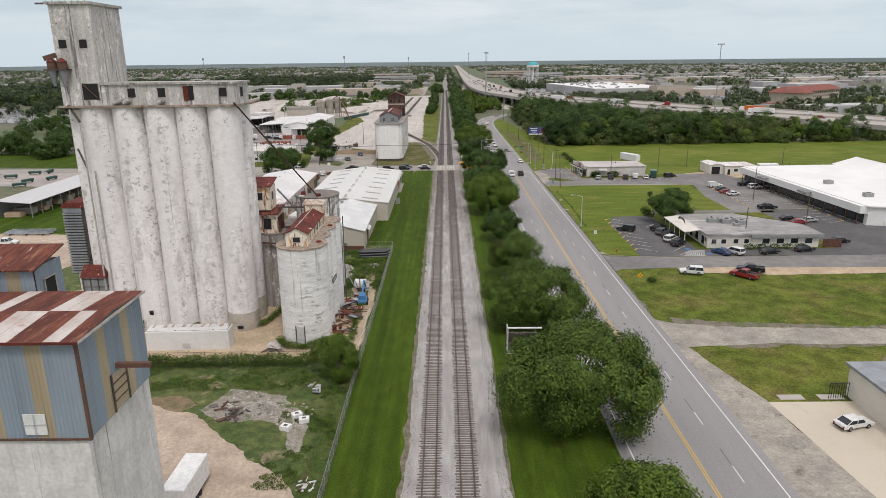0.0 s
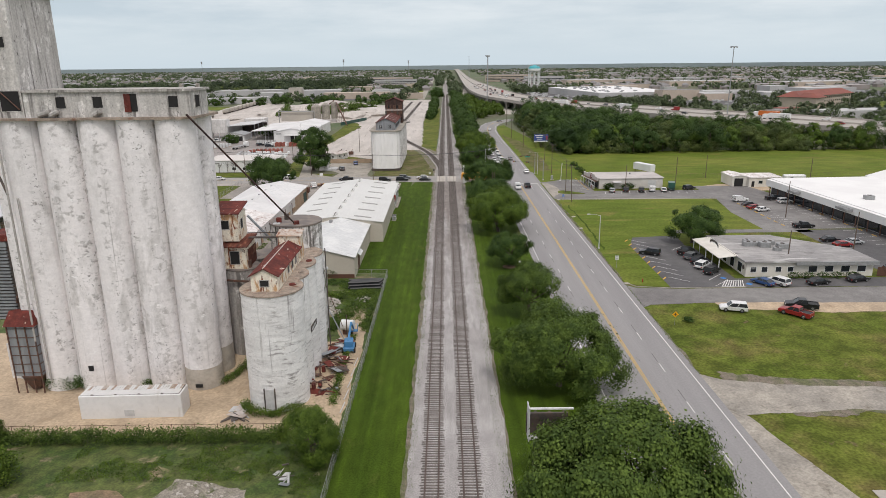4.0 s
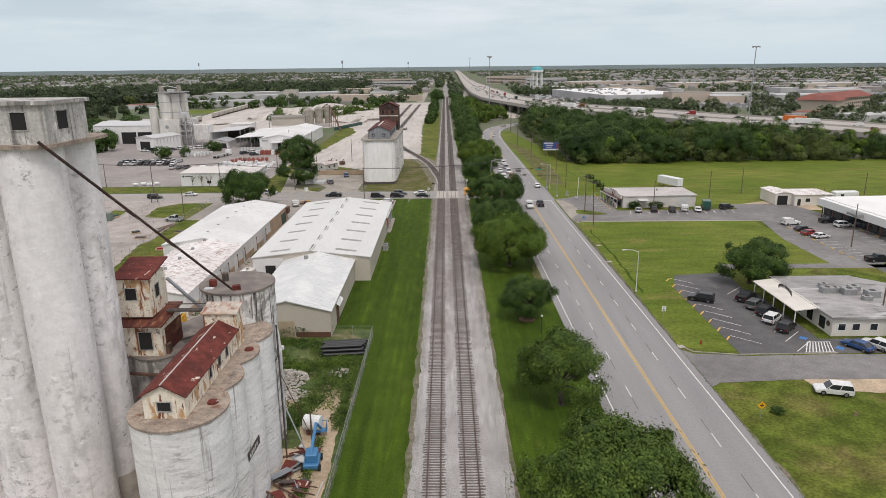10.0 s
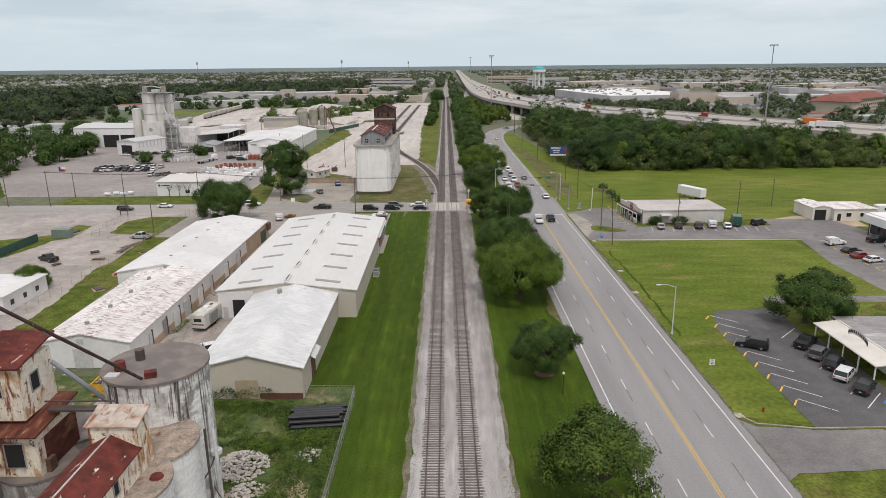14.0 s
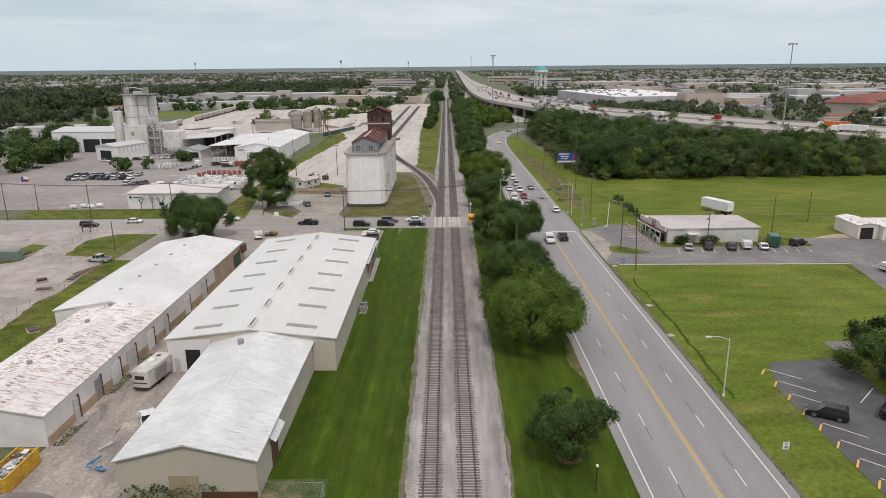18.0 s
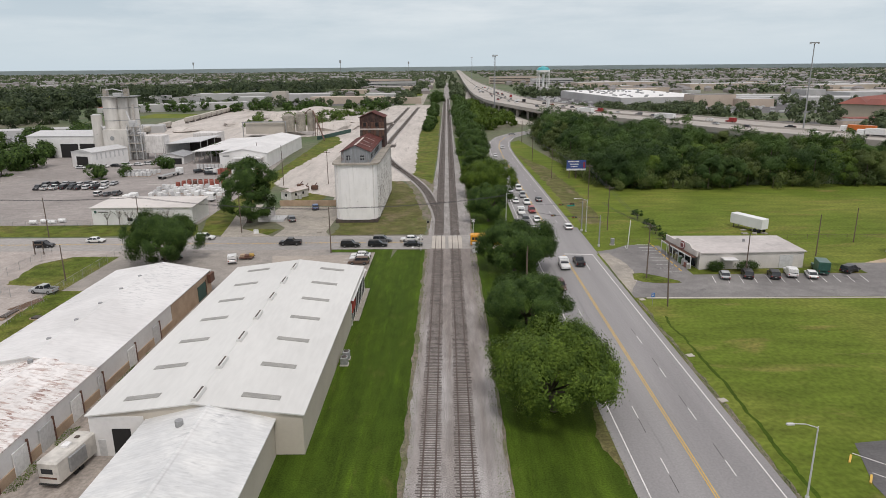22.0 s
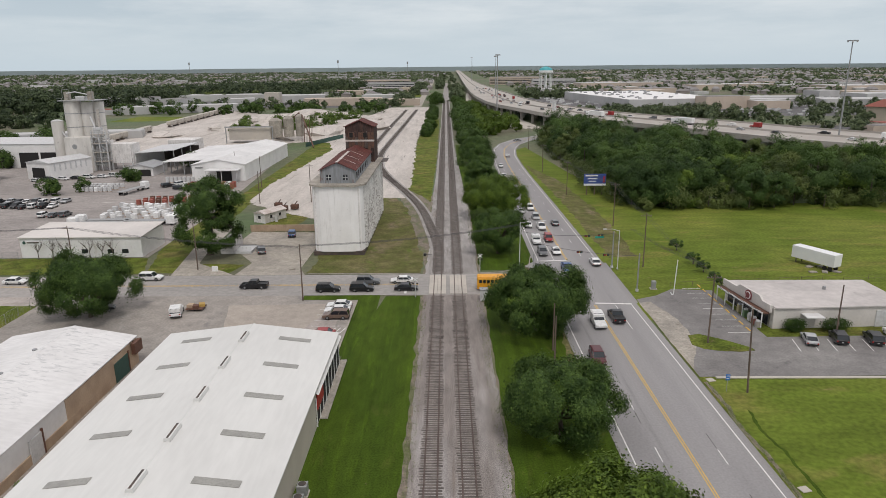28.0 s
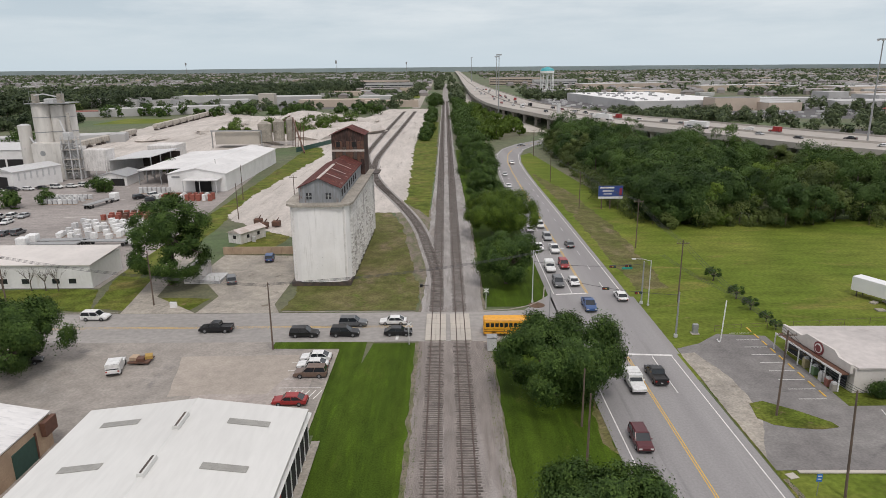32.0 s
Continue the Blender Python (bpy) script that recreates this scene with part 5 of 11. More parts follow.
silo = thing("grain_elevator", "tall weathered white concrete silo house with scalloped front", "grain elevator", (-46, 147, 0))
SX = [-35.95, -41.1, -46.25, -51.4, -56.5]
for j, cy in enumerate((144.9, 150.2)):
    for i, cx in enumerate(SX):
        if j == 1 and i in (1, 2, 3):
            continue
        part("silo", Geo().cyl(cx, cy, 0, 38.6, 2.64, 44), M_SILO, silo)
part("silo_core", Geo().box(-56, -38.4, 144.7, 152.5, 0, 38.5), M_SILO, silo)
part("end_wall", Geo().cbox(-61.1, -56.3, 144.0, 153.0, 0, 38.55, 0.4), M_SILO, silo)
for cx in SX[:1]:
    part("silo_foot", Geo().cyl(cx, 144.9, 0, 3.2, 2.69, 44), M_SILO_BASE, silo, "beige painted foot")
    part("silo_foot", Geo().cyl(cx, 150.2, 0, 4.0, 2.67, 44), M_SILO_BASE, silo, "beige painted foot")
part("hatch", Geo().box(-36.4, -35.4, 142.1, 142.4, 0.5, 1.0), M_DARK, silo)
part("hatch", Geo().box(-51.5, -50.8, 142.2, 142.45, 3.2, 4.0), M_DARK, silo)
part("roof_slab", Geo().prism([(-61.3, 142.0), (-34.0, 142.0), (-32.6, 143.4), (-32.6, 152.0), (-33.8, 153.2), (-61.3, 153.2)], 38.6, 38.9), M_ROOFCAP, silo)
# gallery on the roof
part("gallery_wall", Geo().box(-54.6, -33.0, 143.0, 149.4, 38.9, 42.1), M_TOWER, silo)
part("gallery_roof", Geo().box(-54.65, -32.7, 142.7, 149.8, 42.1, 42.42), M_SILO_GREY, silo)
for x in (-49.8, -45.0, -35.2):
    window(silo, x - 0.62, x + 0.62, 143.0, 40.1, 41.5)
d = part("doorway", Geo().box(-41.3, -39.9, 142.94, 143.0, 39.6, 41.8), M_DARK, silo)
part("door_leaf", Geo().box(-41.5, -40.7, 142.80, 142.9, 39.55, 41.85), M_RUST, d, "rusted sheet door")
window(silo, 144.6, 146.2, -33.0, 40.0, 41.5, "+x")
for x, w in ((-52.8, 1.6), (-51.2, 1.1), (-45.6, 1.0)):
    part("roof_duct", Geo().rod((x, 142.6, 39.2), (x + w, 142.7, 39.7), 0.35, 8), M_SILO_GREY, silo)
# headhouse tower
part("headhouse_wall", Geo().box(-60.9, -54.7, 142.9, 153.0, 38.9, 54.2), M_TOWER, silo, "streaked bare concrete tower")
part("headhouse_roof", Geo().box(-61.3, -54.3, 142.5, 153.4, 54.2, 54.6), M_SILO_GREY, silo)
part("headhouse_beam", Geo().box(-62.9, -61.0, 143.0, 143.3, 54.25, 54.5), M_DARKSTEEL, silo)
for i in range(7):
    part("rail_post", Geo().rod((-61.0 + i, 142.7, 54.6), (-61.0 + i, 142.7, 55.6), 0.03, 5), M_DARKSTEEL, silo)
for x in (-59.5, -56.3):
    window(silo, x - 0.62, x + 0.62, 142.9, 47.7, 49.0)
window(silo, -57.5, -54.95, 142.9, 39.8, 42.3)
part("brace", Geo().rod((-57.2, 142.7, 42.2), (-55.1, 142.7, 40.0), 0.08, 5), M_RUSTSTEEL, silo)
part("dust_platform", Geo().box(-62.2, -58.7, 141.2, 143.0, 44.4, 44.6), M_DARKSTEEL, silo, "rusty platform with dust cyclones")
for x in (-61.2, -59.6):
    c = part("cyclone", Geo().cyl(x, 142.0, 44.6, 45.7, 0.72, 14), M_RUSTSTEEL, silo, "rusty dust cyclone")
    part("cone", Geo().cyl(x, 142.0, 42.0, 44.4, 0.22, 14, 0.72), M_GALV, c)
    part("cap", Geo().cyl(x, 142.0, 45.7, 46.3, 0.8, 14, 0.12), M_RUST, c)
part("dust_duct", Geo().rod((-62.3, 142.0, 46.2), (-60.6, 142.4, 46.7), 0.5, 4), M_RUSTSTEEL, silo)
# ducts down the face
for x, y, z0, z1 in ((-58.2, 141.95, 8, 36.2), (-57.0, 142.0, 2, 28.5)):
    part("downpipe", Geo().rod((x, y, z0), (x, y, z1), 0.14, 7), M_SILO_GREY, silo)
part("downpipe", Geo().rod((-60.0, 142.6, 39.0), (-58.2, 141.95, 36.4), 0.2, 7), M_DARKSTEEL, silo)
part("downpipe", Geo().rod((-59.8, 143, 32), (-58.2, 141.95, 29.0), 0.16, 7), M_DARKSTEEL, silo)
# spout to the round tank
part("spout", Geo().rod((-33.4, 142.2, 39.2), (-24.3, 158.2, 21.0), 0.13, 8), M_DARKRUST, silo, "long dark rusty grain spout")
for k in (0.42, 0.63):
    p = Vector((-33.4, 142.2, 39.2)).lerp(Vector((-24.3, 158.2, 21.0)), k)
    part("spout_bracket", Geo().rod(p + Vector((-0.9, 0, 0.5)), p + Vector((0.6, 0, -0.6)), 0.05, 5), M_DARKSTEEL, silo)

silo.location.y = 145.6

# grain dryer tower with louvres and the clad bin beside it
dry = thing("grain_dryer", "tall rusty louvred grain dryer tower", "dryer", (-63.5, 147, 0))
part("casing", Geo().box(-66.0, -62.2, 145.2, 149.5, 9.5, 21.5), M_DARKSTEEL, dry)
for i in range(22):
    part("louvre", Geo().box(-66.15, -62.9, 144.9, 145.3, 9.7 + i * 0.5, 9.98 + i * 0.5), M_GALV, dry)
part("roof", Geo().along_y([(-66.3, 21.5), (-61.9, 21.5), (-62.6, 22.4), (-65.6, 22.4)], 144.8, 149.9), M_RUST, dry)
part("head_panel", Geo().box(-66.05, -62.8, 144.95, 145.2, 20.6, 21.4), M_GALV, dry)
part("plenum", Geo().box(-65.4, -62.4, 145.6, 149.2, 5.6, 9.5), M_ROUGHWHITE, dry)
part("grille", Geo().box(-65.0, -63.2, 145.4, 145.6, 6.4, 8.6), M_DARKSTEEL, dry)
part("pier", Geo().box(-65.8, -61.8, 145.2, 149.6, 0, 5.6), M_ROUGHWHITE, dry)
part("pier_door", Geo().box(-64.4, -62.6, 145.0, 145.22, 0, 4.0), M_LIGHTGREY, dry)
lift = thing("clad_bin", "rusty-roofed bin clad in grey sheet beside the silos", "bin", (-60, 143, 0))
part("clad_wall", Geo().box(-62.0, -58.2, 140.6, 143.6, 2.6, 10.3), M_GALV, lift)
for i in range(6):
    part("band", Geo().box(-62.08, -58.12, 140.52, 143.68, 3.1 + i * 1.35, 3.18 + i * 1.35), M_RUSTSTEEL, lift)
for x in (-62.0, -60.7, -59.4, -58.2):
    part("post", Geo().box(x - 0.07, x + 0.07, 140.45, 140.6, 0, 10.3), M_RUSTSTEEL, lift)
part("roof", Geo().along_x([(140.2, 10.3), (144.0, 10.3), (143.6, 11.7), (142.2, 12.0)], -62.3, -57.9), M_RUST, lift)
part("hopper", Geo().cyl(-60.0, 142.0, 0.2, 2.6, 0.8, 10, 1.9), M_RUSTSTEEL, lift)
part("spiral_stair", Geo().path([(-61.2 + 0.9 * math.cos(t * 1.1), 144.2 + 0.9 * math.sin(t * 1.1), 10 + t * 0.9) for t in range(9)], 0.22, 6), M_RUSTSTEEL, lift)

# long white trailer box at the foot
bx = thing("box_trailer", "long white trailer body with a stained roof, lying in the sand", "trailer", (-42.6, 135, 0))
part("body", Geo().cbox(-49.0, -35.6, 133.2, 136.2, -0.02, 3.3, 0.08).move(pose(-42.3, 134.7, 0, 0, 0, 2.0) @ pose(42.3, -134.7, 0)), M_WHITEWALL, bx)
tmx = pose(-42.3, 134.7, 0, 0, 0, 2.0) @ pose(42.3, -134.7, 0)
part("roof_bed", Geo().box(-48.8, -35.8, 133.4, 136.0, 3.3, 3.34).move(tmx), M_DARKSTEEL, bx)
for i in range(38):
    c = i % 9
    part("roof_slat", Geo().box(-48.75 + i * 0.34, -48.47 + i * 0.34, 133.4 + (0.25 if c == 4 else 0), 134.7, 3.34, 3.42).move(tmx), M_WHITEWALL, bx)
    part("roof_slat", Geo().box(-48.75 + i * 0.34, -48.50 + i * 0.34, 134.75, 136.0 - (0.2 if c == 2 else 0), 3.34, 3.42).move(tmx), M_RUSTTIN if c in (1, 6, 7) else M_WHITEWALL, bx)
part("side_patch", Geo().box(-43.2, -41.9, 133.14, 133.2, 0.3, 1.2).move(pose(-42.3, 134.7, 0, 0, 0, 2.0) @ pose(42.3, -134.7, 0)), M_LIGHTGREY, bx)

# ---- smaller elevator: four joined bins, roof house ----
bins = thing("grain_bins", "row of joined white concrete grain bins with a rust-roofed top house", "grain elevator", (-23.6, 146, 0))
for i, cy in enumerate((138.4, 144.0, 149.6, 155.0)):
    part("bin", Geo().cyl(-23.6, cy, 0, 16.4, 4.1 if i == 0 else 3.75, 44), M_BIN, bins)
    part("bin_roof", Geo().cyl(-23.6, cy, 16.4, 16.6 + i * 0.004, 4.2 if i == 0 else 3.85, 44), M_ROOFCAP, bins)
    part("roof_hatch", Geo().cyl(-20.9, cy + 0.6, 16.6, 16.78, 0.5, 12, 0.42), M_RUST if i % 2 == 0 else M_ROOFCAP, bins)
part("bin_door", Geo().box(-24.5, -23.3, 134.15, 134.4, 0.1, 3.4), M_LIGHTGREY, bins, "grey sheet door")
for x in (-24.6, -23.2):
    part("door_post", Geo().box(x - 0.06, x + 0.06, 134.05, 134.3, 0, 3.6), M_DARKSTEEL, bins)
part("name_board", Geo().obox(-19.72, 145.2, 8.2, 0.08, 3.4, 0.9, -2), M_DARKSTEEL, bins, "small dark board with worn letters")
for i in range(6):
    part("letter_bar", Geo().obox(-19.66, 143.8 + i * 0.55, 8.2, 0.04, 0.3, 0.4, -2), M_LIGHTGREY, bins)
hx0, hx1, hy0, hy1 = -25.7, -22.2, 136.3, 150.5
part("house_wall", Geo().along_y([(hx0, 16.6), (hx1, 16.6), (hx1, 18.7), ((hx0 + hx1) / 2, 19.6), (hx0, 18.7)], hy0, hy1), M_RUSTWALL, bins, "rust-streaked white wall")
for s, a, b in ((-1, hx0 - 0.3, (hx0 + hx1) / 2), (1, (hx0 + hx1) / 2, hx1 + 0.3)):
    za, zb = (18.62, 19.72) if s < 0 else (19.72, 18.62)
    part("house_roof", Geo().add([(a, hy0 - 0.3, za), (b, hy0 - 0.3, zb), (b, hy1 + 0.2, zb), (a, hy1 + 0.2, za), (a, hy0 - 0.3, za + 0.09), (b, hy0 - 0.3, zb + 0.09), (b, hy1 + 0.2, zb + 0.09), (a, hy1 + 0.2, za + 0.09)],
                                 [(0, 3, 2, 1), (4, 5, 6, 7), (0, 1, 5, 4), (1, 2, 6, 5), (2, 3, 7, 6), (3, 0, 4, 7)]), M_RUST, bins, "dark red rusted roof")
part("ridge_cap", Geo().box(-24.0, -23.9, hy0 - 0.3, hy1 + 0.2, 19.72, 19.86), M_ROOFSTRIPE, bins)
window(bins, -24.5, -23.4, hy0, 17.3, 18.1)
for y in (142.5, 145.0, 147.2):
    window(bins, y - 0.3, y + 0.3, hx1, 17.3, 18.3, "+x")
part("block_wall", Geo().box(-25.5, -22.1, 150.6, 152.6, 16.6, 20.5), M_RUSTWALL, bins)
part("block_roof", Geo().along_x([(150.4, 20.4), (152.8, 20.9), (152.8, 21.0), (150.4, 20.5)], -25.7, -21.9), M_RUSTTIN, bins)
part("ladder", Geo().rod((-19.5, 156.0, 0), (-19.5, 156.0, 17), 0.1, 6), M_DARKSTEEL, bins)

tank = thing("round_silo", "grey streaked round concrete silo with a dark flat roof", "silo", (-25, 161, 0))
part("shell", Geo().cyl(-25.0, 161.0, 0, 20.2, 4.2, 48), M_TANK, tank)
part("roof", Geo().cyl(-25.0, 161.0, 20.2, 20.45, 4.32, 48), M_DARKCAP, tank, "dark stained flat roof")
part("hatch", Geo().cyl(-27.4, 159.6, 20.4, 21.2, 0.45, 10), M_RUST, tank)
part("vent", Geo().cyl(-26.6, 161.6, 20.4, 21.4, 0.4, 10), M_DARKSTEEL, tank)
part("hatch_frame", Geo().box(-28.0, -27.0, 158.0, 158.8, 20.4, 20.6), M_LIGHTGREY, tank)
part("spout_boot", Geo().obox(-24.3, 158.3, 20.7, 0.9, 0.7, 0.5, 20), M_RUST, tank)
part("spiral_band", Geo().path([(-25 + 4.27 * math.cos(t * 0.09 - 1.9), 161 + 4.27 * math.sin(t * 0.09 - 1.9), 6 + t * 0.28) for t in range(22)], 0.06, 5), M_DARKSTEEL, tank)
part("side_pipe", Geo().path([(-20.6, 160.4, 14.5), (-20.2, 159.6, 12.0), (-20.3, 159.4, 2.0)], 0.16, 7), M_LIGHTGREY, tank)
part("side_wheel", Geo().cyl(-20.4, 160.2, 12.2, 12.5, 0.5, 12), M_LIGHTGREY, tank)

grey = thing("grey_silos", "dark streaked bare concrete silos under a rusty head house", "silo", (-33, 157, 0))
for cx, cy in ((-32.8, 155.5), (-32.8, 160.8), (-37.6, 155.5), (-30.0, 163.2)):
    part("silo", Geo().cyl(cx, cy, 0, 14.2, 2.75, 32), M_SILO_GREY, grey)
    part("silo_roof", Geo().cyl(cx, cy, 14.2, 14.38 + 0.012 * (cy - 155), 2.85, 32), M_DARKCAP, grey)
hd = thing("head_house", "rust-streaked white head house with broken red roofs", "tower", (-34, 157, 14.4))
part("lower_wall", Geo().box(-36.6, -31.4, 153.6, 159.0, 14.4, 18.0), M_RUSTWALL, hd)
part("lower_roof", Geo().along_x([(153.0, 18.0), (159.2, 18.6), (159.2, 18.75), (153.0, 18.15)], -36.9, -31.0), M_RUSTROOFSHEET, hd)
part("upper_wall", Geo().box(-36.2, -32.6, 154.6, 159.0, 18.6, 23.0), M_RUSTWALL, hd)
part("upper_roof", Geo().along_x([(154.2, 23.0), (159.4, 24.0), (159.4, 24.15), (154.2, 23.15)], -36.5, -32.2), M_RUST, hd)
window(hd, -35.2, -34.0, 154.6, 20.6, 21.9)
window(hd, 156.0, 157.0, -32.6, 20.4, 21.8, "+x")
window(hd, -33.9, -32.5, 153.6, 15.2, 17.2)
part("leg_casing", Geo().box(-31.6, -31.0, 154.2, 155.0, 0, 15.5), M_RUSTSTEEL, hd)
part("leg_casing", Geo().box(-30.8, -30.3, 155.2, 155.8, 0, 14.2), M_RUSTSTEEL, hd)
part("rust_panel", Geo().box(-31.4, -31.33, 154.5, 158.9, 14.4, 17.3), M_RUSTROOFSHEET, hd, "rusted sheet patch")
for z in (12.6, 18.8):
    part("catwalk", Geo().box(-31.5, -26.0, 155.6, 156.4, z, z + 0.15), M_DARKSTEEL, hd)
    part("catwalk_rail", Geo().box(-31.5, -26.0, 155.55, 155.62, z + 0.9, z + 1.0), M_DARKSTEEL, hd)
part("spout", Geo().rod((-32.0, 158, 22), (-27.6, 160.5, 15.5), 0.2, 7), M_GALV, hd)
part("beam", Geo().rod((-36.6, 152.6, 13.0), (-28.0, 152.0, 12.6), 0.2, 4), M_RUSTSTEEL, hd)
low = thing("low_pit_wall", "low stained concrete pit walls beside the bins", "wall", (-31, 166, 0))
part("wall", Geo().box(-35, -27, 166.0, 166.4, 0, 2.4), M_ROUGHWHITE, low)
part("wall", Geo().box(-35.4, -35.0, 160, 166.4, 0, 2.4), M_ROUGHWHITE, low)
part("brick_floor", Geo().box(-35, -27, 163, 166, 0, 0.3), M_TANBRICK, low)

# ---- foreground headhouse clad in sheet ----
fg = thing("clad_headhouse", "old concrete tower topped by a house of blue-grey and tan sheet", "tower", (-28, 72, 0))
part("shaft", Geo().box(-38, -21.2, 67.95, 76.2, 0, 24.1), M_ROUGHWHITE, fg, "rough white concrete shaft")
part("core", Geo().box(-37.9, -21.05, 68.0, 76.0, 24.1, 30.2), M_DARKSTEEL, fg)
for i in range(17):
    x = -21.0 - i
    part("panel", Geo().loft([[(x - 1.0 + k * 0.125, 67.9 - (0.035 if k % 2 else 0), z) for k in range(9)] for z in (24.0, 30.32)], caps=False, closed=False), M_TANCLAD if i in (2, 5, 8, 11) else M_BLUECLAD, fg)
for i in range(8):
    y = 67.9 + i * 1.02
    part("panel", Geo().loft([[(-20.95 + (0.035 if k % 2 else 0), y + k * 0.127, z) for k in range(9)] for z in (24.0 + (0.25 if i == 3 else 0), 30.3)], caps=False, closed=False), M_TANCLAD if i in (2, 5) else M_BLUECLAD, fg)
for i in range(17):
    x = -20.6 - i
    pale = i in (1, 4, 5, 9, 13)
    part("roof_sheet", Geo().add([(x, 67.5, 30.36), (x, 71.8, 30.58), (x - 0.98, 71.8, 30.58), (x - 0.98, 67.5, 30.36)], [(0, 1, 2, 3)]), M_ROOFSTRIPE if pale else M_RUSTROOFSHEET, fg)
    part("roof_sheet", Geo().add([(x, 71.8, 30.58), (x, 76.2, 30.34), (x - 0.98, 76.2, 30.34), (x - 0.98, 71.8, 30.58)], [(0, 1, 2, 3)]), M_ROOFSTRIPE if i in (2, 3, 7, 11) else M_RUSTROOFSHEET, fg)
part("corner_trim", Geo().box(-21.05, -20.88, 67.8, 67.98, 24.0, 30.3), M_RUSTSTEEL, fg)
part("eave_trim", Geo().box(-38, -20.6, 67.42, 67.52, 30.2, 30.36), M_RUST, fg)
part("eave_trim", Geo().box(-20.68, -20.58, 67.52, 76.2, 30.2, 30.36), M_ROOFSTRIPE, fg)
part("sill_trim", Geo().box(-38, -20.9, 67.78, 67.92, 23.9, 24.02), M_RUSTSTEEL, fg)
wf = part("window", Geo().box(-24.75, -23.45, 67.78, 67.84, 24.3, 25.65), M_WHITEPAINT, fg, "white sash window")
part("mullion", Geo().box(-24.15, -24.05, 67.74, 67.78, 24.3, 25.65).box(-24.75, -23.45, 67.74, 67.78, 24.93, 25.02), M_LIGHTGREY, wf)
dr = part("doorway", Geo().box(-20.92, -20.88, 70.9, 72.7, 24.1, 26.5), M_TANCLAD, fg, "boarded tan doorway")
for z in (24.7, 25.3, 25.9):
    part("board", Geo().box(-20.88, -20.84, 70.9, 72.7, z, z + 0.08), M_RUSTSTEEL, dr)
for y in (70.75, 72.7):
    part("door_jamb", Geo().box(-20.9, -20.82, y, y + 0.15, 24.05, 26.6), M_DARKSTEEL, dr)
part("hoist_beam", Geo().box(-21.0, -18.7, 71.6, 71.9, 26.75, 27.05), M_RUSTSTEEL, fg, "rusty hoist beam")
up = thing("clad_cupola", "small sheet-clad cupola with a rusty roof", "cupola", (-33, 78, 24))
part("body", Geo().box(-37, -29.0, 77.7, 81.0, 20, 31.4), M_DARKSTEEL, up)
for i in range(8):
    x = -29.0 - i
    part("panel", Geo().loft([[(x - 1.0 + k * 0.125, 77.62 - (0.035 if k % 2 else 0), z) for k in range(9)] for z in (24.5, 31.5)], caps=False, closed=False), M_TANCLAD if i in (1, 4) else M_BLUECLAD, up)
for i in range(3):
    y = 77.7 + i * 1.1
    part("panel", Geo().loft([[(-28.95 + (0.035 if k % 2 else 0), y + k * 0.137, z) for k in range(9)] for z in (22, 31.5)], caps=False, closed=False), M_BLUECLAD, up)
part("roof", Geo().along_x([(77.2, 31.45), (81.2, 32.3), (81.2, 32.4), (77.2, 31.55)], -37.2, -28.6), M_RUSTROOFSHEET, up)
window(up, 78.6, 79.9, -28.9, 27.8, 30.4, "+x")

# ---- warehouses ----
def gable(ob, x0, x1, y0, y1, eave, ridge, wall, roof, over=0.25, gable_mat=None, ridge_x=None):
    """A gabled shed along y: two long walls, two gable ends, two roof slopes with thickness."""
    rx = (x0 + x1) / 2 if ridge_x is None else ridge_x
    t = 0.2
    part("side_wall", Geo().box(x0, x0 + t, y0, y1, 0, eave), wall, ob)
    part("side_wall", Geo().box(x1 - t, x1, y0, y1, 0, eave), wall, ob)
    for y in (y0, y1 - t):
        part("gable_wall", Geo().along_y([(x0 + t, 0), (x1 - t, 0), (x1 - t, eave), (rx, ridge), (x0 + t, eave)], y, y + t), gable_mat or wall, ob)
    so = (ridge - eave) / (rx - x0) * over
    sp = (ridge - eave) / (x1 - rx) * over
    part("roof_slope", Geo().along_y([(x0 - over, eave - so), (rx, ridge), (rx, ridge + 0.16), (x0 - over, eave - so + 0.16)], y0 - over, y1 + over), roof, ob)
    part("roof_slope", Geo().along_y([(rx, ridge), (x1 + over, eave - sp), (x1 + over, eave - sp + 0.16), (rx, ridge + 0.16)], y0 - over, y1 + over), roof, ob)
    part("ridge_cap", Geo().along_y([(rx - 0.35, ridge + 0.12), (rx + 0.35, ridge + 0.12), (rx, ridge + 0.22)], y0 - over, y1 + over), roof, ob)


wh = thing("warehouse", "large beige metal warehouse with a pale ribbed roof", "warehouse", (-30, 253, 0))
WX0, WX1, WY0, WY1, WE, WR = -42.0, -16.8, 223.4, 282.0, 5.3, 6.8
gable(wh, WX0, WX1, WY0, WY1, WE, WR, M_BEIGEWALL, M_WHROOF, 0.3, M_BEIGEWALL_X)
part("front_panel", Geo().box(WX0 - 0.02, -35.5, WY0 - 0.06, WY0 - 0.01, 0, WE - 0.1), M_WHITEWALL, wh, "white front panel")
part("dark_doorway", Geo().box(-39.4, -37.2, WY0 - 0.1, WY0 - 0.05, 0, 3.6), M_DARK, wh)
part("side_door", Geo().box(-41.2, -40.3, WY0 - 0.1, WY0 - 0.05, 0, 2.2), M_LIGHTGREY, wh)
wrx = (WX0 + WX1) / 2
def roof_z(x):
    return WE + (WR - WE) * (1 - abs(x - wrx) / (WX1 - wrx)) + 0.17
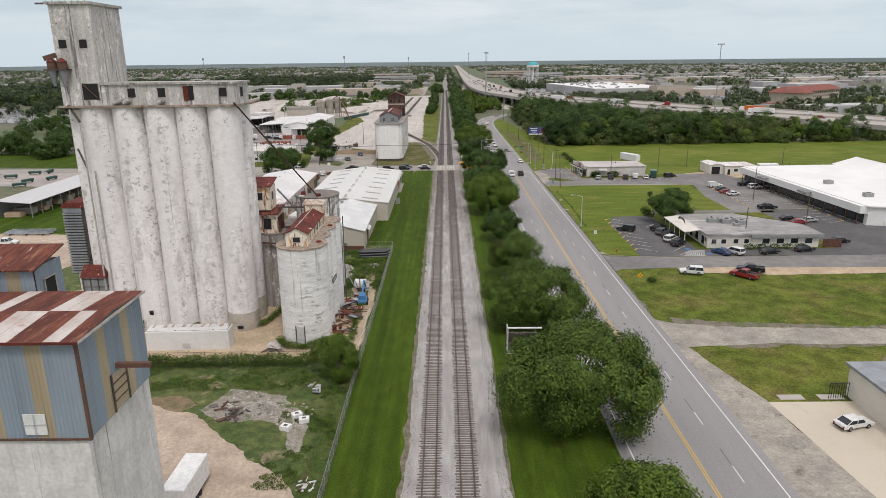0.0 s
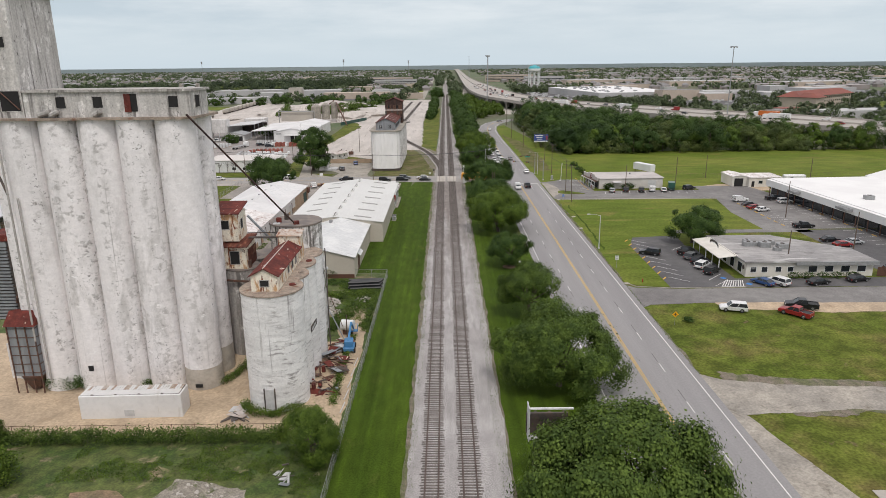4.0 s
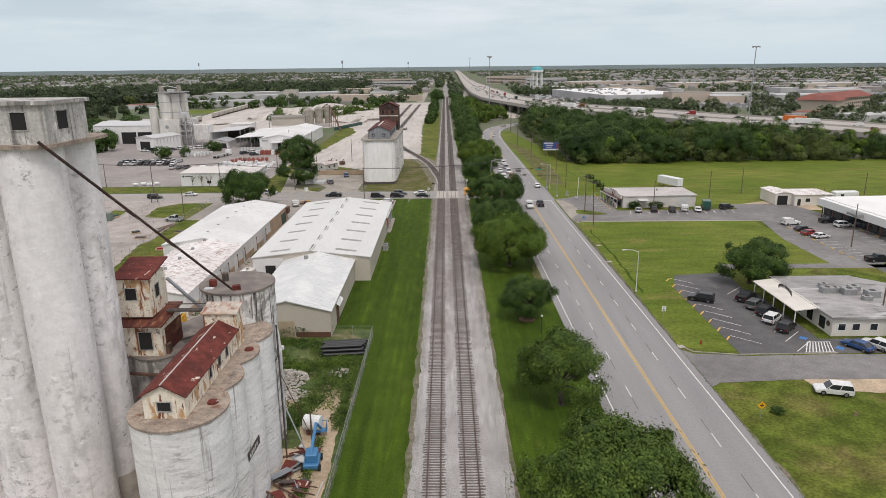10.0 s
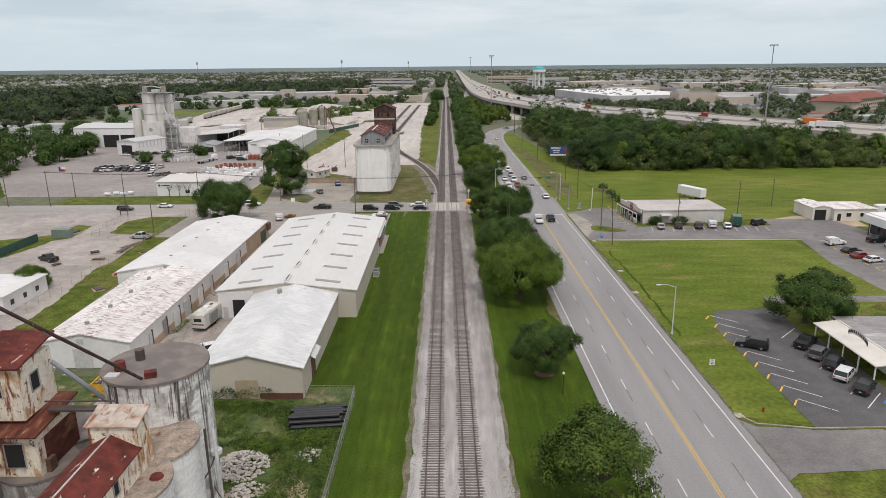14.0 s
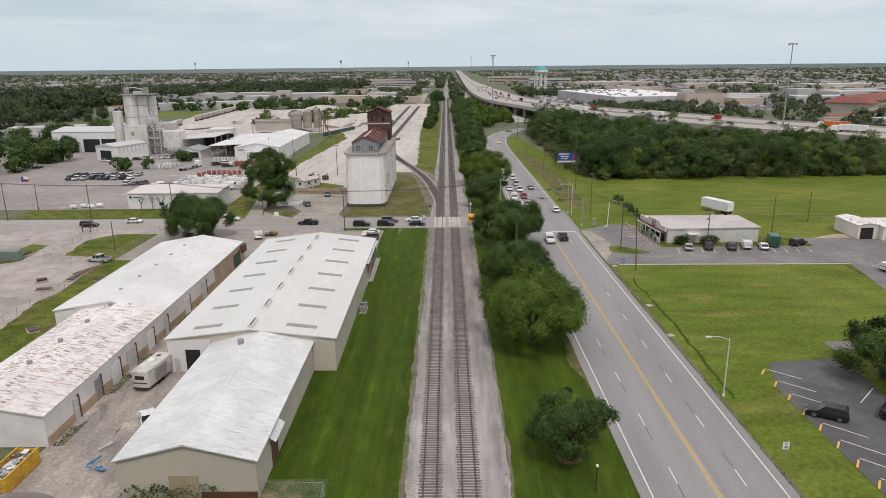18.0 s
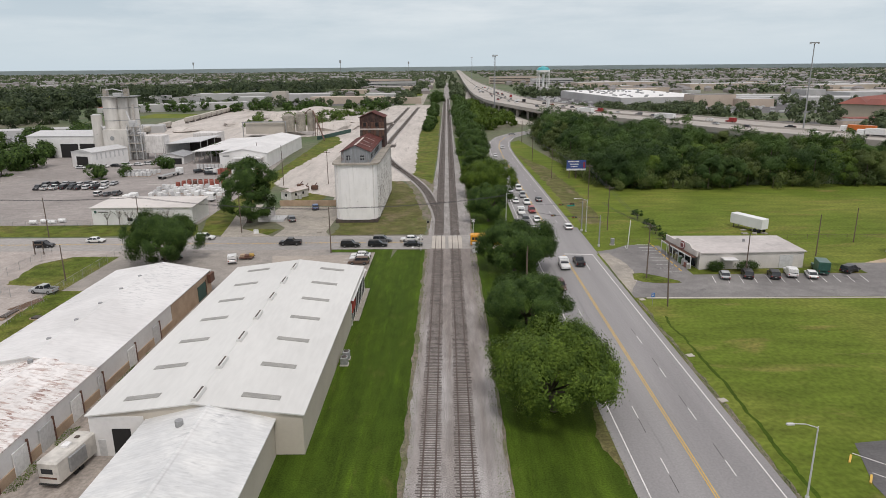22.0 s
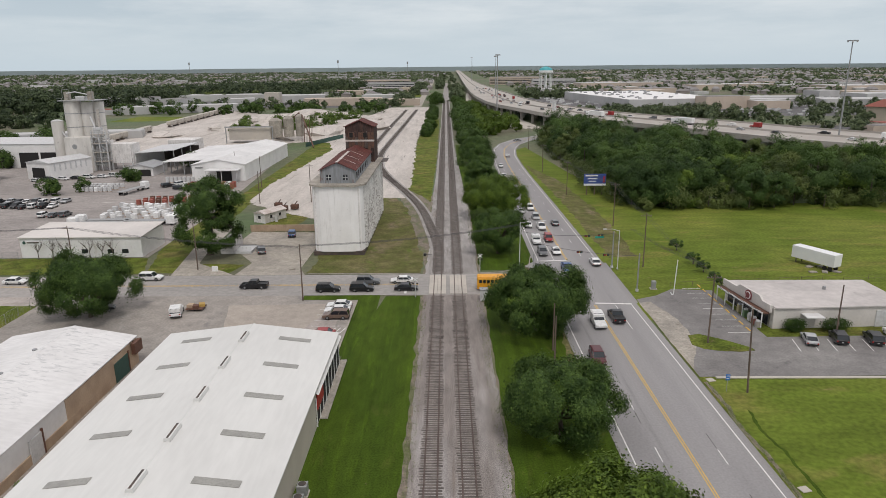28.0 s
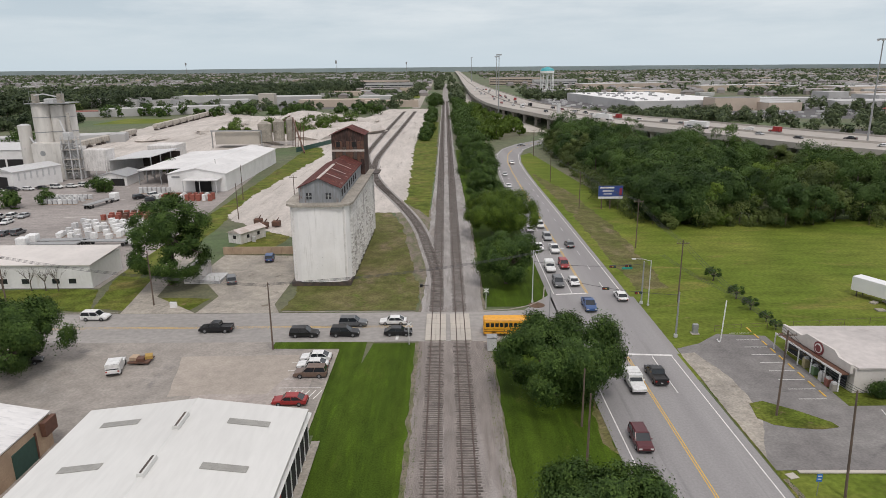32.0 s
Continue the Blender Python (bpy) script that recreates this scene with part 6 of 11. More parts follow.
for i in range(7):
    y = 225.8 + i * 8.62
    for x0, x1 in ((-38.9, -34.6), (-24.6, -20.0)):
        part("skylight", Geo().add([(x0, y, roof_z(x0) + 0.01), (x1, y, roof_z(x1) + 0.01), (x1, y + 1.1, roof_z(x1) + 0.01), (x0, y + 1.1, roof_z(x0) + 0.01), (x0, y, roof_z(x0) + 0.05), (x1, y, roof_z(x1) + 0.05), (x1, y + 1.1, roof_z(x1) + 0.05), (x0, y + 1.1, roof_z(x0) + 0.05)],
                                   [(4, 5, 6, 7), (0, 1, 5, 4), (1, 2, 6, 5), (2, 3, 7, 6), (3, 0, 4, 7)]), M_SKYLIGHT, wh)
    v = part("ridge_vent", Geo().along_y([(wrx - 0.4, WR + 0.15), (wrx + 0.4, WR + 0.15), (wrx + 0.3, WR + 0.55), (wrx - 0.3, WR + 0.55)], y - 2.2, y + 1.0), M_WHROOF, wh)
    part("vent_slot", Geo().box(wrx - 0.12, wrx + 0.12, y - 2.1, y + 0.9, WR + 0.55, WR + 0.565), M_DARKSTEEL, v)
# shopfront along the north end of the track side
part("shop_glazing", Geo().box(WX1, WX1 + 0.05, 264, 282.4, 0.3, 3.8), M_DARK, wh, "dark glazed shopfront")
for i in range(9):
    part("shop_post", Geo().box(WX1 + 0.02, WX1 + 0.14, 264 + i * 2.25, 264.15 + i * 2.25, 0, 4.0), M_WHITEPAINT, wh)
part("shop_walk", Geo().box(WX1, WX1 + 1.0, 266, 284, 0, 0.12), M_CONC_OLD, wh)
part("shop_canopy", Geo().add([(WX1, 264, 4.7), (WX1 + 0.5, 264, 4.55), (WX1 + 0.5, 283, 4.55), (WX1, 283, 4.7)], [(0, 1, 2, 3)]), M_WHROOF, wh)
part("red_sign", Geo().box(WX1 + 0.05, WX1 + 0.2, 264.5, 268.5, 2.2, 4.4), plain("sign_red", (0.42, 0.03, 0.03), 0.5), wh, "red sign panel")
for y in (248.0, 250.2):
    ac = thing("air_conditioner", "grey air-conditioning unit beside the warehouse", "air conditioner", (WX1 + 1, y, 0), group="air conditioners")
    part("casing", Geo().cbox(WX1 + 0.5, WX1 + 1.6, y - 0.55, y + 0.55, 0.1, 1.3, 0.06), M_GREY, ac)
    part("fan", Geo().cyl(WX1 + 1.05, y, 1.3, 1.34, 0.42, 14), M_DARKSTEEL, ac)
    part("pad", Geo().box(WX1 + 0.4, WX1 + 1.7, y - 0.65, y + 0.65, -0.03, 0.1), M_CONC, ac)

an = thing("warehouse_annex", "beige metal shed with a dull galvanised gable roof", "warehouse", (-27.3, 208, 0))
gable(an, -35.0, -20.2, 192.6, 223.2, 4.7, 6.55, M_BEIGEWALL, M_WHROOF2, 0.3, M_BEIGEWALL_X)
part("roller_door", Geo().box(-29.6, -26.5, 192.48, 192.58, 0, 2.9), M_TANCLAD, an, "brown roller door")
part("rail_door", Geo().box(-20.2, -20.1, 198.5, 201.0, 0, 3.2), M_BROWN, an, "brown side door")
part("side_canopy", Geo().add([(-20.2, 197.8, 4.2), (-19.4, 197.8, 3.6), (-19.4, 202.2, 3.6), (-20.2, 202.2, 4.2)], [(0, 1, 2, 3)]), M_WHROOF2, an)
part("brick_base", Geo().box(-26.2, -20.3, 192.44, 192.58, 0, 0.9), M_BROWN, an, "dark brick base strip")
part("roof_fan", Geo().cyl(-29.6, 219.5, 6.2, 6.9, 0.45, 12), M_GREY, an)

lw = thing("long_warehouse", "long low white warehouse with a rust-stained roof and brick plinth", "warehouse", (-56, 242, 0))
gable(lw, -63.2, -48.75, 202.8, 238.6, 4.2, 5.6, M_WHITEWALL, M_RUSTROOF, 0.25, ridge_x=-56.2)
gable(lw, -67.8, -48.75, 238.6, 284.0, 4.25, 5.9, M_WHITEWALL, M_WHITEROOF, 0.25, ridge_x=-58.0)
part("plinth", Geo().box(-48.75, -48.60, 203, 284, 0, 1.25), M_TANBRICK, lw, "tan brick plinth")
part("brick_bay", Geo().box(-48.75, -48.62, 264, 284.02, 1.25, 4.0), M_TANBRICK, lw, "tan brick wall")
part("brick_end", Geo().box(-67.8, -48.65, 284.0, 284.1, 0, 4.1), M_TANBRICK, lw, "tan brick end wall")
for i, (y, w, m) in enumerate(((209, 1.0, M_LIGHTGREY), (214.5, 1.4, M_GREY), (219, 2.6, M_WHITEPAINT), (224.0, 2.8, M_LIGHTGREY), (231, 2.4, M_WHITEPAINT), (238, 1.2, M_LIGHTGREY), (247, 2.4, M_WHITEPAINT), (256, 2.4, M_LIGHTGREY), (276.5, 4.2, M_GREEN))):
    dd = part("side_door", Geo().box(-48.65, -48.53, y, y + w, 0.0, 3.0), m, lw)
    part("door_jamb", Geo().box(-48.65, -48.45, y + w, y + w + 0.22, 0, 3.3), M_BROWN, dd)
part("gable_door", Geo().box(-57.6, -54.8, 202.66, 202.78, 0, 3.2), M_LIGHTGREY, lw)
part("gable_vent", Geo().box(-56.8, -55.8, 202.66, 202.78, 4.0, 4.9), M_LIGHTGREY, lw)
for i in range(10):
    y = 207 + i * 7.6
    part("roof_ventilator", Geo().cyl(-59.0 if y > 238 else -57.2, y, 5.2, 6.05, 0.36, 12), M_GREY, lw)
part("awning_sign", Geo().box(-48.45, -47.85, 281.8, 284.2, 2.2, 4.0), M_BROWN, lw)

# ---- white elevator by the siding ----
ev = thing("white_elevator", "white-painted ribbed elevator block with a rusty sheet house on top", "grain elevator", (-26, 367, 0))
EX0, EX1, EY0, EY1, EZ = -32.4, -20.2, 344.4, 392.0, 17.0
part("block", Geo().box(EX0 + 0.7, EX1 - 0.7, EY0 + 0.2, EY1, 0, EZ), M_ROUGHWHITE, ev)
part("front_wall", Geo().loft([[(EX0 + 2.0, EY0 - 0.3, z), ((EX0 + EX1) / 2, EY0 - 0.55, z), (EX1 - 2.0, EY0 - 0.3, z), (EX1 - 0.5, EY0 + 0.5, z), (EX1, EY0 + 2.0, z), (EX1, EY0 + 3, z), (EX0, EY0 + 3, z), (EX0, EY0 + 2.0, z), (EX0 + 0.5, EY0 + 0.5, z)] for z in (0.9, EZ)]), M_CLEANWHITE, ev, "smooth white painted end wall")
for i in range(11):
    cy = EY0 + 4.6 + i * 4.25
    for sx, cx in ((-1, EX0 + 1.5), (1, EX1 - 1.5)):
        part("rib", Geo().cyl(cx, cy, 0.9, EZ, 2.05, 18), M_PEEL, ev)
part("plinth", Geo().box(EX0 - 0.1, EX1 + 0.1, EY0 - 0.3, EY1, 0, 0.95), M_DARKSTEEL, ev, "dark stone plinth")
part("roof_slab", Geo().loft([[(EX0 + 1.5, EY0 - 1.0, z), (EX1 - 1.5, EY0 - 1.0, z), (EX1 + 0.5, EY0 + 0.8, z), (EX1 + 0.9, EY0 + 3, z), (EX1 + 0.9, EY1, z), (EX0 - 0.9, EY1, z), (EX0 - 0.9, EY0 + 3, z), (EX0 - 0.5, EY0 + 0.8, z)] for z in (EZ, EZ + 0.45)]), M_CONC_OLD, ev)
part("house_wall", Geo().along_y([(-30.3, EZ + 0.45), (-21.9, EZ + 0.45), (-21.9, 20.6), (-26.1, 22.4), (-30.3, 20.6)], 346, 382), M_GREYRUST, ev, "grey sheet wall")
for a, b, za, zb in ((-30.7, -26.1, 20.45, 22.45), (-26.1, -21.5, 22.45, 20.45)):
    for i in range(9):
        y = 345.6 + i * 4.05
        part("roof_sheet", Geo().add([(a, y, za), (b, y, zb), (b, y + 4.0, zb), (a, y + 4.0, za), (a, y, za + 0.1), (b, y, zb + 0.1), (b, y + 4.0, zb + 0.1), (a, y + 4.0, za + 0.1)],
                                     [(0, 3, 2, 1), (4, 5, 6, 7), (0, 1, 5, 4), (1, 2, 6, 5), (2, 3, 7, 6), (3, 0, 4, 7)]), M_ELEVROOF, ev)
part("ridge_strip", Geo().box(-26.4, -25.8, 345.6, 366, 22.52, 22.62), M_ROOFSTRIPE, ev)
for y in (353, 360, 368):
    part("pale_strip", Geo().add([(-26.0, y, 22.57), (-22.6, y + 0.2, 21.1), (-22.6, y + 0.6, 21.1), (-26.0, y + 0.4, 22.57)], [(0, 1, 2, 3)]), M_ROOFSTRIPE, ev)
for x in (-28.2, -24.2):
    w = part("window", Geo().box(x - 0.55, x + 0.55, 345.9, 346.0, 18.2, 19.5), M_GLASS, ev)
    part("mullion", Geo().box(x - 0.05, x + 0.05, 345.84, 345.9, 18.2, 19.5).box(x - 0.55, x + 0.55, 345.84, 345.9, 18.8, 18.9), M_LIGHTGREY, w)
for i in range(7):
    part("side_window", Geo().box(-21.9, -21.82, 349 + i * 3.6, 350.2 + i * 3.6, 18.2, 19.6), M_DARK, ev)
part("cupola_wall", Geo().along_y([(-29.2, EZ + 0.4), (-20.9, EZ + 0.4), (-20.9, 27.6), (-25.0, 29.3), (-29.2, 27.6)], 382.4, 391.5), M_DARKRUST, ev, "dark rusted sheet tower")
for i in range(9):
    part("cupola_panel", Geo().box(-29.2 + i * 0.93, -28.42 + i * 0.93, 382.28, 382.4, 17.5 if i % 2 else 21.5, 26.0 if i % 3 else 24.6), M_RUSTSTEEL if i % 3 else M_DARKSTEEL, ev)
part("cupola_band", Geo().box(-29.25, -20.85, 382.2, 382.42, 23.4, 23.9), M_ROOFSTRIPE, ev)
for a, b, za, zb in ((-29.6, -25.0, 27.5, 29.4), (-25.0, -20.5, 29.4, 27.5)):
    part("cupola_roof", Geo().add([(a, 382.0, za), (b, 382.0, zb), (b, 391.9, zb), (a, 391.9, za), (a, 382.0, za + 0.12), (b, 382.0, zb + 0.12), (b, 391.9, zb + 0.12), (a, 391.9, za + 0.12)],
                                  [(0, 3, 2, 1), (4, 5, 6, 7), (0, 1, 5, 4), (1, 2, 6, 5), (2, 3, 7, 6), (3, 0, 4, 7)]), M_ELEVROOF, ev)
for x in (-27.5, -23.5):
    part("cupola_window", Geo().box(x - 0.5, x + 0.5, 382.15, 382.25, 24.6, 25.9), M_DARK, ev)
part("catwalk", Geo().box(-20.0, -17.6, 385, 392, EZ + 0.1, EZ + 0.3), M_DARKSTEEL, ev)
part("catwalk_rail", Geo().box(-17.7, -17.6, 385, 392, EZ + 1.1, EZ + 1.2), M_DARKSTEEL, ev)
part("side_chute", Geo().box(-32.4, -31.9, 352, 353.5, 6, 14), M_GALV, ev)

# ---- buildings east of the road ----
M_OFFWALL = mat("cream_wall", (0.66, 0.63, 0.57), (0.60, 0.57, 0.51), scale=0.3, fine=3, amount=0.15)
of = thing("office", "low cream office with stained flat roof and long white canopy", "office", (72, 200, 0))
part("wall", Geo().prism([(64.6, 191.0), (92, 191.0), (92, 200), (80, 212.5), (64.6, 212.5)], 0, 3.3), M_OFFWALL, of)
part("roof", Geo().prism([(64.0, 190.4), (80.0, 190.4), (80.0, 213), (64.0, 213)], 3.3, 3.62), M_OFFROOF, of)
part("wing_roof", Geo().prism([(80.0, 190.4), (92.6, 190.4), (92.6, 200.5), (80.0, 213)], 3.3, 3.5), M_OFFROOF, of)
part("wing_fascia", Geo().box(75, 92.7, 190.2, 190.4, 2.7, 3.5), M_GREY, of)
part("canopy", Geo().add([(60.2, 195, 3.0), (64.4, 195, 3.5), (64.4, 211.5, 3.5), (60.2, 211.5, 3.0), (60.2, 195, 3.15), (64.4, 195, 3.65), (64.4, 211.5, 3.65), (60.2, 211.5, 3.15)], [(0, 3, 2, 1), (4, 5, 6, 7), (0, 1, 5, 4), (1, 2, 6, 5), (2, 3, 7, 6), (3, 0, 4, 7)]), M_OFFWALL, of, "long cream entrance canopy")
for i in range(5):
    part("canopy_post", Geo().box(60.5, 60.65, 195.4 + i * 3.9, 195.55 + i * 3.9, 0, 3.0), M_WHITEPAINT, of)
sg = part("arched_sign", Geo().loft([[(62.0 - 0.02 * k, 200.0 + 5.0 * (1 - math.cos(t)) / 2, 3.6 + 0.9 * math.sin(t) + dz) for t in [math.pi * j / 12 for j in range(13)]] for k, dz in ((0, 0), (0, 0.9))], caps=False, closed=False), M_WHITEPAINT, of, "white arched name board")
for j in range(14):
    t = math.pi * (j + 1.2) / 16.4
    part("letter_bar", Geo().obox(61.93, 200.0 + 5.0 * (1 - math.cos(t)) / 2, 4.05 + 0.9 * math.sin(t), 0.05, 0.22, 0.45), M_DARKSTEEL, sg)
for x in (66.2, 68.6, 71.6, 74.2):
    window(of, x - 0.6, x + 0.6, 191.0, 1.1, 2.2, "-y", M_WHITEPAINT, M_GLASS)
for x in (79, 82.5, 86, 89.5):
    window(of, x - 0.9, x + 0.9, 191.0, 1.0, 2.3, "-y", M_WHITEPAINT, M_GLASS)
for y in (194, 198, 202, 206):
    window(of, y - 1.0, y + 1.0, 64.6, 0.4, 2.5, "-x", M_WHITEPAINT, M_GLASS)
part("round_plaque", Geo().cyl(0, 0, 0, 0.06, 0.5, 18).move(pose(64.55, 192.2, 1.9, 0, -90, 0)), M_DARKSTEEL, of)
for x, y, s in ((70, 203, 1.1), (71.6, 203.4, 0.9), (73.4, 202, 1.2), (75.5, 204, 1.0), (76.8, 200.6, 1.2), (74.8, 198.8, 0.8), (71, 206, 0.8)):
    u = thing("roof_unit", "grey rooftop air handler", "air handler", (x, y, 3.62), group="office roof units")
    part("casing", Geo().cbox(x - s, x + s, y - s * 0.7, y + s * 0.7, 3.62, 3.62 + s, 0.06), M_GREY, u)
    part("fan", Geo().cyl(x, y, 3.62 + s, 3.68 + s, s * 0.45, 12), M_DARKSTEEL, u)
fn = thing("board_fence", "dark brown board fence beside the office", "fence", (95, 191, 0))
for i in range(16):
    part("board", Geo().box(92.8 + i * 0.3, 93.05 + i * 0.3, 190.6, 190.7, 0, 2.1), M_BROWN, fn)


def bush(x, y, rx, ry, h, n, label, group="", size=0.16, material=None):
    p = NR.normal(size=(n, 3))
    p /= np.linalg.norm(p, axis=1)[:, None]
    p *= NR.uniform(0.6, 1.0, n)[:, None]
    p = p * np.array([rx, ry, h / 2]) * (1 + 0.15 * NR.normal(size=(n, 1))) + np.array([0, 0, h / 2])
    p[:, 2] = np.maximum(p[:, 2], 0.05)
    ob = new("bush")
    ob.location = (x, y, 0)
    BASE[ob.name] = Vector((x, y, 0))
    o = new("foliage", quads_mesh("foliage", leaf_quads(p, size), material or M_LEAF2))
    o.parent = ob
    st = Geo().rod((0, 0, -0.05), (0, 0, h * 0.5), 0.05, 5).mesh("stem")
    st.materials.append(M_BARK)
    o = new("stem", st)
    o.parent = ob
    return tagged(ob, label, "bush", group)


for x in (74.6, 77.5, 80.5, 83.5, 87):
    bush(x, 189.6, 1.5, 0.8, 1.5, 260, "clipped green shrub under the office windows", "office shrubs")

M_STOREROOF = mat("bright_white_roof", (0.76, 0.755, 0.74), (0.71, 0.70, 0.69), scale=0.1, fine=1, amount=0.06)
stn = thing("store", "long white flat-roofed store with a dark glazed front", "store", (128, 248, 0))
part("wall", Geo().prism([(117, 212.5), (150, 205), (150, 285), (113.5, 283)], 0, 5.2), M_WHITEWALL, stn)
part("roof", Geo().prism([(116.5, 212), (150, 204.6), (150, 285.5), (113.0, 283.5)], 5.2, 5.5), M_STOREROOF, stn)
part("front_canopy", Geo().prism([(115.0, 213), (117.0, 212.7), (113.5, 283), (111.5, 283)], 3.2, 5.3), M_STOREROOF, stn)
part("front_glazing", Geo().prism([(116.7, 214), (116.95, 214), (113.45, 282), (113.2, 282)], 0.2, 3.1), M_GLASS, stn)
for i in range(14):
    part("canopy_post", Geo().box(115.0 - i * 0.25, 115.2 - i * 0.25, 214 + i * 5.1, 214.25 + i * 5.1, 0, 3.2), M_BROWN, stn)
for y, n in ((262, 7), (236, 8)):
    for i in range(n):
        part("letter_bar", Geo().box(113.0 - (y - 213) * 0.048, 113.1 - (y - 213) * 0.048 + 1.9, y + i * 0.7, y + i * 0.7 + 0.45, 4.0, 4.7), M_GREY, stn)
for y in (225, 246):
    u = thing("roof_unit", "grey rooftop air handler", "air handler", (124, y, 5.5), group="store roof units")
    part("casing", Geo().cbox(123, 125.4, y - 1, y + 1, 5.5, 6.7, 0.06), M_GREY, u)
    part("fan", Geo().cyl(124.2, y, 6.7, 6.75, 0.6, 12), M_DARKSTEEL, u)
s2 = thing("gabled_hall", "white gabled hall behind the store", "hall", (160, 268, 0))
gable(s2, 150.5, 168, 255, 290, 5.0, 7.5, M_WHITEWALL, M_STOREROOF)

M_SHOPWALL = mat("white_block_wall", (0.60, 0.565, 0.53), (0.53, 0.50, 0.47), scale=0.3, fine=3, amount=0.2)
sh = thing("roadside_shop", "low white shop with a broad flat roof and stepped front", "shop", (66, 300, 0))
part("wall", Geo().prism([(56.4, 295.6), (80.0, 296.6), (80.0, 310), (54.4, 310.6)], 0, 3.7), M_SHOPWALL, sh)
part("roof", Geo().prism([(56.6, 295.3), (80.4, 296.3), (80.4, 310.4), (54.6, 310.8)], 3.7, 3.9), M_SHOPROOF, sh)
SKEW = Matrix(((1, -0.135, 0, 0.135 * 310.6), (0, 1, 0, 0), (0, 0, 1, 0), (0, 0, 0, 1)))
part("front_parapet", Geo().loft([[(53.6, 295.6, z0), (53.6, 310.6, z0), (53.6, 310.6, z1), (53.6, 306.0, z1 + 0.0), (53.6, 305.0, z1 + 0.7), (53.6, 299.0, z1 + 0.7), (53.6, 298.0, z1), (53.6, 295.6, z1)] for z0, z1 in ((3.0, 4.3),)] + [[(54.0, 295.6, 3.0), (54.0, 310.6, 3.0), (54.0, 310.6, 4.3), (54.0, 306.0, 4.3), (54.0, 305.0, 4.95), (54.0, 299.0, 4.95), (54.0, 298.0, 4.3), (54.0, 295.6, 4.3)]]).move(SKEW), M_SHOPWALL, sh)
part("front_canopy", Geo().box(52.5, 53.6, 295.6, 310.4, 2.75, 2.9).move(SKEW), M_BROWN, sh)
part("canopy_fascia", Geo().box(52.42, 52.5, 295.6, 310.4, 2.7, 2.98).move(SKEW), M_WHITEPAINT, sh)
part("front_glazing", Geo().box(53.9, 53.98, 296.4, 309, 0.4, 2.7).move(SKEW), M_GLASS, sh)
for i in range(6):
    part("canopy_post", Geo().box(52.6, 52.74, 296 + i * 2.9, 296.14 + i * 2.9, 0, 2.75).move(SKEW), M_WHITEPAINT, sh)
rd = part("roundel", Geo().cyl(0, 0, 0, 0.08, 1.0, 24).move(SKEW @ pose(53.56, 302, 3.95, 0, -90, 0)), plain("roundel_maroon", (0.22, 0.05, 0.055), 0.5), sh, "plain maroon and white roundel")
part("ring", Geo().cyl(0, 0, 0, 0.1, 0.72, 24).move(SKEW @ pose(53.53, 302, 3.95, 0, -90, 0)), M_WHITEPAINT, rd)
part("disc", Geo().cyl(0, 0, 0, 0.12, 0.55, 24).move(SKEW @ pose(53.5, 302, 3.95, 0, -90, 0)), plain("disc_maroon", (0.20, 0.05, 0.05), 0.5), rd)
part("side_awning", Geo().box(61.2, 64.2, 293.6, 296.0, 2.6, 2.78), M_WHITEROOF, sh)
part("roller_door", Geo().obox(76.0, 296.35, 1.5, 3.0, 0.15, 3.0, 2), M_LIGHTGREY, sh)
part("roof_vent", Geo().cyl(70, 305, 3.9, 4.5, 0.3, 10), M_GREY, sh)
for x, w in ((59.6, 1.9), (66.6, 2.6)):
    bush(x, 294.3, w, 1.0, 2.4, 3400, "dense clipped hedge against the shop wall", "shop hedges", 0.11)
for i, (y, c) in enumerate(((296.5, (0.3, 0.28, 0.25)), (297.9, (0.25, 0.1, 0.08)), (299.5, (0.5, 0.5, 0.48)), (301.5, (0.12, 0.2, 0.1)), (304, (0.4, 0.35, 0.2)))):
    st = thing("shop_stand", "small display stand before the shop", "stand", (54.4, y, 0), group="shop stands")
    part("shelf", Geo().cbox(53.9, 54.7, y - 0.4, y + 0.4, 0, 1.0 + 0.1 * i, 0.04), plain("stand_paint", c, 0.7), st)
    part("goods", Geo().cbox(54.0, 54.6, y - 0.3, y + 0.3, 1.0 + 0.1 * i, 1.3 + 0.1 * i, 0.05), M_LIGHTGREY, st)
shd = thing("metal_shed", "pale metal shed with an open dark bay", "shed", (115, 305, 0))
gable(shd, 106.5, 112, 298.5, 309, 3.6, 4.1, M_OFFWALL, M_RUSTROOF)
part("wall", Geo().box(112, 124, 297, 307, 0, 3.4), M_OFFWALL, shd)
part("roof", Geo().box(111.8, 124.3, 296.7, 307.3, 3.4, 3.6), M_RUSTROOF, shd)
part("bay", Geo().box(107.2, 110.4, 298.35, 298.5, 0, 3.0), M_DARK, shd)
window(shd, 115.5, 117, 297, 1.2, 2.3, "-y", M_WHITEPAINT, M_GLASS)
window(shd, 119.5, 121, 297, 1.2, 2.3, "-y", M_WHITEPAINT, M_GLASS)
part("door", Geo().box(113, 114, 296.9, 297, 0, 2.1), M_DARK, shd)
cam2 = thing("camper", "white camping trailer beside the shed", "camper", (132, 304, 0))
part("body", Geo().cbox(128, 136, 302.5, 305, 0.6, 3.3, 0.25), M_WHITEPAINT, cam2)
part("window", Geo().box(130, 131, 302.44, 302.5, 1.8, 2.5), M_GLASS, cam2)
for x in (131.6, 132.6):
    part("wheel", Geo().wheel(0, 0, 0, 0.35, 0.2).move(pose(x, 302.8, 0.35, 0, 0, 90)), M_TYRE, cam2)
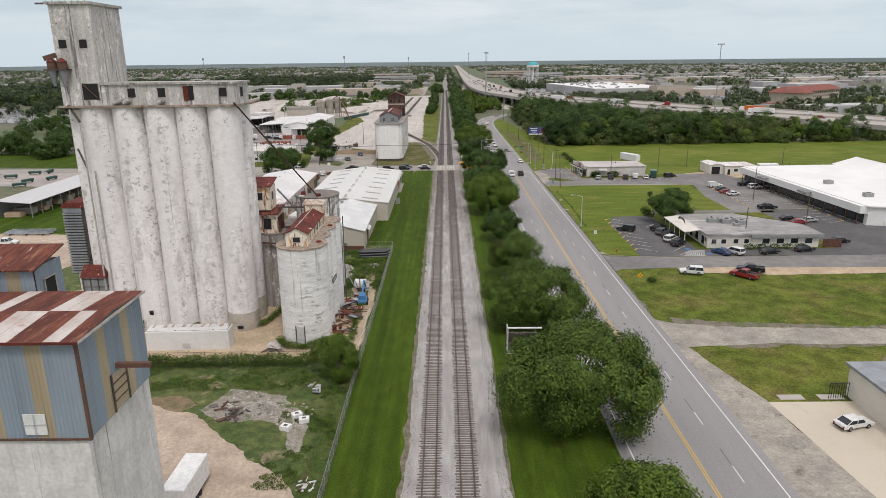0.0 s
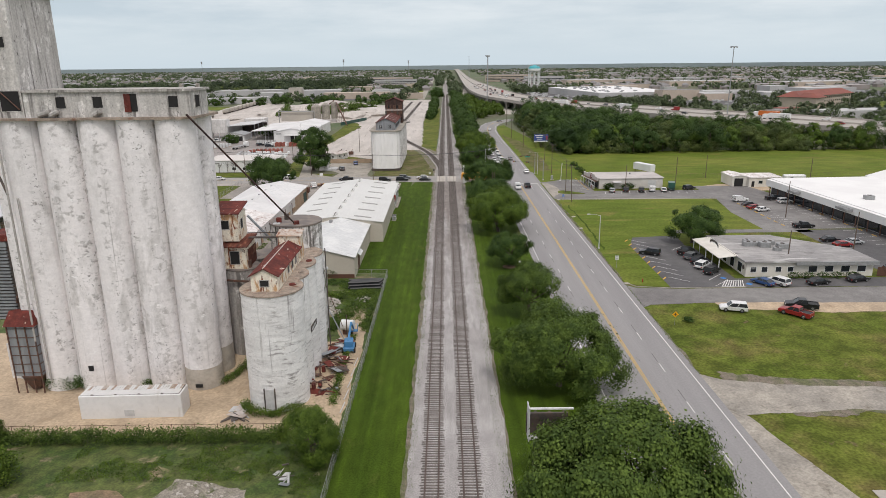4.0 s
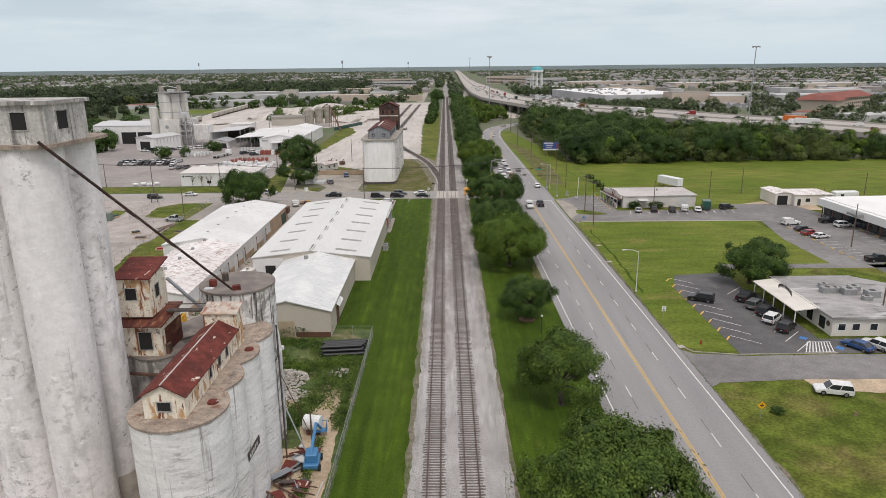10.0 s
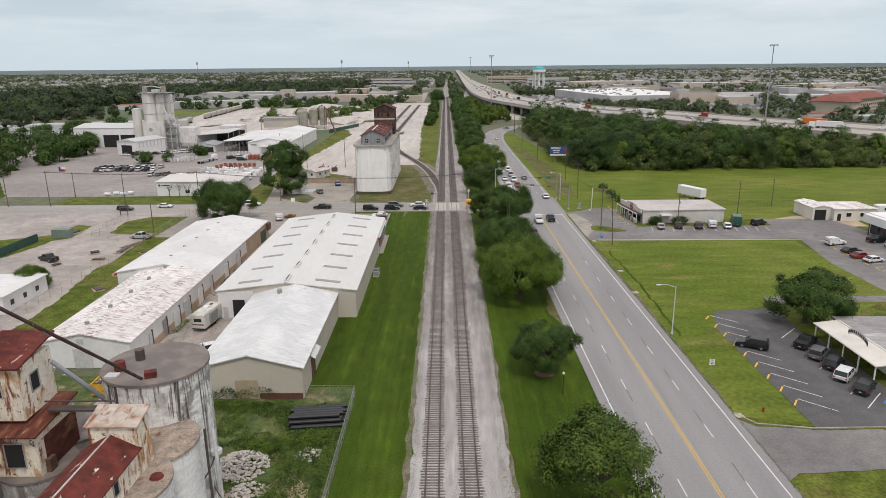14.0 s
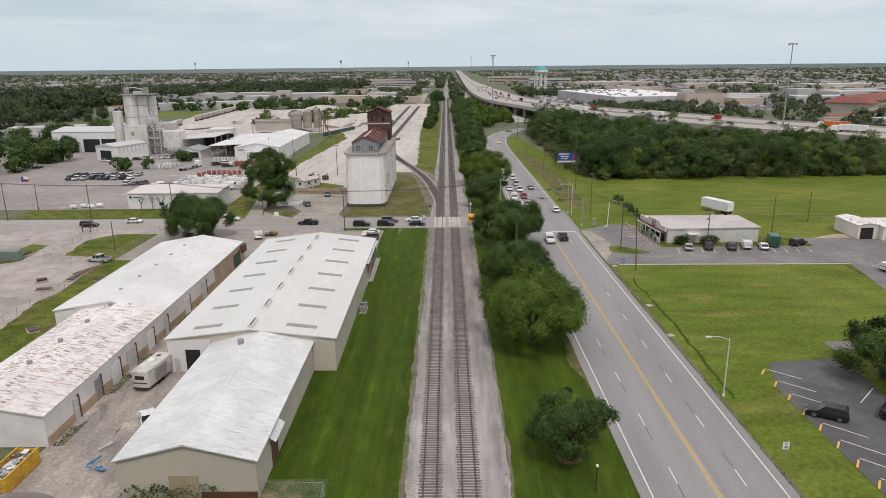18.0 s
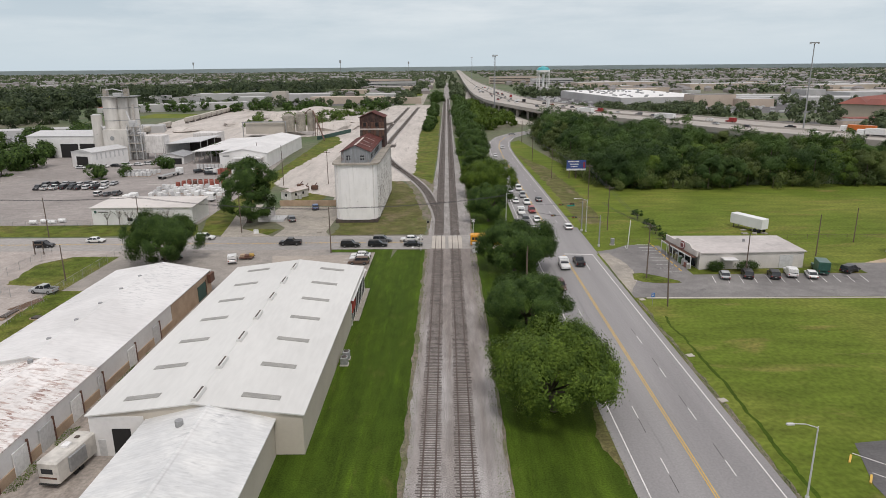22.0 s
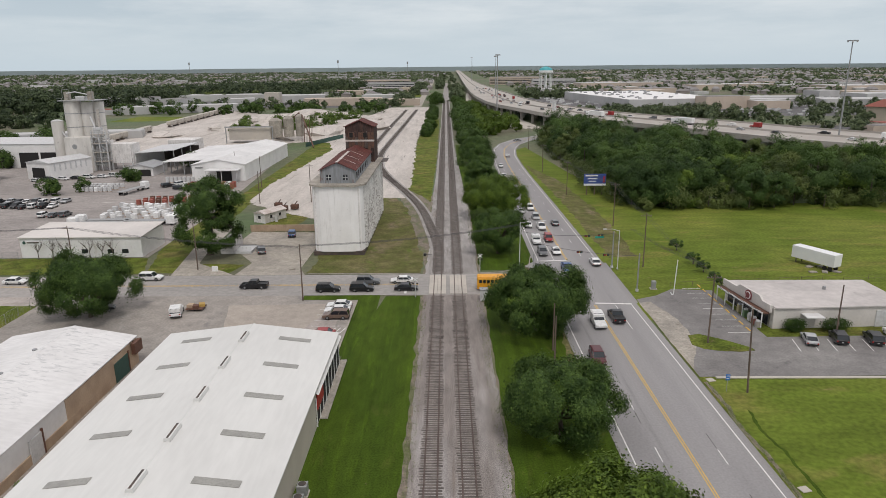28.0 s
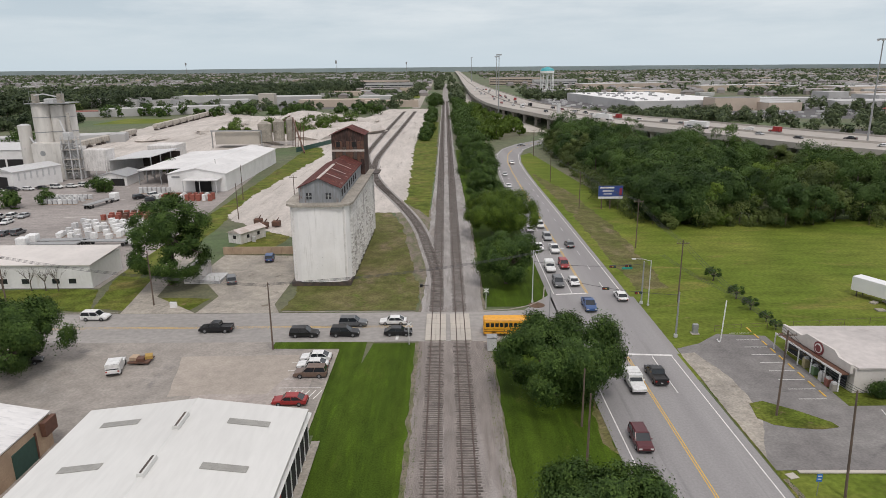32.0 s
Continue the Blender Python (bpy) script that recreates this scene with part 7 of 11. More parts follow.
tl = thing("semi_trailer", "white box semi-trailer parked on the meadow", "trailer", (84, 331, 0))
tm = pose(83.4, 332.2, 0, 0, 0, 26)
part("box", Geo().cbox(-1.3, 1.3, -5.2, 5.2, 1.15, 3.9, 0.06).move(tm), M_TRAILER, tl)
part("chassis", Geo().box(-0.5, 0.5, -5.0, 5.0, 0.9, 1.15).move(tm), M_DARKSTEEL, tl)
for x in (-1.0, 1.0):
    for y in (-4.2, -3.0):
        part("wheel", Geo().wheel(x, y, 0.5, 0.5, 0.3).move(tm), M_TYRE, tl)
    part("leg", Geo().box(x - 0.08, x + 0.08, 4.0, 4.16, 0, 1.1).move(tm), M_DARKSTEEL, tl)
for i in range(5):
    solo("concrete_slab", Geo().obox(80.5 + i * 1.3, 327.5 + (i % 2) * 4, 0.1, 1.6, 1.1, 0.22, i * 33), M_CONC_OLD, "broken concrete slab by the trailer", "slab", "slabs by the trailer")
# building with blue door at the forecourt
blu = thing("service_garage", "pale garage with blue roller doors on the forecourt", "garage", (66, 112, 0))
part("wall", Geo().prism([(55.6, 101), (90, 101), (90, 116.5), (55.6, 116.5)], 0, 4.4), M_OFFWALL, blu)
part("roof", Geo().prism([(55.2, 100.6), (90, 100.6), (90, 117), (55.2, 117)], 4.4, 4.8), M_GALV, blu)
for x in (56.8, 61.5, 66.2):
    part("roller_door", Geo().box(x, x + 3.6, 100.88, 101.0, 0, 3.4), plain("door_blue", (0.03, 0.10, 0.42), 0.5), blu, "blue roller door")
gt = thing("gate", "black steel gate by the garage", "gate", (54, 115, 0))
for i in range(9):
    part("bar", Geo().box(52.6 + i * 0.32, 52.66 + i * 0.32, 115.4, 115.46, 0, 2.4), M_BLACK, gt)
part("rail", Geo().box(52.6, 55.2, 115.38, 115.48, 2.3, 2.4), M_BLACK, gt)
for x in (46, 51.5):
    solo("slab", Geo().box(x, x + 3.4, 115.2, 116.6, -0.03, 0.03), M_CONC, "pale drain slab in the grass", "slab", "drain slabs")

# ---- bays and wheel stops of the car parks ----
bays = thing("parking_bay_lines", "white painted bay lines on the asphalt", "marking", (50, 205, 0), kind="structure")
for i in range(9):
    y = 191.0 + i * 3.93
    part("bay_line", Geo().ribbon([(47.9, y + 0.6), (51.6, y - 2.9)], 0.13, 0.02), M_WHITELINE, bays)
    ws = solo("wheel_stop", Geo().obox(47.0, y - 0.6, 0.06, 0.24, 1.8, 0.13, -35), M_YELLOWLINE, "yellow concrete wheel stop", "wheel stop", "office wheel stops")
for i in range(8):
    y = 189.2 + i * 3.93
    part("bay_line", Geo().ribbon([(55.9, y - 4.2), (60.2, y)], 0.13, 0.02), M_WHITELINE, bays)
for i in range(9):
    part("hatching", Geo().ribbon([(57.2 + i * 0.55, 184.8), (59.4 + i * 0.45, 188.6)], 0.16, 0.021), M_WHITELINE, bays)
part("hatch_edge", Geo().ribbon([(57.0, 184.7), (61.8, 184.7)], 0.16, 0.021), M_WHITELINE, bays)
part("hatch_edge", Geo().ribbon([(59.3, 188.7), (63.2, 188.7)], 0.16, 0.021), M_WHITELINE, bays)
for x, y in ((59.6, 190.3), (63.4, 186.2)):
    part("access_symbol", Geo().cyl(x, y, 0.01, 0.02, 0.8, 4), plain("symbol_blue", (0.05, 0.2, 0.5), 0.7), bays)
for i in range(9):
    part("bay_line", Geo().ribbon([(48.2, 294 + i * 2.9), (52.0, 294 + i * 2.9)], 0.13, 0.02), M_WHITELINE, bays)
    solo("wheel_stop", Geo().box(52.1, 52.3, 294.6 + i * 2.9, 296.3 + i * 2.9, 0, 0.12), M_YELLOWLINE, "yellow concrete wheel stop", "wheel stop", "shop wheel stops")
for i in range(12):
    part("bay_line", Geo().ribbon([(56.6 + i * 2.9, 286.2), (57.6 + i * 2.9, 291)], 0.13, 0.02), M_WHITELINE, bays)
for i in range(16):
    part("bay_line", Geo().ribbon([(108.5, 216 + i * 3.6), (113, 216.8 + i * 3.6)], 0.12, 0.02), M_WHITELINE, bays)
    part("bay_line", Geo().ribbon([(96, 236 + i * 2.6), (100.5, 236.6 + i * 2.6)], 0.12, 0.02), M_WHITELINE, bays)
for i in range(8):
    solo("wheel_stop", Geo().obox(95.5, 237.5 + i * 4.2, 0.06, 0.22, 1.9, 0.13, 0), M_YELLOWLINE, "yellow concrete wheel stop", "wheel stop", "store wheel stops")
    solo("wheel_stop", Geo().obox(113.6, 218.5 + i * 6.4, 0.06, 0.22, 1.9, 0.13, 3), M_YELLOWLINE, "yellow concrete wheel stop", "wheel stop", "store wheel stops")
for i in range(4):
    part("bay_line", Geo().ribbon([(-24.2, 298.2 + i * 2.8), (-18.2, 298.2 + i * 2.8)], 0.12, 0.02), M_WHITELINE, bays)
for i in range(6):
    part("hatching", Geo().ribbon([(-23.2 + i * 0.9, 294.9), (-22.4 + i * 0.9, 297.4)], 0.16, 0.021), M_WHITELINE, bays)

# ---- posts, lamps, signs ----
def street_lamp(x, y, h, reach, label, turn=0, material=None):
    ob = thing("street_lamp", label, "street lamp", (x, y, 0), group="street lamps")
    m = pose(x, y, 0, 0, 0, turn)
    mt = material or M_LIGHTGREY
    part("pole", Geo().rod((0, 0, -0.1), (0, 0, h), 0.11, 8, 0.07).move(m), mt, ob)
    part("arm", Geo().path([(0, 0, h - 0.2), (-reach * 0.5, 0, h + 0.25), (-reach, 0, h + 0.3)], 0.05, 6).move(m), mt, ob)
    part("head", Geo().cbox(-reach - 0.7, -reach + 0.1, -0.16, 0.16, h + 0.2, h + 0.38, 0.05).move(m), mt, ob)
    part("base", Geo().cyl(0, 0, -0.02, 0.3, 0.22, 8).move(m), mt, ob)
    return ob


street_lamp(38.2, 214.6, 8.6, 2.6, "grey roadside lamp post with a curved arm")
street_lamp(38.4, 331.0, 9.0, 3.0, "grey lamp post at the junction")
street_lamp(16.6, 333.2, 10.5, 5.0, "tall grey lamp post with a long arm at the junction", 180)


def sign(name, x, y, h, w, hh, board, label, shape="rect", turn=0, back=None):
    ob = thing(name, label, "sign", (x, y, 0))
    m = pose(x, y, 0, 0, 0, turn)
    part("post", Geo().box(-0.03, 0.03, -0.03, 0.03, -0.05, h + hh * 0.4).move(m), M_GREY, ob)
    if shape == "rect":
        b = Geo().box(-w / 2, w / 2, -0.06, -0.03, h, h + hh)
    else:
        b = Geo().loft([[(0, yy, h), (w / 2, yy, h + hh / 2), (0, yy, h + hh), (-w / 2, yy, h + hh / 2)] for yy in (-0.03, -0.06)])
    return ob, part("board", b.move(m), board, ob), m


def lettering(text, size, m, material, parent, name="lettering"):
    cu = bpy.data.curves.new(name, "FONT")
    cu.body, cu.size, cu.align_x, cu.align_y, cu.extrude = text, size, "CENTER", "CENTER", 0.004
    tmp = bpy.data.objects.new(name, cu)
    dg = bpy.context.evaluated_depsgraph_get()
    scene.collection.objects.link(tmp)
    dg.update()
    me = bpy.data.meshes.new_from_object(tmp.evaluated_get(dg))
    bpy.data.objects.remove(tmp)
    me.name = name
    me.materials.append(material)
    o = new(name, me)
    o.parent = parent
    b = BASE[parent.name]
    o.matrix_basis = Matrix.Translation(-b) @ m
    return o


ob, b, m = sign("speed_sign", 38.6, 198.5, 1.9, 0.75, 0.95, M_WHITEPAINT, "white speed limit sign reading 40 on a grey post")
lettering("SPEED\nLIMIT", 0.17, m @ pose(0, -0.075, 2.62, 90, 0, 0), M_BLACK, b)
lettering("40", 0.46, m @ pose(0, -0.075, 2.16, 90, 0, 0), M_BLACK, b)
ob, b, m = sign("warning_sign", 40.4, 164.2, 1.4, 1.15, 1.15, plain("warning_yellow", (0.80, 0.40, 0.01), 0.5), "yellow diamond crossroads warning sign", "diamond")
part("cross_mark", Geo().box(-0.05, 0.05, -0.075, -0.06, 1.7, 2.25).box(-0.26, 0.26, -0.074, -0.061, 1.93, 2.03).move(m), M_BLACK, b)
ob, b, m = sign("blue_sign", 39.3, 273.0, 1.7, 0.6, 0.9, plain("sign_blue", (0.03, 0.16, 0.5), 0.5), "small blue road sign on a post")
part("letter_bar", Geo().box(-0.22, 0.22, -0.075, -0.06, 2.3, 2.4).box(-0.2, 0.2, -0.074, -0.061, 1.95, 2.05).move(m), M_WHITEPAINT, b)

# garden lamp on the verge
gl = thing("garden_lamp", "small black lamp post with a white globe on the verge", "lamp", (16.0, 193.6, 0))
part("pole", Geo().rod((16, 193.6, -0.05), (16, 193.6, 2.9), 0.06, 7), M_BLACK, gl)
part("globe", Geo().lump(16, 193.6, 3.1, 0.17, 0.17, 0.2, 1, 10, 6, 0.0), M_WHITEPAINT, gl, smooth=True)
solo("mulch_ring", Geo().cyl(14.3, 200.0, -0.03, 0.02, 1.5, 24), M_MULCH, "ring of brown mulch round a young oak", "mulch")
solo("mulch_bed", Geo().cyl(17.2, 331.6, -0.03, 0.02, 1.6, 20), M_MULCH, "brown planting bed at the street corner", "mulch")

# hoarding behind the big oaks, seen from behind
hb = thing("hoarding", "roadside hoarding with a dark back and a white walkway rail", "billboard", (13.2, 117.0, 0))
part("panel", Geo().box(8.2, 12.6, 116.7, 117.0, 7.3, 9.6), M_DARKSTEEL, hb)
part("top_rail", Geo().box(8.3, 12.9, 115.4, 115.6, 10.75, 10.9), M_WHITEPAINT, hb)
part("side_frame", Geo().box(8.3, 8.42, 115.4, 117.1, 7.0, 10.8), M_LIGHTGREY, hb)
part("walkway", Geo().box(8.4, 12.8, 115.9, 116.7, 6.9, 7.05), M_LIGHTGREY, hb)
for x in (9.2, 10.7, 12.2):
    part("post", Geo().box(x - 0.12, x + 0.12, 117.0, 117.25, 0, 9.6), M_DARKSTEEL, hb)

# billboard before the woods
bb = thing("billboard", "blue and white billboard on posts before the woods", "billboard", (52, 419, 0))
part("face", Geo().box(48.3, 56.0, 418.8, 419.1, 3.6, 7.4), plain("billboard_blue", (0.05, 0.09, 0.30), 0.5), bb)
part("white_band", Geo().box(48.3, 56.0, 418.74, 418.8, 3.3, 4.0), M_WHITEPAINT, bb)
part("red_block", Geo().box(54.9, 55.7, 418.74, 418.8, 4.4, 6.6), plain("billboard_red", (0.35, 0.04, 0.08), 0.5), bb)
part("letter_bar", Geo().box(48.8, 53.2, 418.73, 418.8, 6.6, 7.1), M_WHITEPAINT, bb)
part("letter_bar", Geo().box(49.6, 53.0, 418.73, 418.8, 5.6, 6.0), M_WHITEPAINT, bb)
part("letter_bar", Geo().box(49.9, 52.6, 418.73, 418.8, 4.7, 5.0), M_WHITEPAINT, bb)
for x in (49.5, 52.2, 54.8):
    part("post", Geo().box(x - 0.15, x + 0.15, 419.1, 419.4, 0, 7), M_POLEWOOD, bb)

# ---- utility poles and wires ----
def utility_pole(x, y, h, label="weathered wooden utility pole", arms=1, turn=0, lean=0.0, r=0.15):
    ob = thing("utility_pole", label, "utility pole", (x, y, 0), group="utility poles")
    m = pose(x, y, 0, 0, lean, turn)
    part("pole", Geo().rod((0, 0, -0.2), (0, 0, h), r, 8, r * 0.65).move(m), M_POLEWOOD, ob)
    for k in range(arms):
        part("crossarm", Geo().box(-1.2, 1.2, -0.06, 0.06, h - 0.7 - k * 1.0, h - 0.58 - k * 1.0).move(m), M_POLEWOOD, ob)
        for s in (-1.1, -0.5, 0.5, 1.1):
            part("insulator", Geo().cyl(s, 0, h - 0.58 - k, h - 0.38 - k, 0.05, 6).move(m), M_GREY, ob)
    return ob


for x, y, h, a, ln in ((42.1, 272.6, 12.5, 0, -3), (43.0, 289.6, 12.0, 1, 0), (64.8, 291.0, 9.5, 0, 0), (47.4, 372, 12.5, 1, 0), (44.6, 332.5, 12.5, 1, 0), (42.6, 420, 12, 1, 0), (41.0, 470, 12, 1, 0), (46, 560, 12, 1, 0), (44.5, 548, 12, 1, 0), (76, 196, 9, 0, 0), (101, 247, 11, 0, 0), (96, 205, 11, 0, 0), (88, 306, 10, 0, 0), (104, 318, 9, 0, 0), (136, 300, 10, 0, 0),
                       (-28.5, 311.8, 11.5, 0, 0), (-133, 327, 12, 1, 0), (-147.3, 327.1, 11, 1, 0), (-133.2, 343, 9, 0, 0), (-84.3, 331, 11, 1, 0), (-83.0, 291, 8, 0, 0), (-57, 333, 11, 0, 0), (-109, 329.6, 11, 0, 0), (-46, 410, 13, 1, 0), (-63, 408, 11, 0, 0), (-71, 440, 12, 0, 0), (-75, 380, 10, 0, 0), (-90, 470, 10, 0, 0), (15.8, 278, 9.5, 0, 0), (17.1, 287.3, 8, 0, 0)):
    utility_pole(x, y, h, arms=a, lean=ln)


def wires(name, a, b, count=3, gap=0.5, sag=0.8, label="thin black overhead cables sagging between poles"):
    ob = thing(name, label, "cable", a, group="overhead cables")
    a, b = Vector(a), Vector(b)
    side = Vector((b.y - a.y, a.x - b.x, 0)).normalized() * gap
    for k in range(count):
        o = side * (k - (count - 1) / 2)
        pts = []
        for i in range(9):
            t = i / 8
            p = a.lerp(b, t) + o
            p.z -= sag * 4 * t * (1 - t)
            pts.append(p)
        part("wire", Geo().path(pts, 0.03, 4), M_CABLE, ob)


for a, b in (((43.0, 289.6, 11.6), (44.6, 332.5, 12.1)), ((44.6, 332.5, 12.1), (47.4, 372, 12.1)), ((47.4, 372, 12.1), (42.6, 420, 11.6)), ((42.6, 420, 11.6), (41, 470, 11.6)), ((41, 470, 11.6), (44.5, 548, 11.6)), ((43.0, 289.6, 11.6), (42.1, 272.6, 12.2)), ((-28.5, 311.8, 11), (-84.3, 331, 10.6)), ((-28.5, 311.8, 11.2), (16.6, 333, 10)), ((-84.3, 331, 10.6), (-133, 327, 11.6)), ((47.4, 352, 4.0), (54.5, 322, 3.6))):
    wires("overhead_cable", a, b)

# ---- traffic signals ----
def signal_pole(x, y, tx, ty, h, lights, label):
    ob = thing("traffic_signal", label, "traffic signal", (x, y, 0), group="traffic signals")
    part("pole", Geo().rod((x, y, -0.1), (x, y, h), 0.17, 9, 0.12), M_GREY, ob)
    part("base", Geo().cyl(x, y, -0.02, 0.5, 0.32, 9), M_LIGHTGREY, ob)
    a, b = Vector((x, y, h - 0.5)), Vector((tx, ty, h - 0.2))
    pts = [a.lerp(b, i / 8) - Vector((0, 0, 0.7 * 4 * (i / 8) * (1 - i / 8))) for i in range(9)]
    part("span_wire", Geo().path(pts, 0.035, 4), M_CABLE, ob)
    for k in lights:
        i = int(k * 8)
        p = pts[i].lerp(pts[i + 1], k * 8 - i)
        s = part("signal_head", Geo().cbox(p.x - 0.6, p.x + 0.6, p.y - 0.15, p.y + 0.15, p.z - 0.35, p.z + 0.12, 0.04), M_BLACK, ob)
        for j, mm in enumerate((M_LAMPRED, M_YELLOWLINE, M_GREEN)):
            part("lens", Geo().cyl(0, 0, 0, 0.03, 0.13, 10).move(pose(p.x - 0.38 + j * 0.38, p.y - 0.16, p.z - 0.12, 90, 0, 0)), mm, s)


signal_pole(38.6, 315.8, 18.8, 325.7, 8.0, (0.30, 0.55), "steel signal pole with a span wire over the junction")
signal_pole(37.4, 332, 16.6, 333.2, 8.5, (0.14, 0.28), "steel signal pole with lights across the junction")
part("street_plate", Geo().box(33.2, 35.2, 331.8, 331.9, 7.0, 7.4), plain("plate_green", (0.02, 0.26, 0.20), 0.5), thing("street_name_plate", "small green street name plate under the span wire", "sign", (34.2, 331.9, 7.0)))
pd = thing("walk_signal", "slim grey signal post at the street corner", "post", (18.8, 325.7, 0))
part("post", Geo().rod((18.8, 325.7, 0), (18.8, 325.7, 5.0), 0.1, 8), M_GREY, pd)
part("cap", Geo().cyl(18.8, 325.7, 5.0, 5.15, 0.13, 8), M_GREY, pd)
cb = thing("signal_cabinet", "grey signal control cabinet on a concrete pad", "cabinet", (42.3, 317.2, 0))
part("body", Geo().cbox(41.9, 42.8, 316.9, 317.6, 0.1, 1.7, 0.05), M_GREY, cb)
part("pad", Geo().box(41.7, 43.0, 316.7, 317.8, -0.03, 0.1), M_CONC, cb)
wp = thing("marker_post", "tall white pipe post with a hooked foot in the grass", "post", (45.3, 313.7, 0))
part("post", Geo().path([(45.3, 313.7, 0), (45.6, 313.7, 7.2)], 0.1, 7), M_WHITEPAINT, wp)
part("foot", Geo().path([(45.3, 313.7, 0.1), (44.9, 313.5, 0.05), (44.7, 313.7, 0.5)], 0.09, 6), M_WHITEPAINT, wp)
# crossing gear beside the tracks
for x, y in ((-6.3, 313.2), (7.4, 329.8)):
    cs = thing("crossing_signal", "slim railway crossing signal post", "signal", (x, y, 0), group="crossing signals")
    part("mast", Geo().rod((x, y, 0), (x, y, 4.2), 0.07, 7), M_LIGHTGREY, cs)
    part("crossbuck", Geo().obox(x, y - 0.1, 3.7, 1.2, 0.03, 0.16, 0).move(Matrix.Translation((x, 0, 3.7)) @ pose(0, 0, 0, 0, 38, 0) @ Matrix.Translation((-x, 0, -3.7))), M_WHITEPAINT, cs)
    part("crossbuck", Geo().obox(x, y - 0.14, 3.7, 1.2, 0.03, 0.16, 0).move(Matrix.Translation((x, 0, 3.7)) @ pose(0, 0, 0, 0, -38, 0) @ Matrix.Translation((-x, 0, -3.7))), M_WHITEPAINT, cs)
    for s in (-0.4, 0.4):
        part("lamp", Geo().cyl(0, 0, 0, 0.15, 0.17, 10).move(pose(x + s, y - 0.1, 2.9, 90, 0, 0)), M_BLACK, cs)
rc = thing("relay_case", "pale railway relay case beside the crossing", "cabinet", (7.2, 311.2, 0))
part("body", Geo().cbox(6.5, 8.0, 310.4, 311.9, 0.1, 2.3, 0.06), M_LIGHTGREY, rc)
part("roof", Geo().box(6.4, 8.1, 310.3, 312.0, 2.3, 2.4), M_GREY, rc)
sw = thing("switch_stand", "black switch stand beside the siding", "switch stand", (-4.6, 343, 0))
part("lever", Geo().rod((-5.4, 343, 0.3), (-3.6, 343, 0.35), 0.05, 5), M_BLACK, sw)
part("stand", Geo().cbox(-5.6, -5.0, 342.7, 343.3, 0, 0.6, 0.05), M_BLACK, sw)
# fire hydrant and drain covers
hy = thing("fire_hydrant", "small red fire hydrant in the grass", "hydrant", (41.6, 188.2, 0))
part("barrel", Geo().cyl(41.6, 188.2, -0.05, 0.6, 0.13, 9), M_LAMPRED, hy)
part("cap", Geo().cyl(41.6, 188.2, 0.6, 0.78, 0.15, 9, 0.04), M_LAMPRED, hy)
for x, y in ((37.9, 236), (38.4, 276.4), (38.0, 187.2), (38.6, 250.5)):
    solo("drain_cover", Geo().obox(x, y, 0.02, 1.1, 1.0, 0.08, 15), M_CONC, "pale concrete drain cover at the road edge", "drain cover", "drain covers")

# ---- vehicles ----
PAINT = {"black": (0.015, 0.015, 0.017), "white": (0.74, 0.74, 0.73), "grey": (0.13, 0.135, 0.14), "silver": (0.42, 0.43, 0.44), "red": (0.30, 0.025, 0.025), "maroon": (0.09, 0.02, 0.025), "blue": (0.035, 0.085, 0.22), "brown": (0.16, 0.11, 0.085), "green": (0.03, 0.10, 0.08), "tan": (0.38, 0.33, 0.26), "orange": (0.6, 0.16, 0.03)}
WORDS = {"sedan": "saloon car", "suv": "sport utility car", "pickup": "pickup truck", "van": "van", "truck": "box truck"}
PAINT_MAT = {}
GARAGE = {}


def paint_of(c):
    if c not in PAINT_MAT:
        PAINT_MAT[c] = plain("car_" + c, PAINT[c], 0.28, 0.1, amount=0.1)
    return PAINT_MAT[c]


SHAPES = {
    # half width, length, belt height, roof height, bonnet, windscreen, rear top, tail, wheel radius, wheelbase
    "sedan": (0.92, 4.8, 0.92, 1.45, 1.35, 0.55, -1.15, -1.95, 0.33, 2.8),
    "suv": (0.97, 4.9, 1.05, 1.78, 1.35, 0.75, -2.15, -2.4, 0.38, 2.85),
    "pickup": (1.0, 5.7, 1.12, 1.85, 1.45, 0.85, -0.75, -0.95, 0.40, 3.5),
    "van": (1.0, 5.3, 1.15, 2.05, 1.95, 1.15, -2.5, -2.62, 0.36, 3.3),
    "truck": (1.1, 6.6, 1.3, 2.2, 2.6, 2.1, 1.0, 0.9, 0.45, 4.0),
}


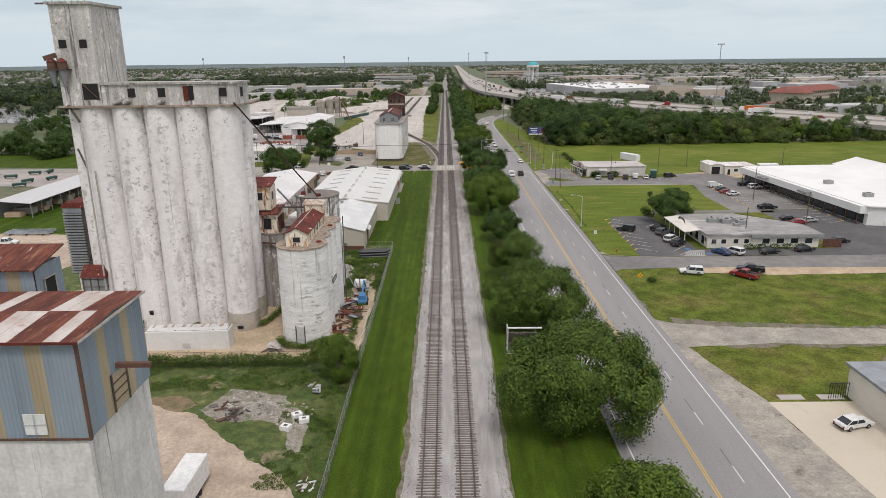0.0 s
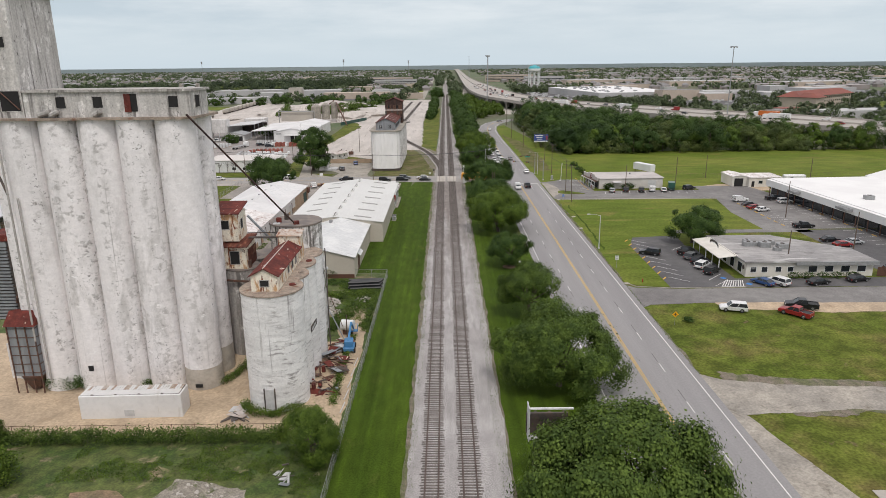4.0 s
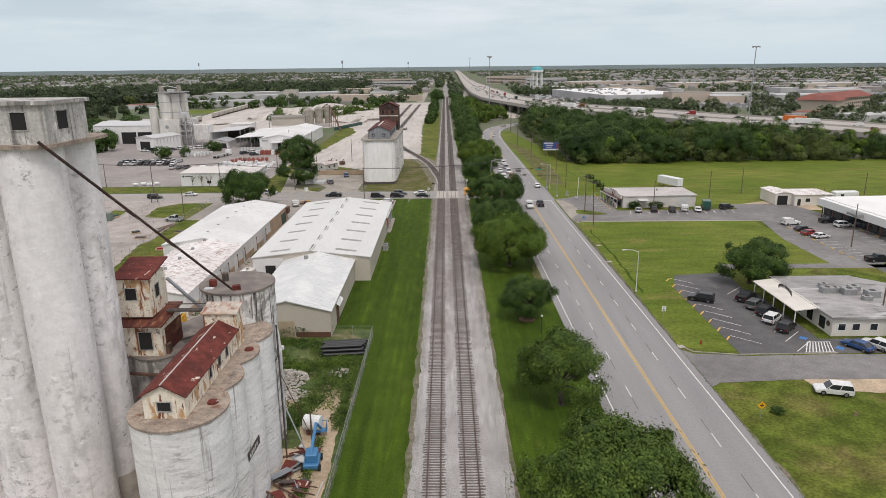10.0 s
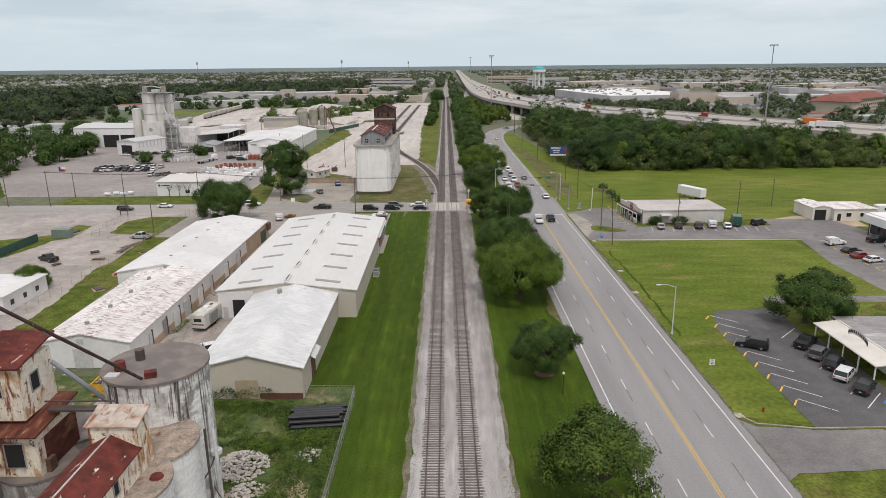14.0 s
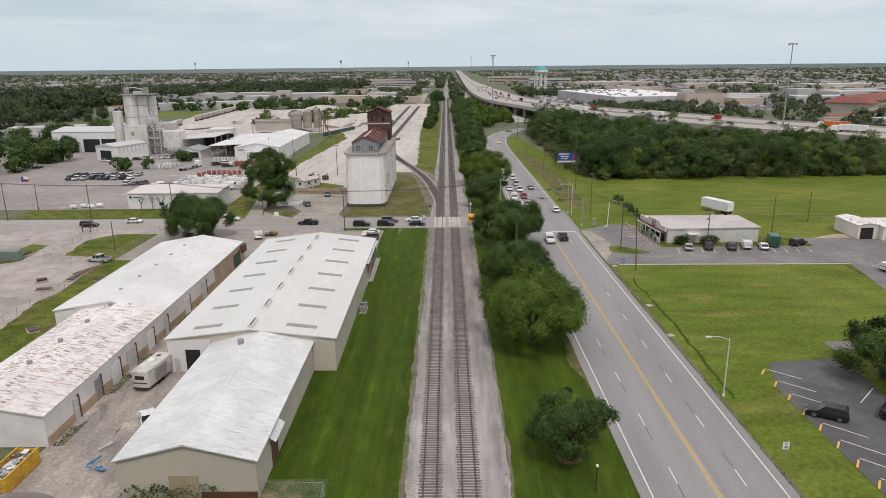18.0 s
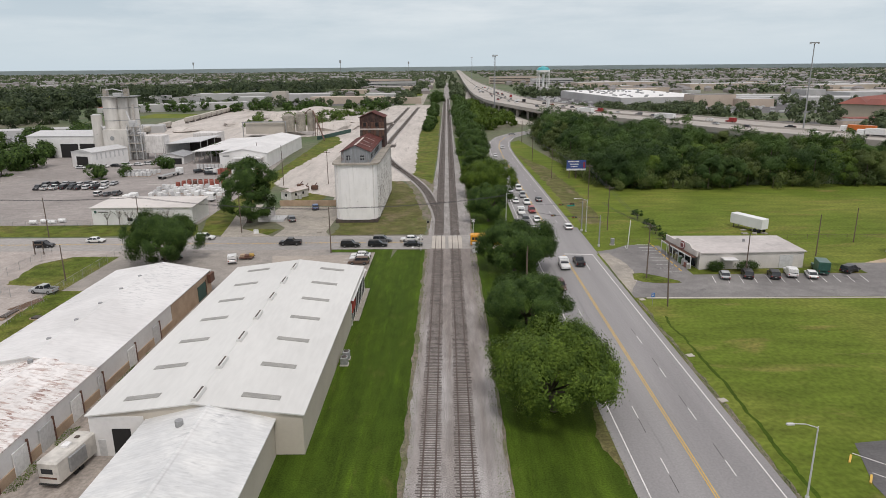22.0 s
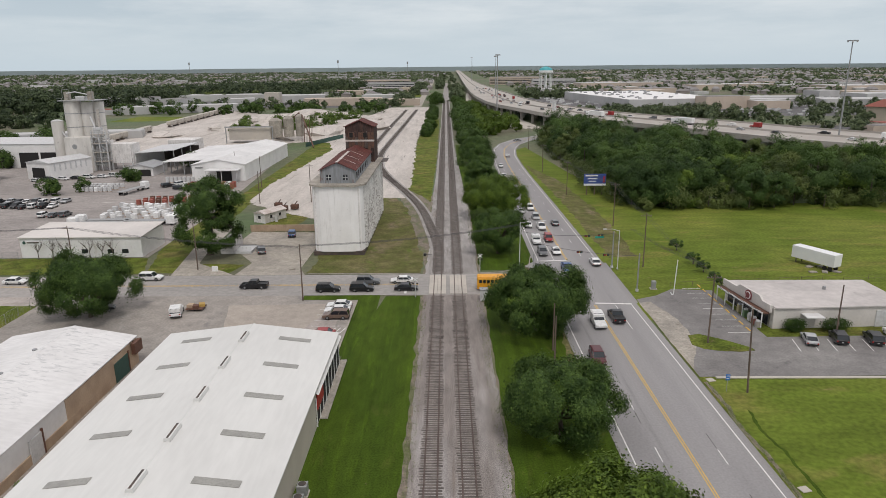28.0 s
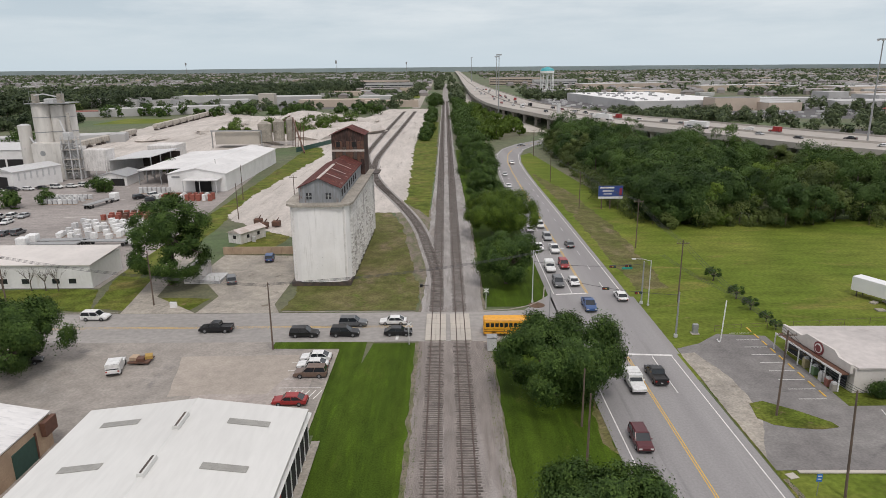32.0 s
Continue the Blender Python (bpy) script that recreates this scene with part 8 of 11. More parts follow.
def build_vehicle(kind, colour):
    hw, L, belt, roof, bon, ws, rt, tail, wr, wb = SHAPES[kind]
    ob = thing(kind if kind != "suv" else "suv_car", "%s %s with tinted windows" % ({"black": "glossy black", "white": "clean white", "silver": "silver"}.get(colour, "painted " + colour), WORDS[kind]), "vehicle")
    pm = paint_of(colour)
    h = L / 2
    clear = 0.32

    def shell(inset, prof):
        return [[(s * (hw - inset - d), y, z) for y, z in prof] for s, d in ((-1, 0.0), (1, 0.0))]

    low = [(-h, 0.5), (-h + 0.08, clear), (h - 0.15, clear), (h, 0.5), (h - 0.02, belt - 0.28), (h - 0.35, belt - 0.14), (h - bon, belt), (-h + 0.1, belt), (-h, belt - 0.15)]
    if kind == "pickup":
        low[7:] = [(-h + 0.02, belt - 0.02), (-h, belt - 0.15)]
    g = Geo()
    xs = (-hw, -hw + 0.1, hw - 0.1, hw)
    zc = (0.06, 0, 0, 0.06)
    g.loft([[(x, y * (1 - k * 0.25), z - (k if z > 0.7 else -k)) for y, z in low] for x, k in zip(xs, zc)])
    body = part("body", g, pm, ob)
    y_ws0, y_ws1, y_r0, y_r1 = h - bon + 0.02, h - bon - ws, rt, tail
    inx = 0.16
    cab = Geo().loft([[(-hw + 0.06, y_r1, belt - 0.01), (hw - 0.06, y_r1, belt - 0.01), (hw - 0.06, y_ws0, belt - 0.01), (-hw + 0.06, y_ws0, belt - 0.01)],
                      [(-hw + inx, y_r0, roof - 0.06), (hw - inx, y_r0, roof - 0.06), (hw - inx, y_ws1, roof - 0.06), (-hw + inx, y_ws1, roof - 0.06)]])
    part("glazing", cab, M_GLASS, ob, "dark tinted glass")
    part("roof", Geo().loft([[(-hw + inx - 0.03, y_r0 - 0.05, roof - 0.07), (hw - inx + 0.03, y_r0 - 0.05, roof - 0.07), (hw - inx + 0.03, y_ws1 + 0.05, roof - 0.07), (-hw + inx - 0.03, y_ws1 + 0.05, roof - 0.07)],
                             [(-hw + inx + 0.1, y_r0 + 0.1, roof), (hw - inx - 0.1, y_r0 + 0.1, roof), (hw - inx - 0.1, y_ws1 - 0.1, roof), (-hw + inx + 0.1, y_ws1 - 0.1, roof)]]), pm, ob)
    pil = Geo()
    for s in (-1, 1):
        for t in (0.0, 0.48, 1.0):
            yb, yt = y_ws0 + (y_r1 - y_ws0) * t, y_ws1 + (y_r0 - y_ws1) * t
            pil.rod((s * (hw - 0.055), yb, belt - 0.02), (s * (hw - inx + 0.01), yt, roof - 0.05), 0.045, 4)
    part("window_frame", pil, pm, ob)
    if kind == "van":
        part("cargo_side", Geo().box(-hw + 0.005, hw - 0.005, -h + 0.05, 0.2, belt - 0.05, roof - 0.12), pm, ob)
    if kind == "pickup":
        part("bed_liner", Geo().box(-hw + 0.14, hw - 0.14, -h + 0.12, y_r1 - 0.1, belt - 0.02, belt + 0.012), M_BLACK, ob)
        for s in (-1, 1):
            part("bed_rail", Geo().box(min(s * hw, s * (hw - 0.1)), max(s * hw, s * (hw - 0.1)), -h + 0.02, y_r1, belt - 0.05, belt + 0.1), pm, ob)
        part("tailgate", Geo().box(-hw + 0.1, hw - 0.1, -h, -h + 0.1, belt - 0.1, belt + 0.1), pm, ob)
    if kind == "truck":
        part("cargo_box", Geo().cbox(-hw - 0.08, hw + 0.08, -h, 0.75, 0.8, 3.0, 0.06), pm, ob)
    for s in (-1, 1):
        for y in (wb / 2, -wb / 2):
            w = part("wheel", Geo().wheel(s * (hw - 0.08), y, wr, wr, 0.24), M_TYRE, ob)
            part("rim", Geo().wheel(s * (hw + 0.03), y, wr, wr * 0.6, 0.06, 10), M_HUB, w)
        part("headlight", Geo().box(min(s * (hw - 0.1), s * (hw - 0.48)), max(s * (hw - 0.1), s * (hw - 0.48)), h - 0.16, h + 0.01, belt - 0.42, belt - 0.26), M_LAMPCLEAR, ob)
        part("tail_light", Geo().box(min(s * (hw - 0.05), s * (hw - 0.3)), max(s * (hw - 0.05), s * (hw - 0.3)), -h - 0.012, -h + 0.06, belt - 0.38, belt - 0.16), M_LAMPRED, ob)
        part("mirror", Geo().cbox(min(s * hw, s * (hw + 0.2)), max(s * hw, s * (hw + 0.2)), y_ws0 - 0.42, y_ws0 - 0.28, belt, belt + 0.16, 0.03), pm, ob)
    part("bumper", Geo().box(-hw + 0.08, hw - 0.08, h - 0.06, h + 0.04, 0.36, 0.52), M_BLACK, ob)
    part("bumper", Geo().box(-hw + 0.08, hw - 0.08, -h - 0.04, -h + 0.06, 0.36, 0.54), M_BLACK, ob)
    part("number_plate", Geo().box(-0.16, 0.16, -h - 0.05, -h - 0.04, 0.56, 0.68), M_LIGHTGREY, ob)
    return ob


def vehicle(x, y, heading, kind, colour, group="", z=0.0):
    m = pose(x, y, z, 0, 0, -heading)
    if (kind, colour) not in GARAGE:
        ob = build_vehicle(kind, colour)
        ob.matrix_basis = m
        GARAGE[(kind, colour)] = ob
    else:
        ob = copy_thing(GARAGE[(kind, colour)], m)
    BASE[ob.name] = Vector((x, y, z))
    if group:
        ob["group"] = group
    return ob


OFFICE, STORE, SHOP, QUEUE, STREET, YARD = "cars at the office", "cars at the store", "cars at the shop", "cars queuing on the road", "cars on the cross street", "cars in the plant yard"
for row in (
        (49.3, 208.9, 300, "suv", "black", OFFICE), (58.3, 209.6, 45, "pickup", "black", OFFICE), (58.1, 205.2, 45, "suv", "grey", OFFICE), (58.5, 201.7, 45, "suv", "black", OFFICE), (58.0, 198.0, 45, "suv", "white", OFFICE), (58.5, 194.0, 45, "suv", "black", OFFICE),
        (66.1, 186.0, 330, "sedan", "blue", OFFICE), (69.2, 186.0, 330, "suv", "white", OFFICE), (53.6, 170.9, 285, "suv", "white", OFFICE), (66.9, 172.0, 290, "pickup", "black", OFFICE), (63.9, 168.2, 320, "pickup", "red", OFFICE), (77.6, 185.8, 75, "sedan", "black", OFFICE), (86.9, 187.6, 75, "sedan", "black", OFFICE), (99.6, 195, 85, "sedan", "black", OFFICE),
        (99.7, 234.4, 85, "pickup", "black", STORE), (98.8, 219.5, 85, "sedan", "black", STORE), (99.4, 214.8, 85, "sedan", "red", STORE), (103.5, 217, 85, "sedan", "silver", STORE), (97.9, 271.2, 75, "van", "white", STORE), (97.2, 259.4, 75, "sedan", "red", STORE), (98.2, 256.0, 75, "sedan", "white", STORE), (97.6, 263.8, 75, "sedan", "black", STORE), (110.0, 273.0, 85, "pickup", "black", STORE), (111.0, 267.8, 85, "suv", "white", STORE), (126, 291, 85, "suv", "grey", STORE),
        (59.9, 290.0, 15, "sedan", "silver", SHOP), (64.9, 290.4, 15, "suv", "black", SHOP), (70.4, 290.0, 15, "suv", "black", SHOP), (74.6, 291.2, 15, "van", "white", SHOP), (78.4, 290.0, 15, "sedan", "white", SHOP), (82.2, 293.6, 15, "truck", "green", SHOP), (88.6, 293.2, 60, "suv", "black", SHOP),
        (24.6, 486.3, 180, "sedan", "white", QUEUE), (23.6, 458.6, 180, "sedan", "white", QUEUE), (23.3, 436, 180, "suv", "silver", QUEUE), (26.4, 428, 180, "sedan", "grey", QUEUE), (23.2, 420, 180, "sedan", "white", QUEUE), (23.2, 409, 180, "suv", "white", QUEUE), (26.6, 410, 180, "sedan", "black", QUEUE), (26.6, 395.0, 180, "suv", "white", QUEUE), (23.2, 390.5, 180, "sedan", "white", QUEUE), (26.6, 381.4, 180, "suv", "silver", QUEUE), (23.2, 372, 180, "sedan", "white", QUEUE), (31.2, 374.2, 0, "sedan", "grey", QUEUE), (26.6, 369.6, 180, "pickup", "white", QUEUE), (23.2, 354.1, 180, "van", "white", QUEUE), (26.7, 356.5, 180, "suv", "red", QUEUE), (26.7, 344.3, 180, "sedan", "white", QUEUE), (23.3, 343.5, 180, "suv", "grey", QUEUE),
        (26.9, 329.9, 180, "pickup", "blue", QUEUE), (26.8, 298.0, 180, "van", "white", QUEUE), (30.6, 300.6, 0, "pickup", "black", QUEUE), (23.4, 283.2, 180, "suv", "maroon", QUEUE), (34.2, 335, 0, "sedan", "white", QUEUE), (30.8, 520, 0, "sedan", "white", QUEUE), (43, 590, 60, "sedan", "silver", QUEUE),
        (-24.4, 317.2, 90, "suv", "black", STREET), (-17.5, 317.4, 90, "suv", "black", STREET), (-16.7, 321.9, 90, "suv", "grey", STREET), (-9.6, 322.6, 270, "sedan", "white", STREET), (-8.4, 317.6, 90, "sedan", "black", STREET), (-40.3, 319.6, 270, "pickup", "black", STREET), (-64.5, 325.6, 90, "suv", "white", STREET), (-104, 319, 90, "suv", "black", STREET), (-93, 323.6, 90, "sedan", "white", STREET),
        (-50.7, 304.6, 345, "van", "white", STREET), (-20.6, 307.6, 270, "sedan", "white", STREET), (-20.6, 304.9, 270, "sedan", "white", STREET), (-20.4, 302.0, 270, "suv", "brown", STREET), (-21.6, 293.6, 270, "sedan", "red", STREET), (-42.2, 363.6, 350, "suv", "blue", STREET), (-46.2, 347.0, 340, "suv", "grey", STREET), (-65.9, 306.7, 70, "sedan", "black", STREET), (-34.0, 372, 350, "van", "white", STREET), (51.8, 108.2, 75, "sedan", "white", OFFICE), (-38.6, 208.0, 330, "pickup", "white", STREET), (-96, 262, 300, "pickup", "black", STREET), (-83, 283, 280, "pickup", "silver", STREET)):
    vehicle(*row)
rv_rng = random.Random(9)
cols = ["white", "black", "grey", "silver", "white", "black", "white"]
for i in range(9):
    vehicle(-156 + i * 3.1, 404 + rv_rng.uniform(-1, 1), rv_rng.choice((0, 180)), rv_rng.choice(("sedan", "suv", "pickup", "suv")), rv_rng.choice(cols), YARD)
for i in range(9):
    vehicle(-157 + i * 3.2, 412 + rv_rng.uniform(-1, 1), rv_rng.choice((0, 180)), rv_rng.choice(("sedan", "suv", "pickup", "suv")), rv_rng.choice(cols), YARD)
for i in range(3):
    vehicle(-126 + i * 3.2, 391 + rv_rng.uniform(-1, 1), rv_rng.choice((0, 180)), rv_rng.choice(("sedan", "pickup", "suv")), rv_rng.choice(cols), YARD)
for i in range(9):
    vehicle(-168 + i * 4.5, 457 + i * 1.8, 100, rv_rng.choice(("sedan", "suv")), rv_rng.choice(cols), YARD)
for x, y, hd in ((-108, 442, 40), (-104.5, 446, 40), (-101, 436, 80)):
    vehicle(x, y, hd, "suv", rv_rng.choice(cols), YARD)

# school bus at the crossing
bus = thing("school_bus", "yellow school bus waiting at the level crossing", "bus", (11.6, 317.3, 0))
bm_ = pose(11.2, 317.6, 0, 0, 0, -90)
part("body", Geo().cbox(-1.2, 1.2, -5.0, 3.6, 0.55, 2.95, 0.18).move(bm_), M_YELLOWBUS, bus)
part("bonnet", Geo().cbox(-1.0, 1.0, 3.5, 5.2, 0.55, 1.65, 0.15).move(bm_), M_YELLOWBUS, bus)
for s in (-1, 1):
    for i in range(10):
        part("window", Geo().box(min(s * 1.2, s * 1.215), max(s * 1.2, s * 1.215), -4.6 + i * 0.78, -4.0 + i * 0.78, 1.75, 2.45).move(bm_), M_GLASS, bus)
    for z in (0.9, 1.35):
        part("rub_rail", Geo().box(min(s * 1.2, s * 1.23), max(s * 1.2, s * 1.23), -4.95, 3.5, z, z + 0.07).move(bm_), M_BLACK, bus)
    for y in (-3.2, 3.9):
        w = part("wheel", Geo().wheel(s * 1.05, y, 0.48, 0.48, 0.3).move(bm_), M_TYRE, bus)
        part("rim", Geo().wheel(s * 1.2, y, 0.48, 0.26, 0.06, 10).move(bm_), M_YELLOWBUS, w)
part("windscreen", Geo().box(-1.05, 1.05, 3.6, 3.62, 1.75, 2.6).move(bm_), M_GLASS, bus)
part("rear_window", Geo().box(-0.5, 0.5, -5.02, -5.0, 1.75, 2.4).move(bm_), M_GLASS, bus)
part("roof", Geo().cbox(-1.12, 1.12, -4.9, 3.5, 2.95, 3.05, 0.08).move(bm_), M_YELLOWBUS, bus)

# travel trailer between the warehouses
rv = thing("travel_trailer", "cream travel trailer parked between the warehouses", "trailer", (-41.6, 221, 0))
rm = pose(-43.2, 220.4, 0, 0, 0, -8)
part("body", Geo().cbox(-1.25, 1.25, -3.4, 3.4, 0.6, 3.2, 0.2).move(rm), mat("trailer_cream", (0.60, 0.575, 0.53), scale=0.5, fine=3, amount=0.2), rv)
part("roof_unit", Geo().cbox(-0.4, 0.4, -0.5, 0.5, 3.2, 3.5, 0.06).move(rm), M_WHITEPAINT, rv)
part("roof_vent", Geo().cbox(-0.25, 0.25, 1.6, 2.1, 3.2, 3.35, 0.04).move(rm), M_DARKSTEEL, rv)
part("slide_out", Geo().cbox(1.2, 1.5, -1.6, 1.2, 1.0, 2.8, 0.06).move(rm), M_GREY, rv)
part("rear_stripe", Geo().box(-1.1, 1.1, -3.43, -3.4, 1.2, 1.4).move(rm), M_BROWN, rv)
part("rear_window", Geo().box(-0.7, 0.7, -3.42, -3.4, 1.8, 2.4).move(rm), M_GLASS, rv)
part("bumper", Geo().box(-1.1, 1.1, -3.6, -3.4, 0.5, 0.62).move(rm), M_BLACK, rv)
for s in (-1.1, 1.1):
    for y in (-0.5, 0.4):
        part("wheel", Geo().wheel(s, y, 0.36, 0.36, 0.22).move(rm), M_TYRE, rv)
yt = thing("waste_skip", "open yellow steel waste skip heaped with rubbish", "skip", (-49, 196.5, 0))
M_SKIP = mat("skip_yellow", (0.62, 0.36, 0.04), (0.50, 0.28, 0.03), scale=0.8, fine=4, amount=0.3, stain=[((0.18, 0.08, 0.04), 0.62, 1.2, U, 0.1)])
part("floor_plate", Geo().box(-50.2, -47.8, 193.4, 199.6, 0.1, 0.25), M_SKIP, yt)
for x in (-50.25, -47.85):
    part("side_plate", Geo().box(x, x + 0.1, 193.4, 199.6, 0.1, 1.9), M_SKIP, yt)
    part("top_rail", Geo().box(x - 0.04, x + 0.14, 193.3, 199.7, 1.9, 2.02), M_SKIP, yt)
    for i in range(8):
        part("rib", Geo().box(x - 0.06, x + 0.16, 193.8 + i * 0.78, 193.9 + i * 0.78, 0.12, 1.9), M_SKIP, yt)
for y in (193.4, 199.5):
    part("end_plate", Geo().box(-50.15, -47.85, y, y + 0.1, 0.1, 1.9), M_SKIP, yt)
part("rubbish_fill", Geo().lump(-49, 196.5, 1.3, 1.1, 3.0, 0.6, 3), M_LIGHTGREY, yt)
sr = random.Random(8)
for i in range(26):
    part("rubbish_piece", Geo().obox(-49 + sr.uniform(-0.85, 0.85), 196.5 + sr.uniform(-2.6, 2.6), 1.8 + sr.uniform(-0.1, 0.2), sr.uniform(0.3, 0.9), sr.uniform(0.2, 0.7), 0.12, sr.uniform(0, 180)), sr.choice((M_BROWN, M_LIGHTGREY, M_WHITEPAINT, M_TIE, M_GREY)), yt)
wt2 = thing("cargo_trailer", "plain white cargo trailer parked in the dirt yard", "trailer", (-27.8, 96, 0))
cm = pose(-28.07, 94.95, 0, 0, 0, -1)
part("box", Geo().cbox(-1.25, 1.25, -3.4, 3.4, 0.7, 3.3, 0.1).move(cm), M_WHITEPAINT, wt2)
part("hitch", Geo().rod((0, 3.4, 0.7), (0, 4.8, 0.5), 0.07, 6).move(cm), M_DARKSTEEL, wt2)
for s in (-1.2, 1.2):
    for y in (-0.6, 0.4):
        part("wheel", Geo().wheel(s, y, 0.36, 0.36, 0.24).move(cm), M_TYRE, wt2)

# ---- block plant and yards west of the railway ----
pl = thing("plant_office", "long low white metal office along the cross street", "office", (-89, 350, 0))
part("wall", Geo().box(-104, -74.4, 343.8, 357, 0, 5.0), M_WHITEWALL, pl)
part("roof", Geo().along_x([(343.4, 5.0), (357.4, 5.6), (357.4, 5.8), (343.4, 5.2)], -104.3, -74.1), mat("pale_pink_roof", (0.60, 0.565, 0.535), (0.53, 0.50, 0.475), scale=0.1, fine=1, amount=0.2), pl)
part("sign_panel", Geo().box(-103.6, -97, 343.7, 343.8, 3.3, 4.4), M_WHITEPAINT, pl)
part("letter_bar", Geo().box(-102.2, -99.2, 343.64, 343.7, 3.7, 4.0), M_DARKSTEEL, pl)
part("logo_disc", Geo().cyl(0, 0, 0, 0.06, 0.4, 14).move(pose(-102.9, 343.68, 3.85, 90, 0, 0)), M_GREEN, pl)
for x in (-93, -88.4, -82.0, -78.5):
    window(pl, x - 0.8, x + 0.8, 343.8, 1.0, 2.1, "-y", M_WHITEPAINT, M_GLASS)
for x in (-99, -95.4, -92.4, -86.4, -83.4, -80.8):
    bt = thing("bare_tree", "leafless small tree against the white wall", "tree", (x, 342.2, 0), group="bare trees")
    part("trunk", Geo().rod((x, 342.2, -0.1), (x, 342.2, 2.0), 0.12, 6, 0.08), M_BARK, bt)
    g = Geo()
    rr = random.Random(int(x * 10))
    for i in range(9):
        a, e = rr.uniform(0, 6.28), rr.uniform(1.3, 2.6)
        p = Vector((x, 342.2, 1.6 + rr.uniform(0, 0.5)))
        q = p + Vector((math.cos(a) * e * 0.6, math.sin(a) * e * 0.6, e))
        g.rod(p, q, 0.05, 4, 0.025)
        for j in range(3):
            k = q + Vector((rr.uniform(-1, 1), rr.uniform(-1, 1), rr.uniform(0.2, 1.0)))
            g.rod(p.lerp(q, 0.6 + 0.13 * j), k, 0.025, 4, 0.012)
    part("branch_tangle", g, M_BARK, bt)

bw = thing("plant_hall", "large white hall with a broad low gable roof", "warehouse", (-92, 492, 0))
gable(bw, -103, -81.5, 455, 530, 6.6, 8.6, M_WHITEWALL, M_WHITEROOF, 0.4)
part("dark_bay", Geo().box(-93, -87, 454.8, 454.98, 0, 4.2), M_DARK, bw)
part("front_canopy", Geo().box(-96, -83, 449.5, 455, 4.8, 5.1), M_WHITEROOF, bw)
for x in (-95.5, -89.5, -83.5):
    part("canopy_post", Geo().box(x - 0.12, x + 0.12, 449.7, 449.95, 0, 4.8), M_LIGHTGREY, bw)
part("letter_bar", Geo().box(-101.5, -98.5, 454.85, 454.98, 5.2, 5.8), M_GREY, bw)
lt = thing("open_shed", "open-sided shed leaning on the white hall", "shed", (-111, 495, 0))
part("roof", Geo().add([(-121, 470, 5.6), (-103.2, 470, 6.4), (-103.2, 528, 6.4), (-121, 528, 5.6), (-121, 470, 5.9), (-103.2, 470, 6.7), (-103.2, 528, 6.7), (-121, 528, 5.9)], [(0, 3, 2, 1), (4, 5, 6, 7), (0, 1, 5, 4), (1, 2, 6, 5), (2, 3, 7, 6), (3, 0, 4, 7)]), M_WHITEROOF, lt)
part("back_wall", Geo().box(-121, -103.3, 527.6, 528, 0, 5.6), M_DARKSTEEL, lt)
for i in range(9):
    part("post", Geo().box(-120.9, -120.6, 470.4 + i * 7, 470.7 + i * 7, 0, 5.6), M_GREY, lt)
    part("post", Geo().box(-112.4, -112.1, 470.4 + i * 7, 470.7 + i * 7, 0, 6.0), M_GREY, lt)
cs = thing("open_canopy", "tall open storage canopy with a pale roof", "shed", (-130, 505, 0))
part("roof", Geo().add([(-142, 490, 7.0), (-124, 490, 8.2), (-124, 522, 8.2), (-142, 522, 7.0), (-142, 490, 7.3), (-124, 490, 8.5), (-124, 522, 8.5), (-142, 522, 7.3)], [(0, 3, 2, 1), (4, 5, 6, 7), (0, 1, 5, 4), (1, 2, 6, 5), (2, 3, 7, 6), (3, 0, 4, 7)]), M_LIGHTGREY, cs)
part("side_wall", Geo().box(-142, -141.6, 490, 522, 0, 7), M_WHITEWALL, cs)
part("back_wall", Geo().box(-141.6, -124, 521.6, 522, 0, 7), M_DARKSTEEL, cs)
for y in (490.2, 500, 511):
    part("post", Geo().box(-124.3, -124, y, y + 0.4, 0, 8.2), M_GREY, cs)
sf = thing("small_workshop", "small grey-roofed white workshop", "workshop", (-130, 476, 0))
gable(sf, -137, -125, 469, 484, 3.6, 5.0, M_WHITEWALL, M_GREY, 0.5)
part("dark_bay", Geo().box(-131, -126, 468.8, 468.98, 0, 2.8), M_DARK, sf)

# concrete plant tower
tw = thing("silo_plant", "tall white cluster of cement silos with steel platforms", "silo", (-164, 492, 0))
for x, y, r, z0, z1 in ((-167.8, 492, 3.6, 8, 31), (-162.4, 493.6, 2.6, 8, 30), (-158.7, 496.6, 2.5, 8, 30)):
    s = part("silo", Geo().cyl(x, y, z0, z1, r, 28), M_CEMENT, tw)
    for z in (13, 19, 25):
        part("hoop", Geo().cyl(x, y, z, z + 0.3, r + 0.1, 28), M_GREY, s)
part("silo", Geo().cyl(-174.2, 489, -0.05, 22, 2.5, 24), M_CEMENT, tw)
part("silo_cap", Geo().cyl(-174.2, 489, 22, 22.6, 2.6, 24, 1.0), M_LIGHTGREY, tw)
part("deck", Geo().box(-172.0, -155.4, 487.8, 499.6, 30.6, 30.95), M_GREY, tw)
part("deck_rail", Geo().box(-172.0, -155.4, 487.8, 487.9, 31.9, 32.0), M_GREY, tw)
for x in (-169.0, -158.6):
    part("penthouse", Geo().cbox(x - 1.0, x + 1.0, 490, 492.4, 30.95, 34.6, 0.1), M_CONC_OLD, tw)
    part("penthouse_rail", Geo().box(x - 1.6, x + 1.6, 489.8, 489.9, 35.6, 35.7).box(x - 1.6, x - 1.5, 489.8, 489.9, 32, 35.6).box(x + 1.5, x + 1.6, 489.8, 489.9, 32, 35.6), M_GREY, tw)
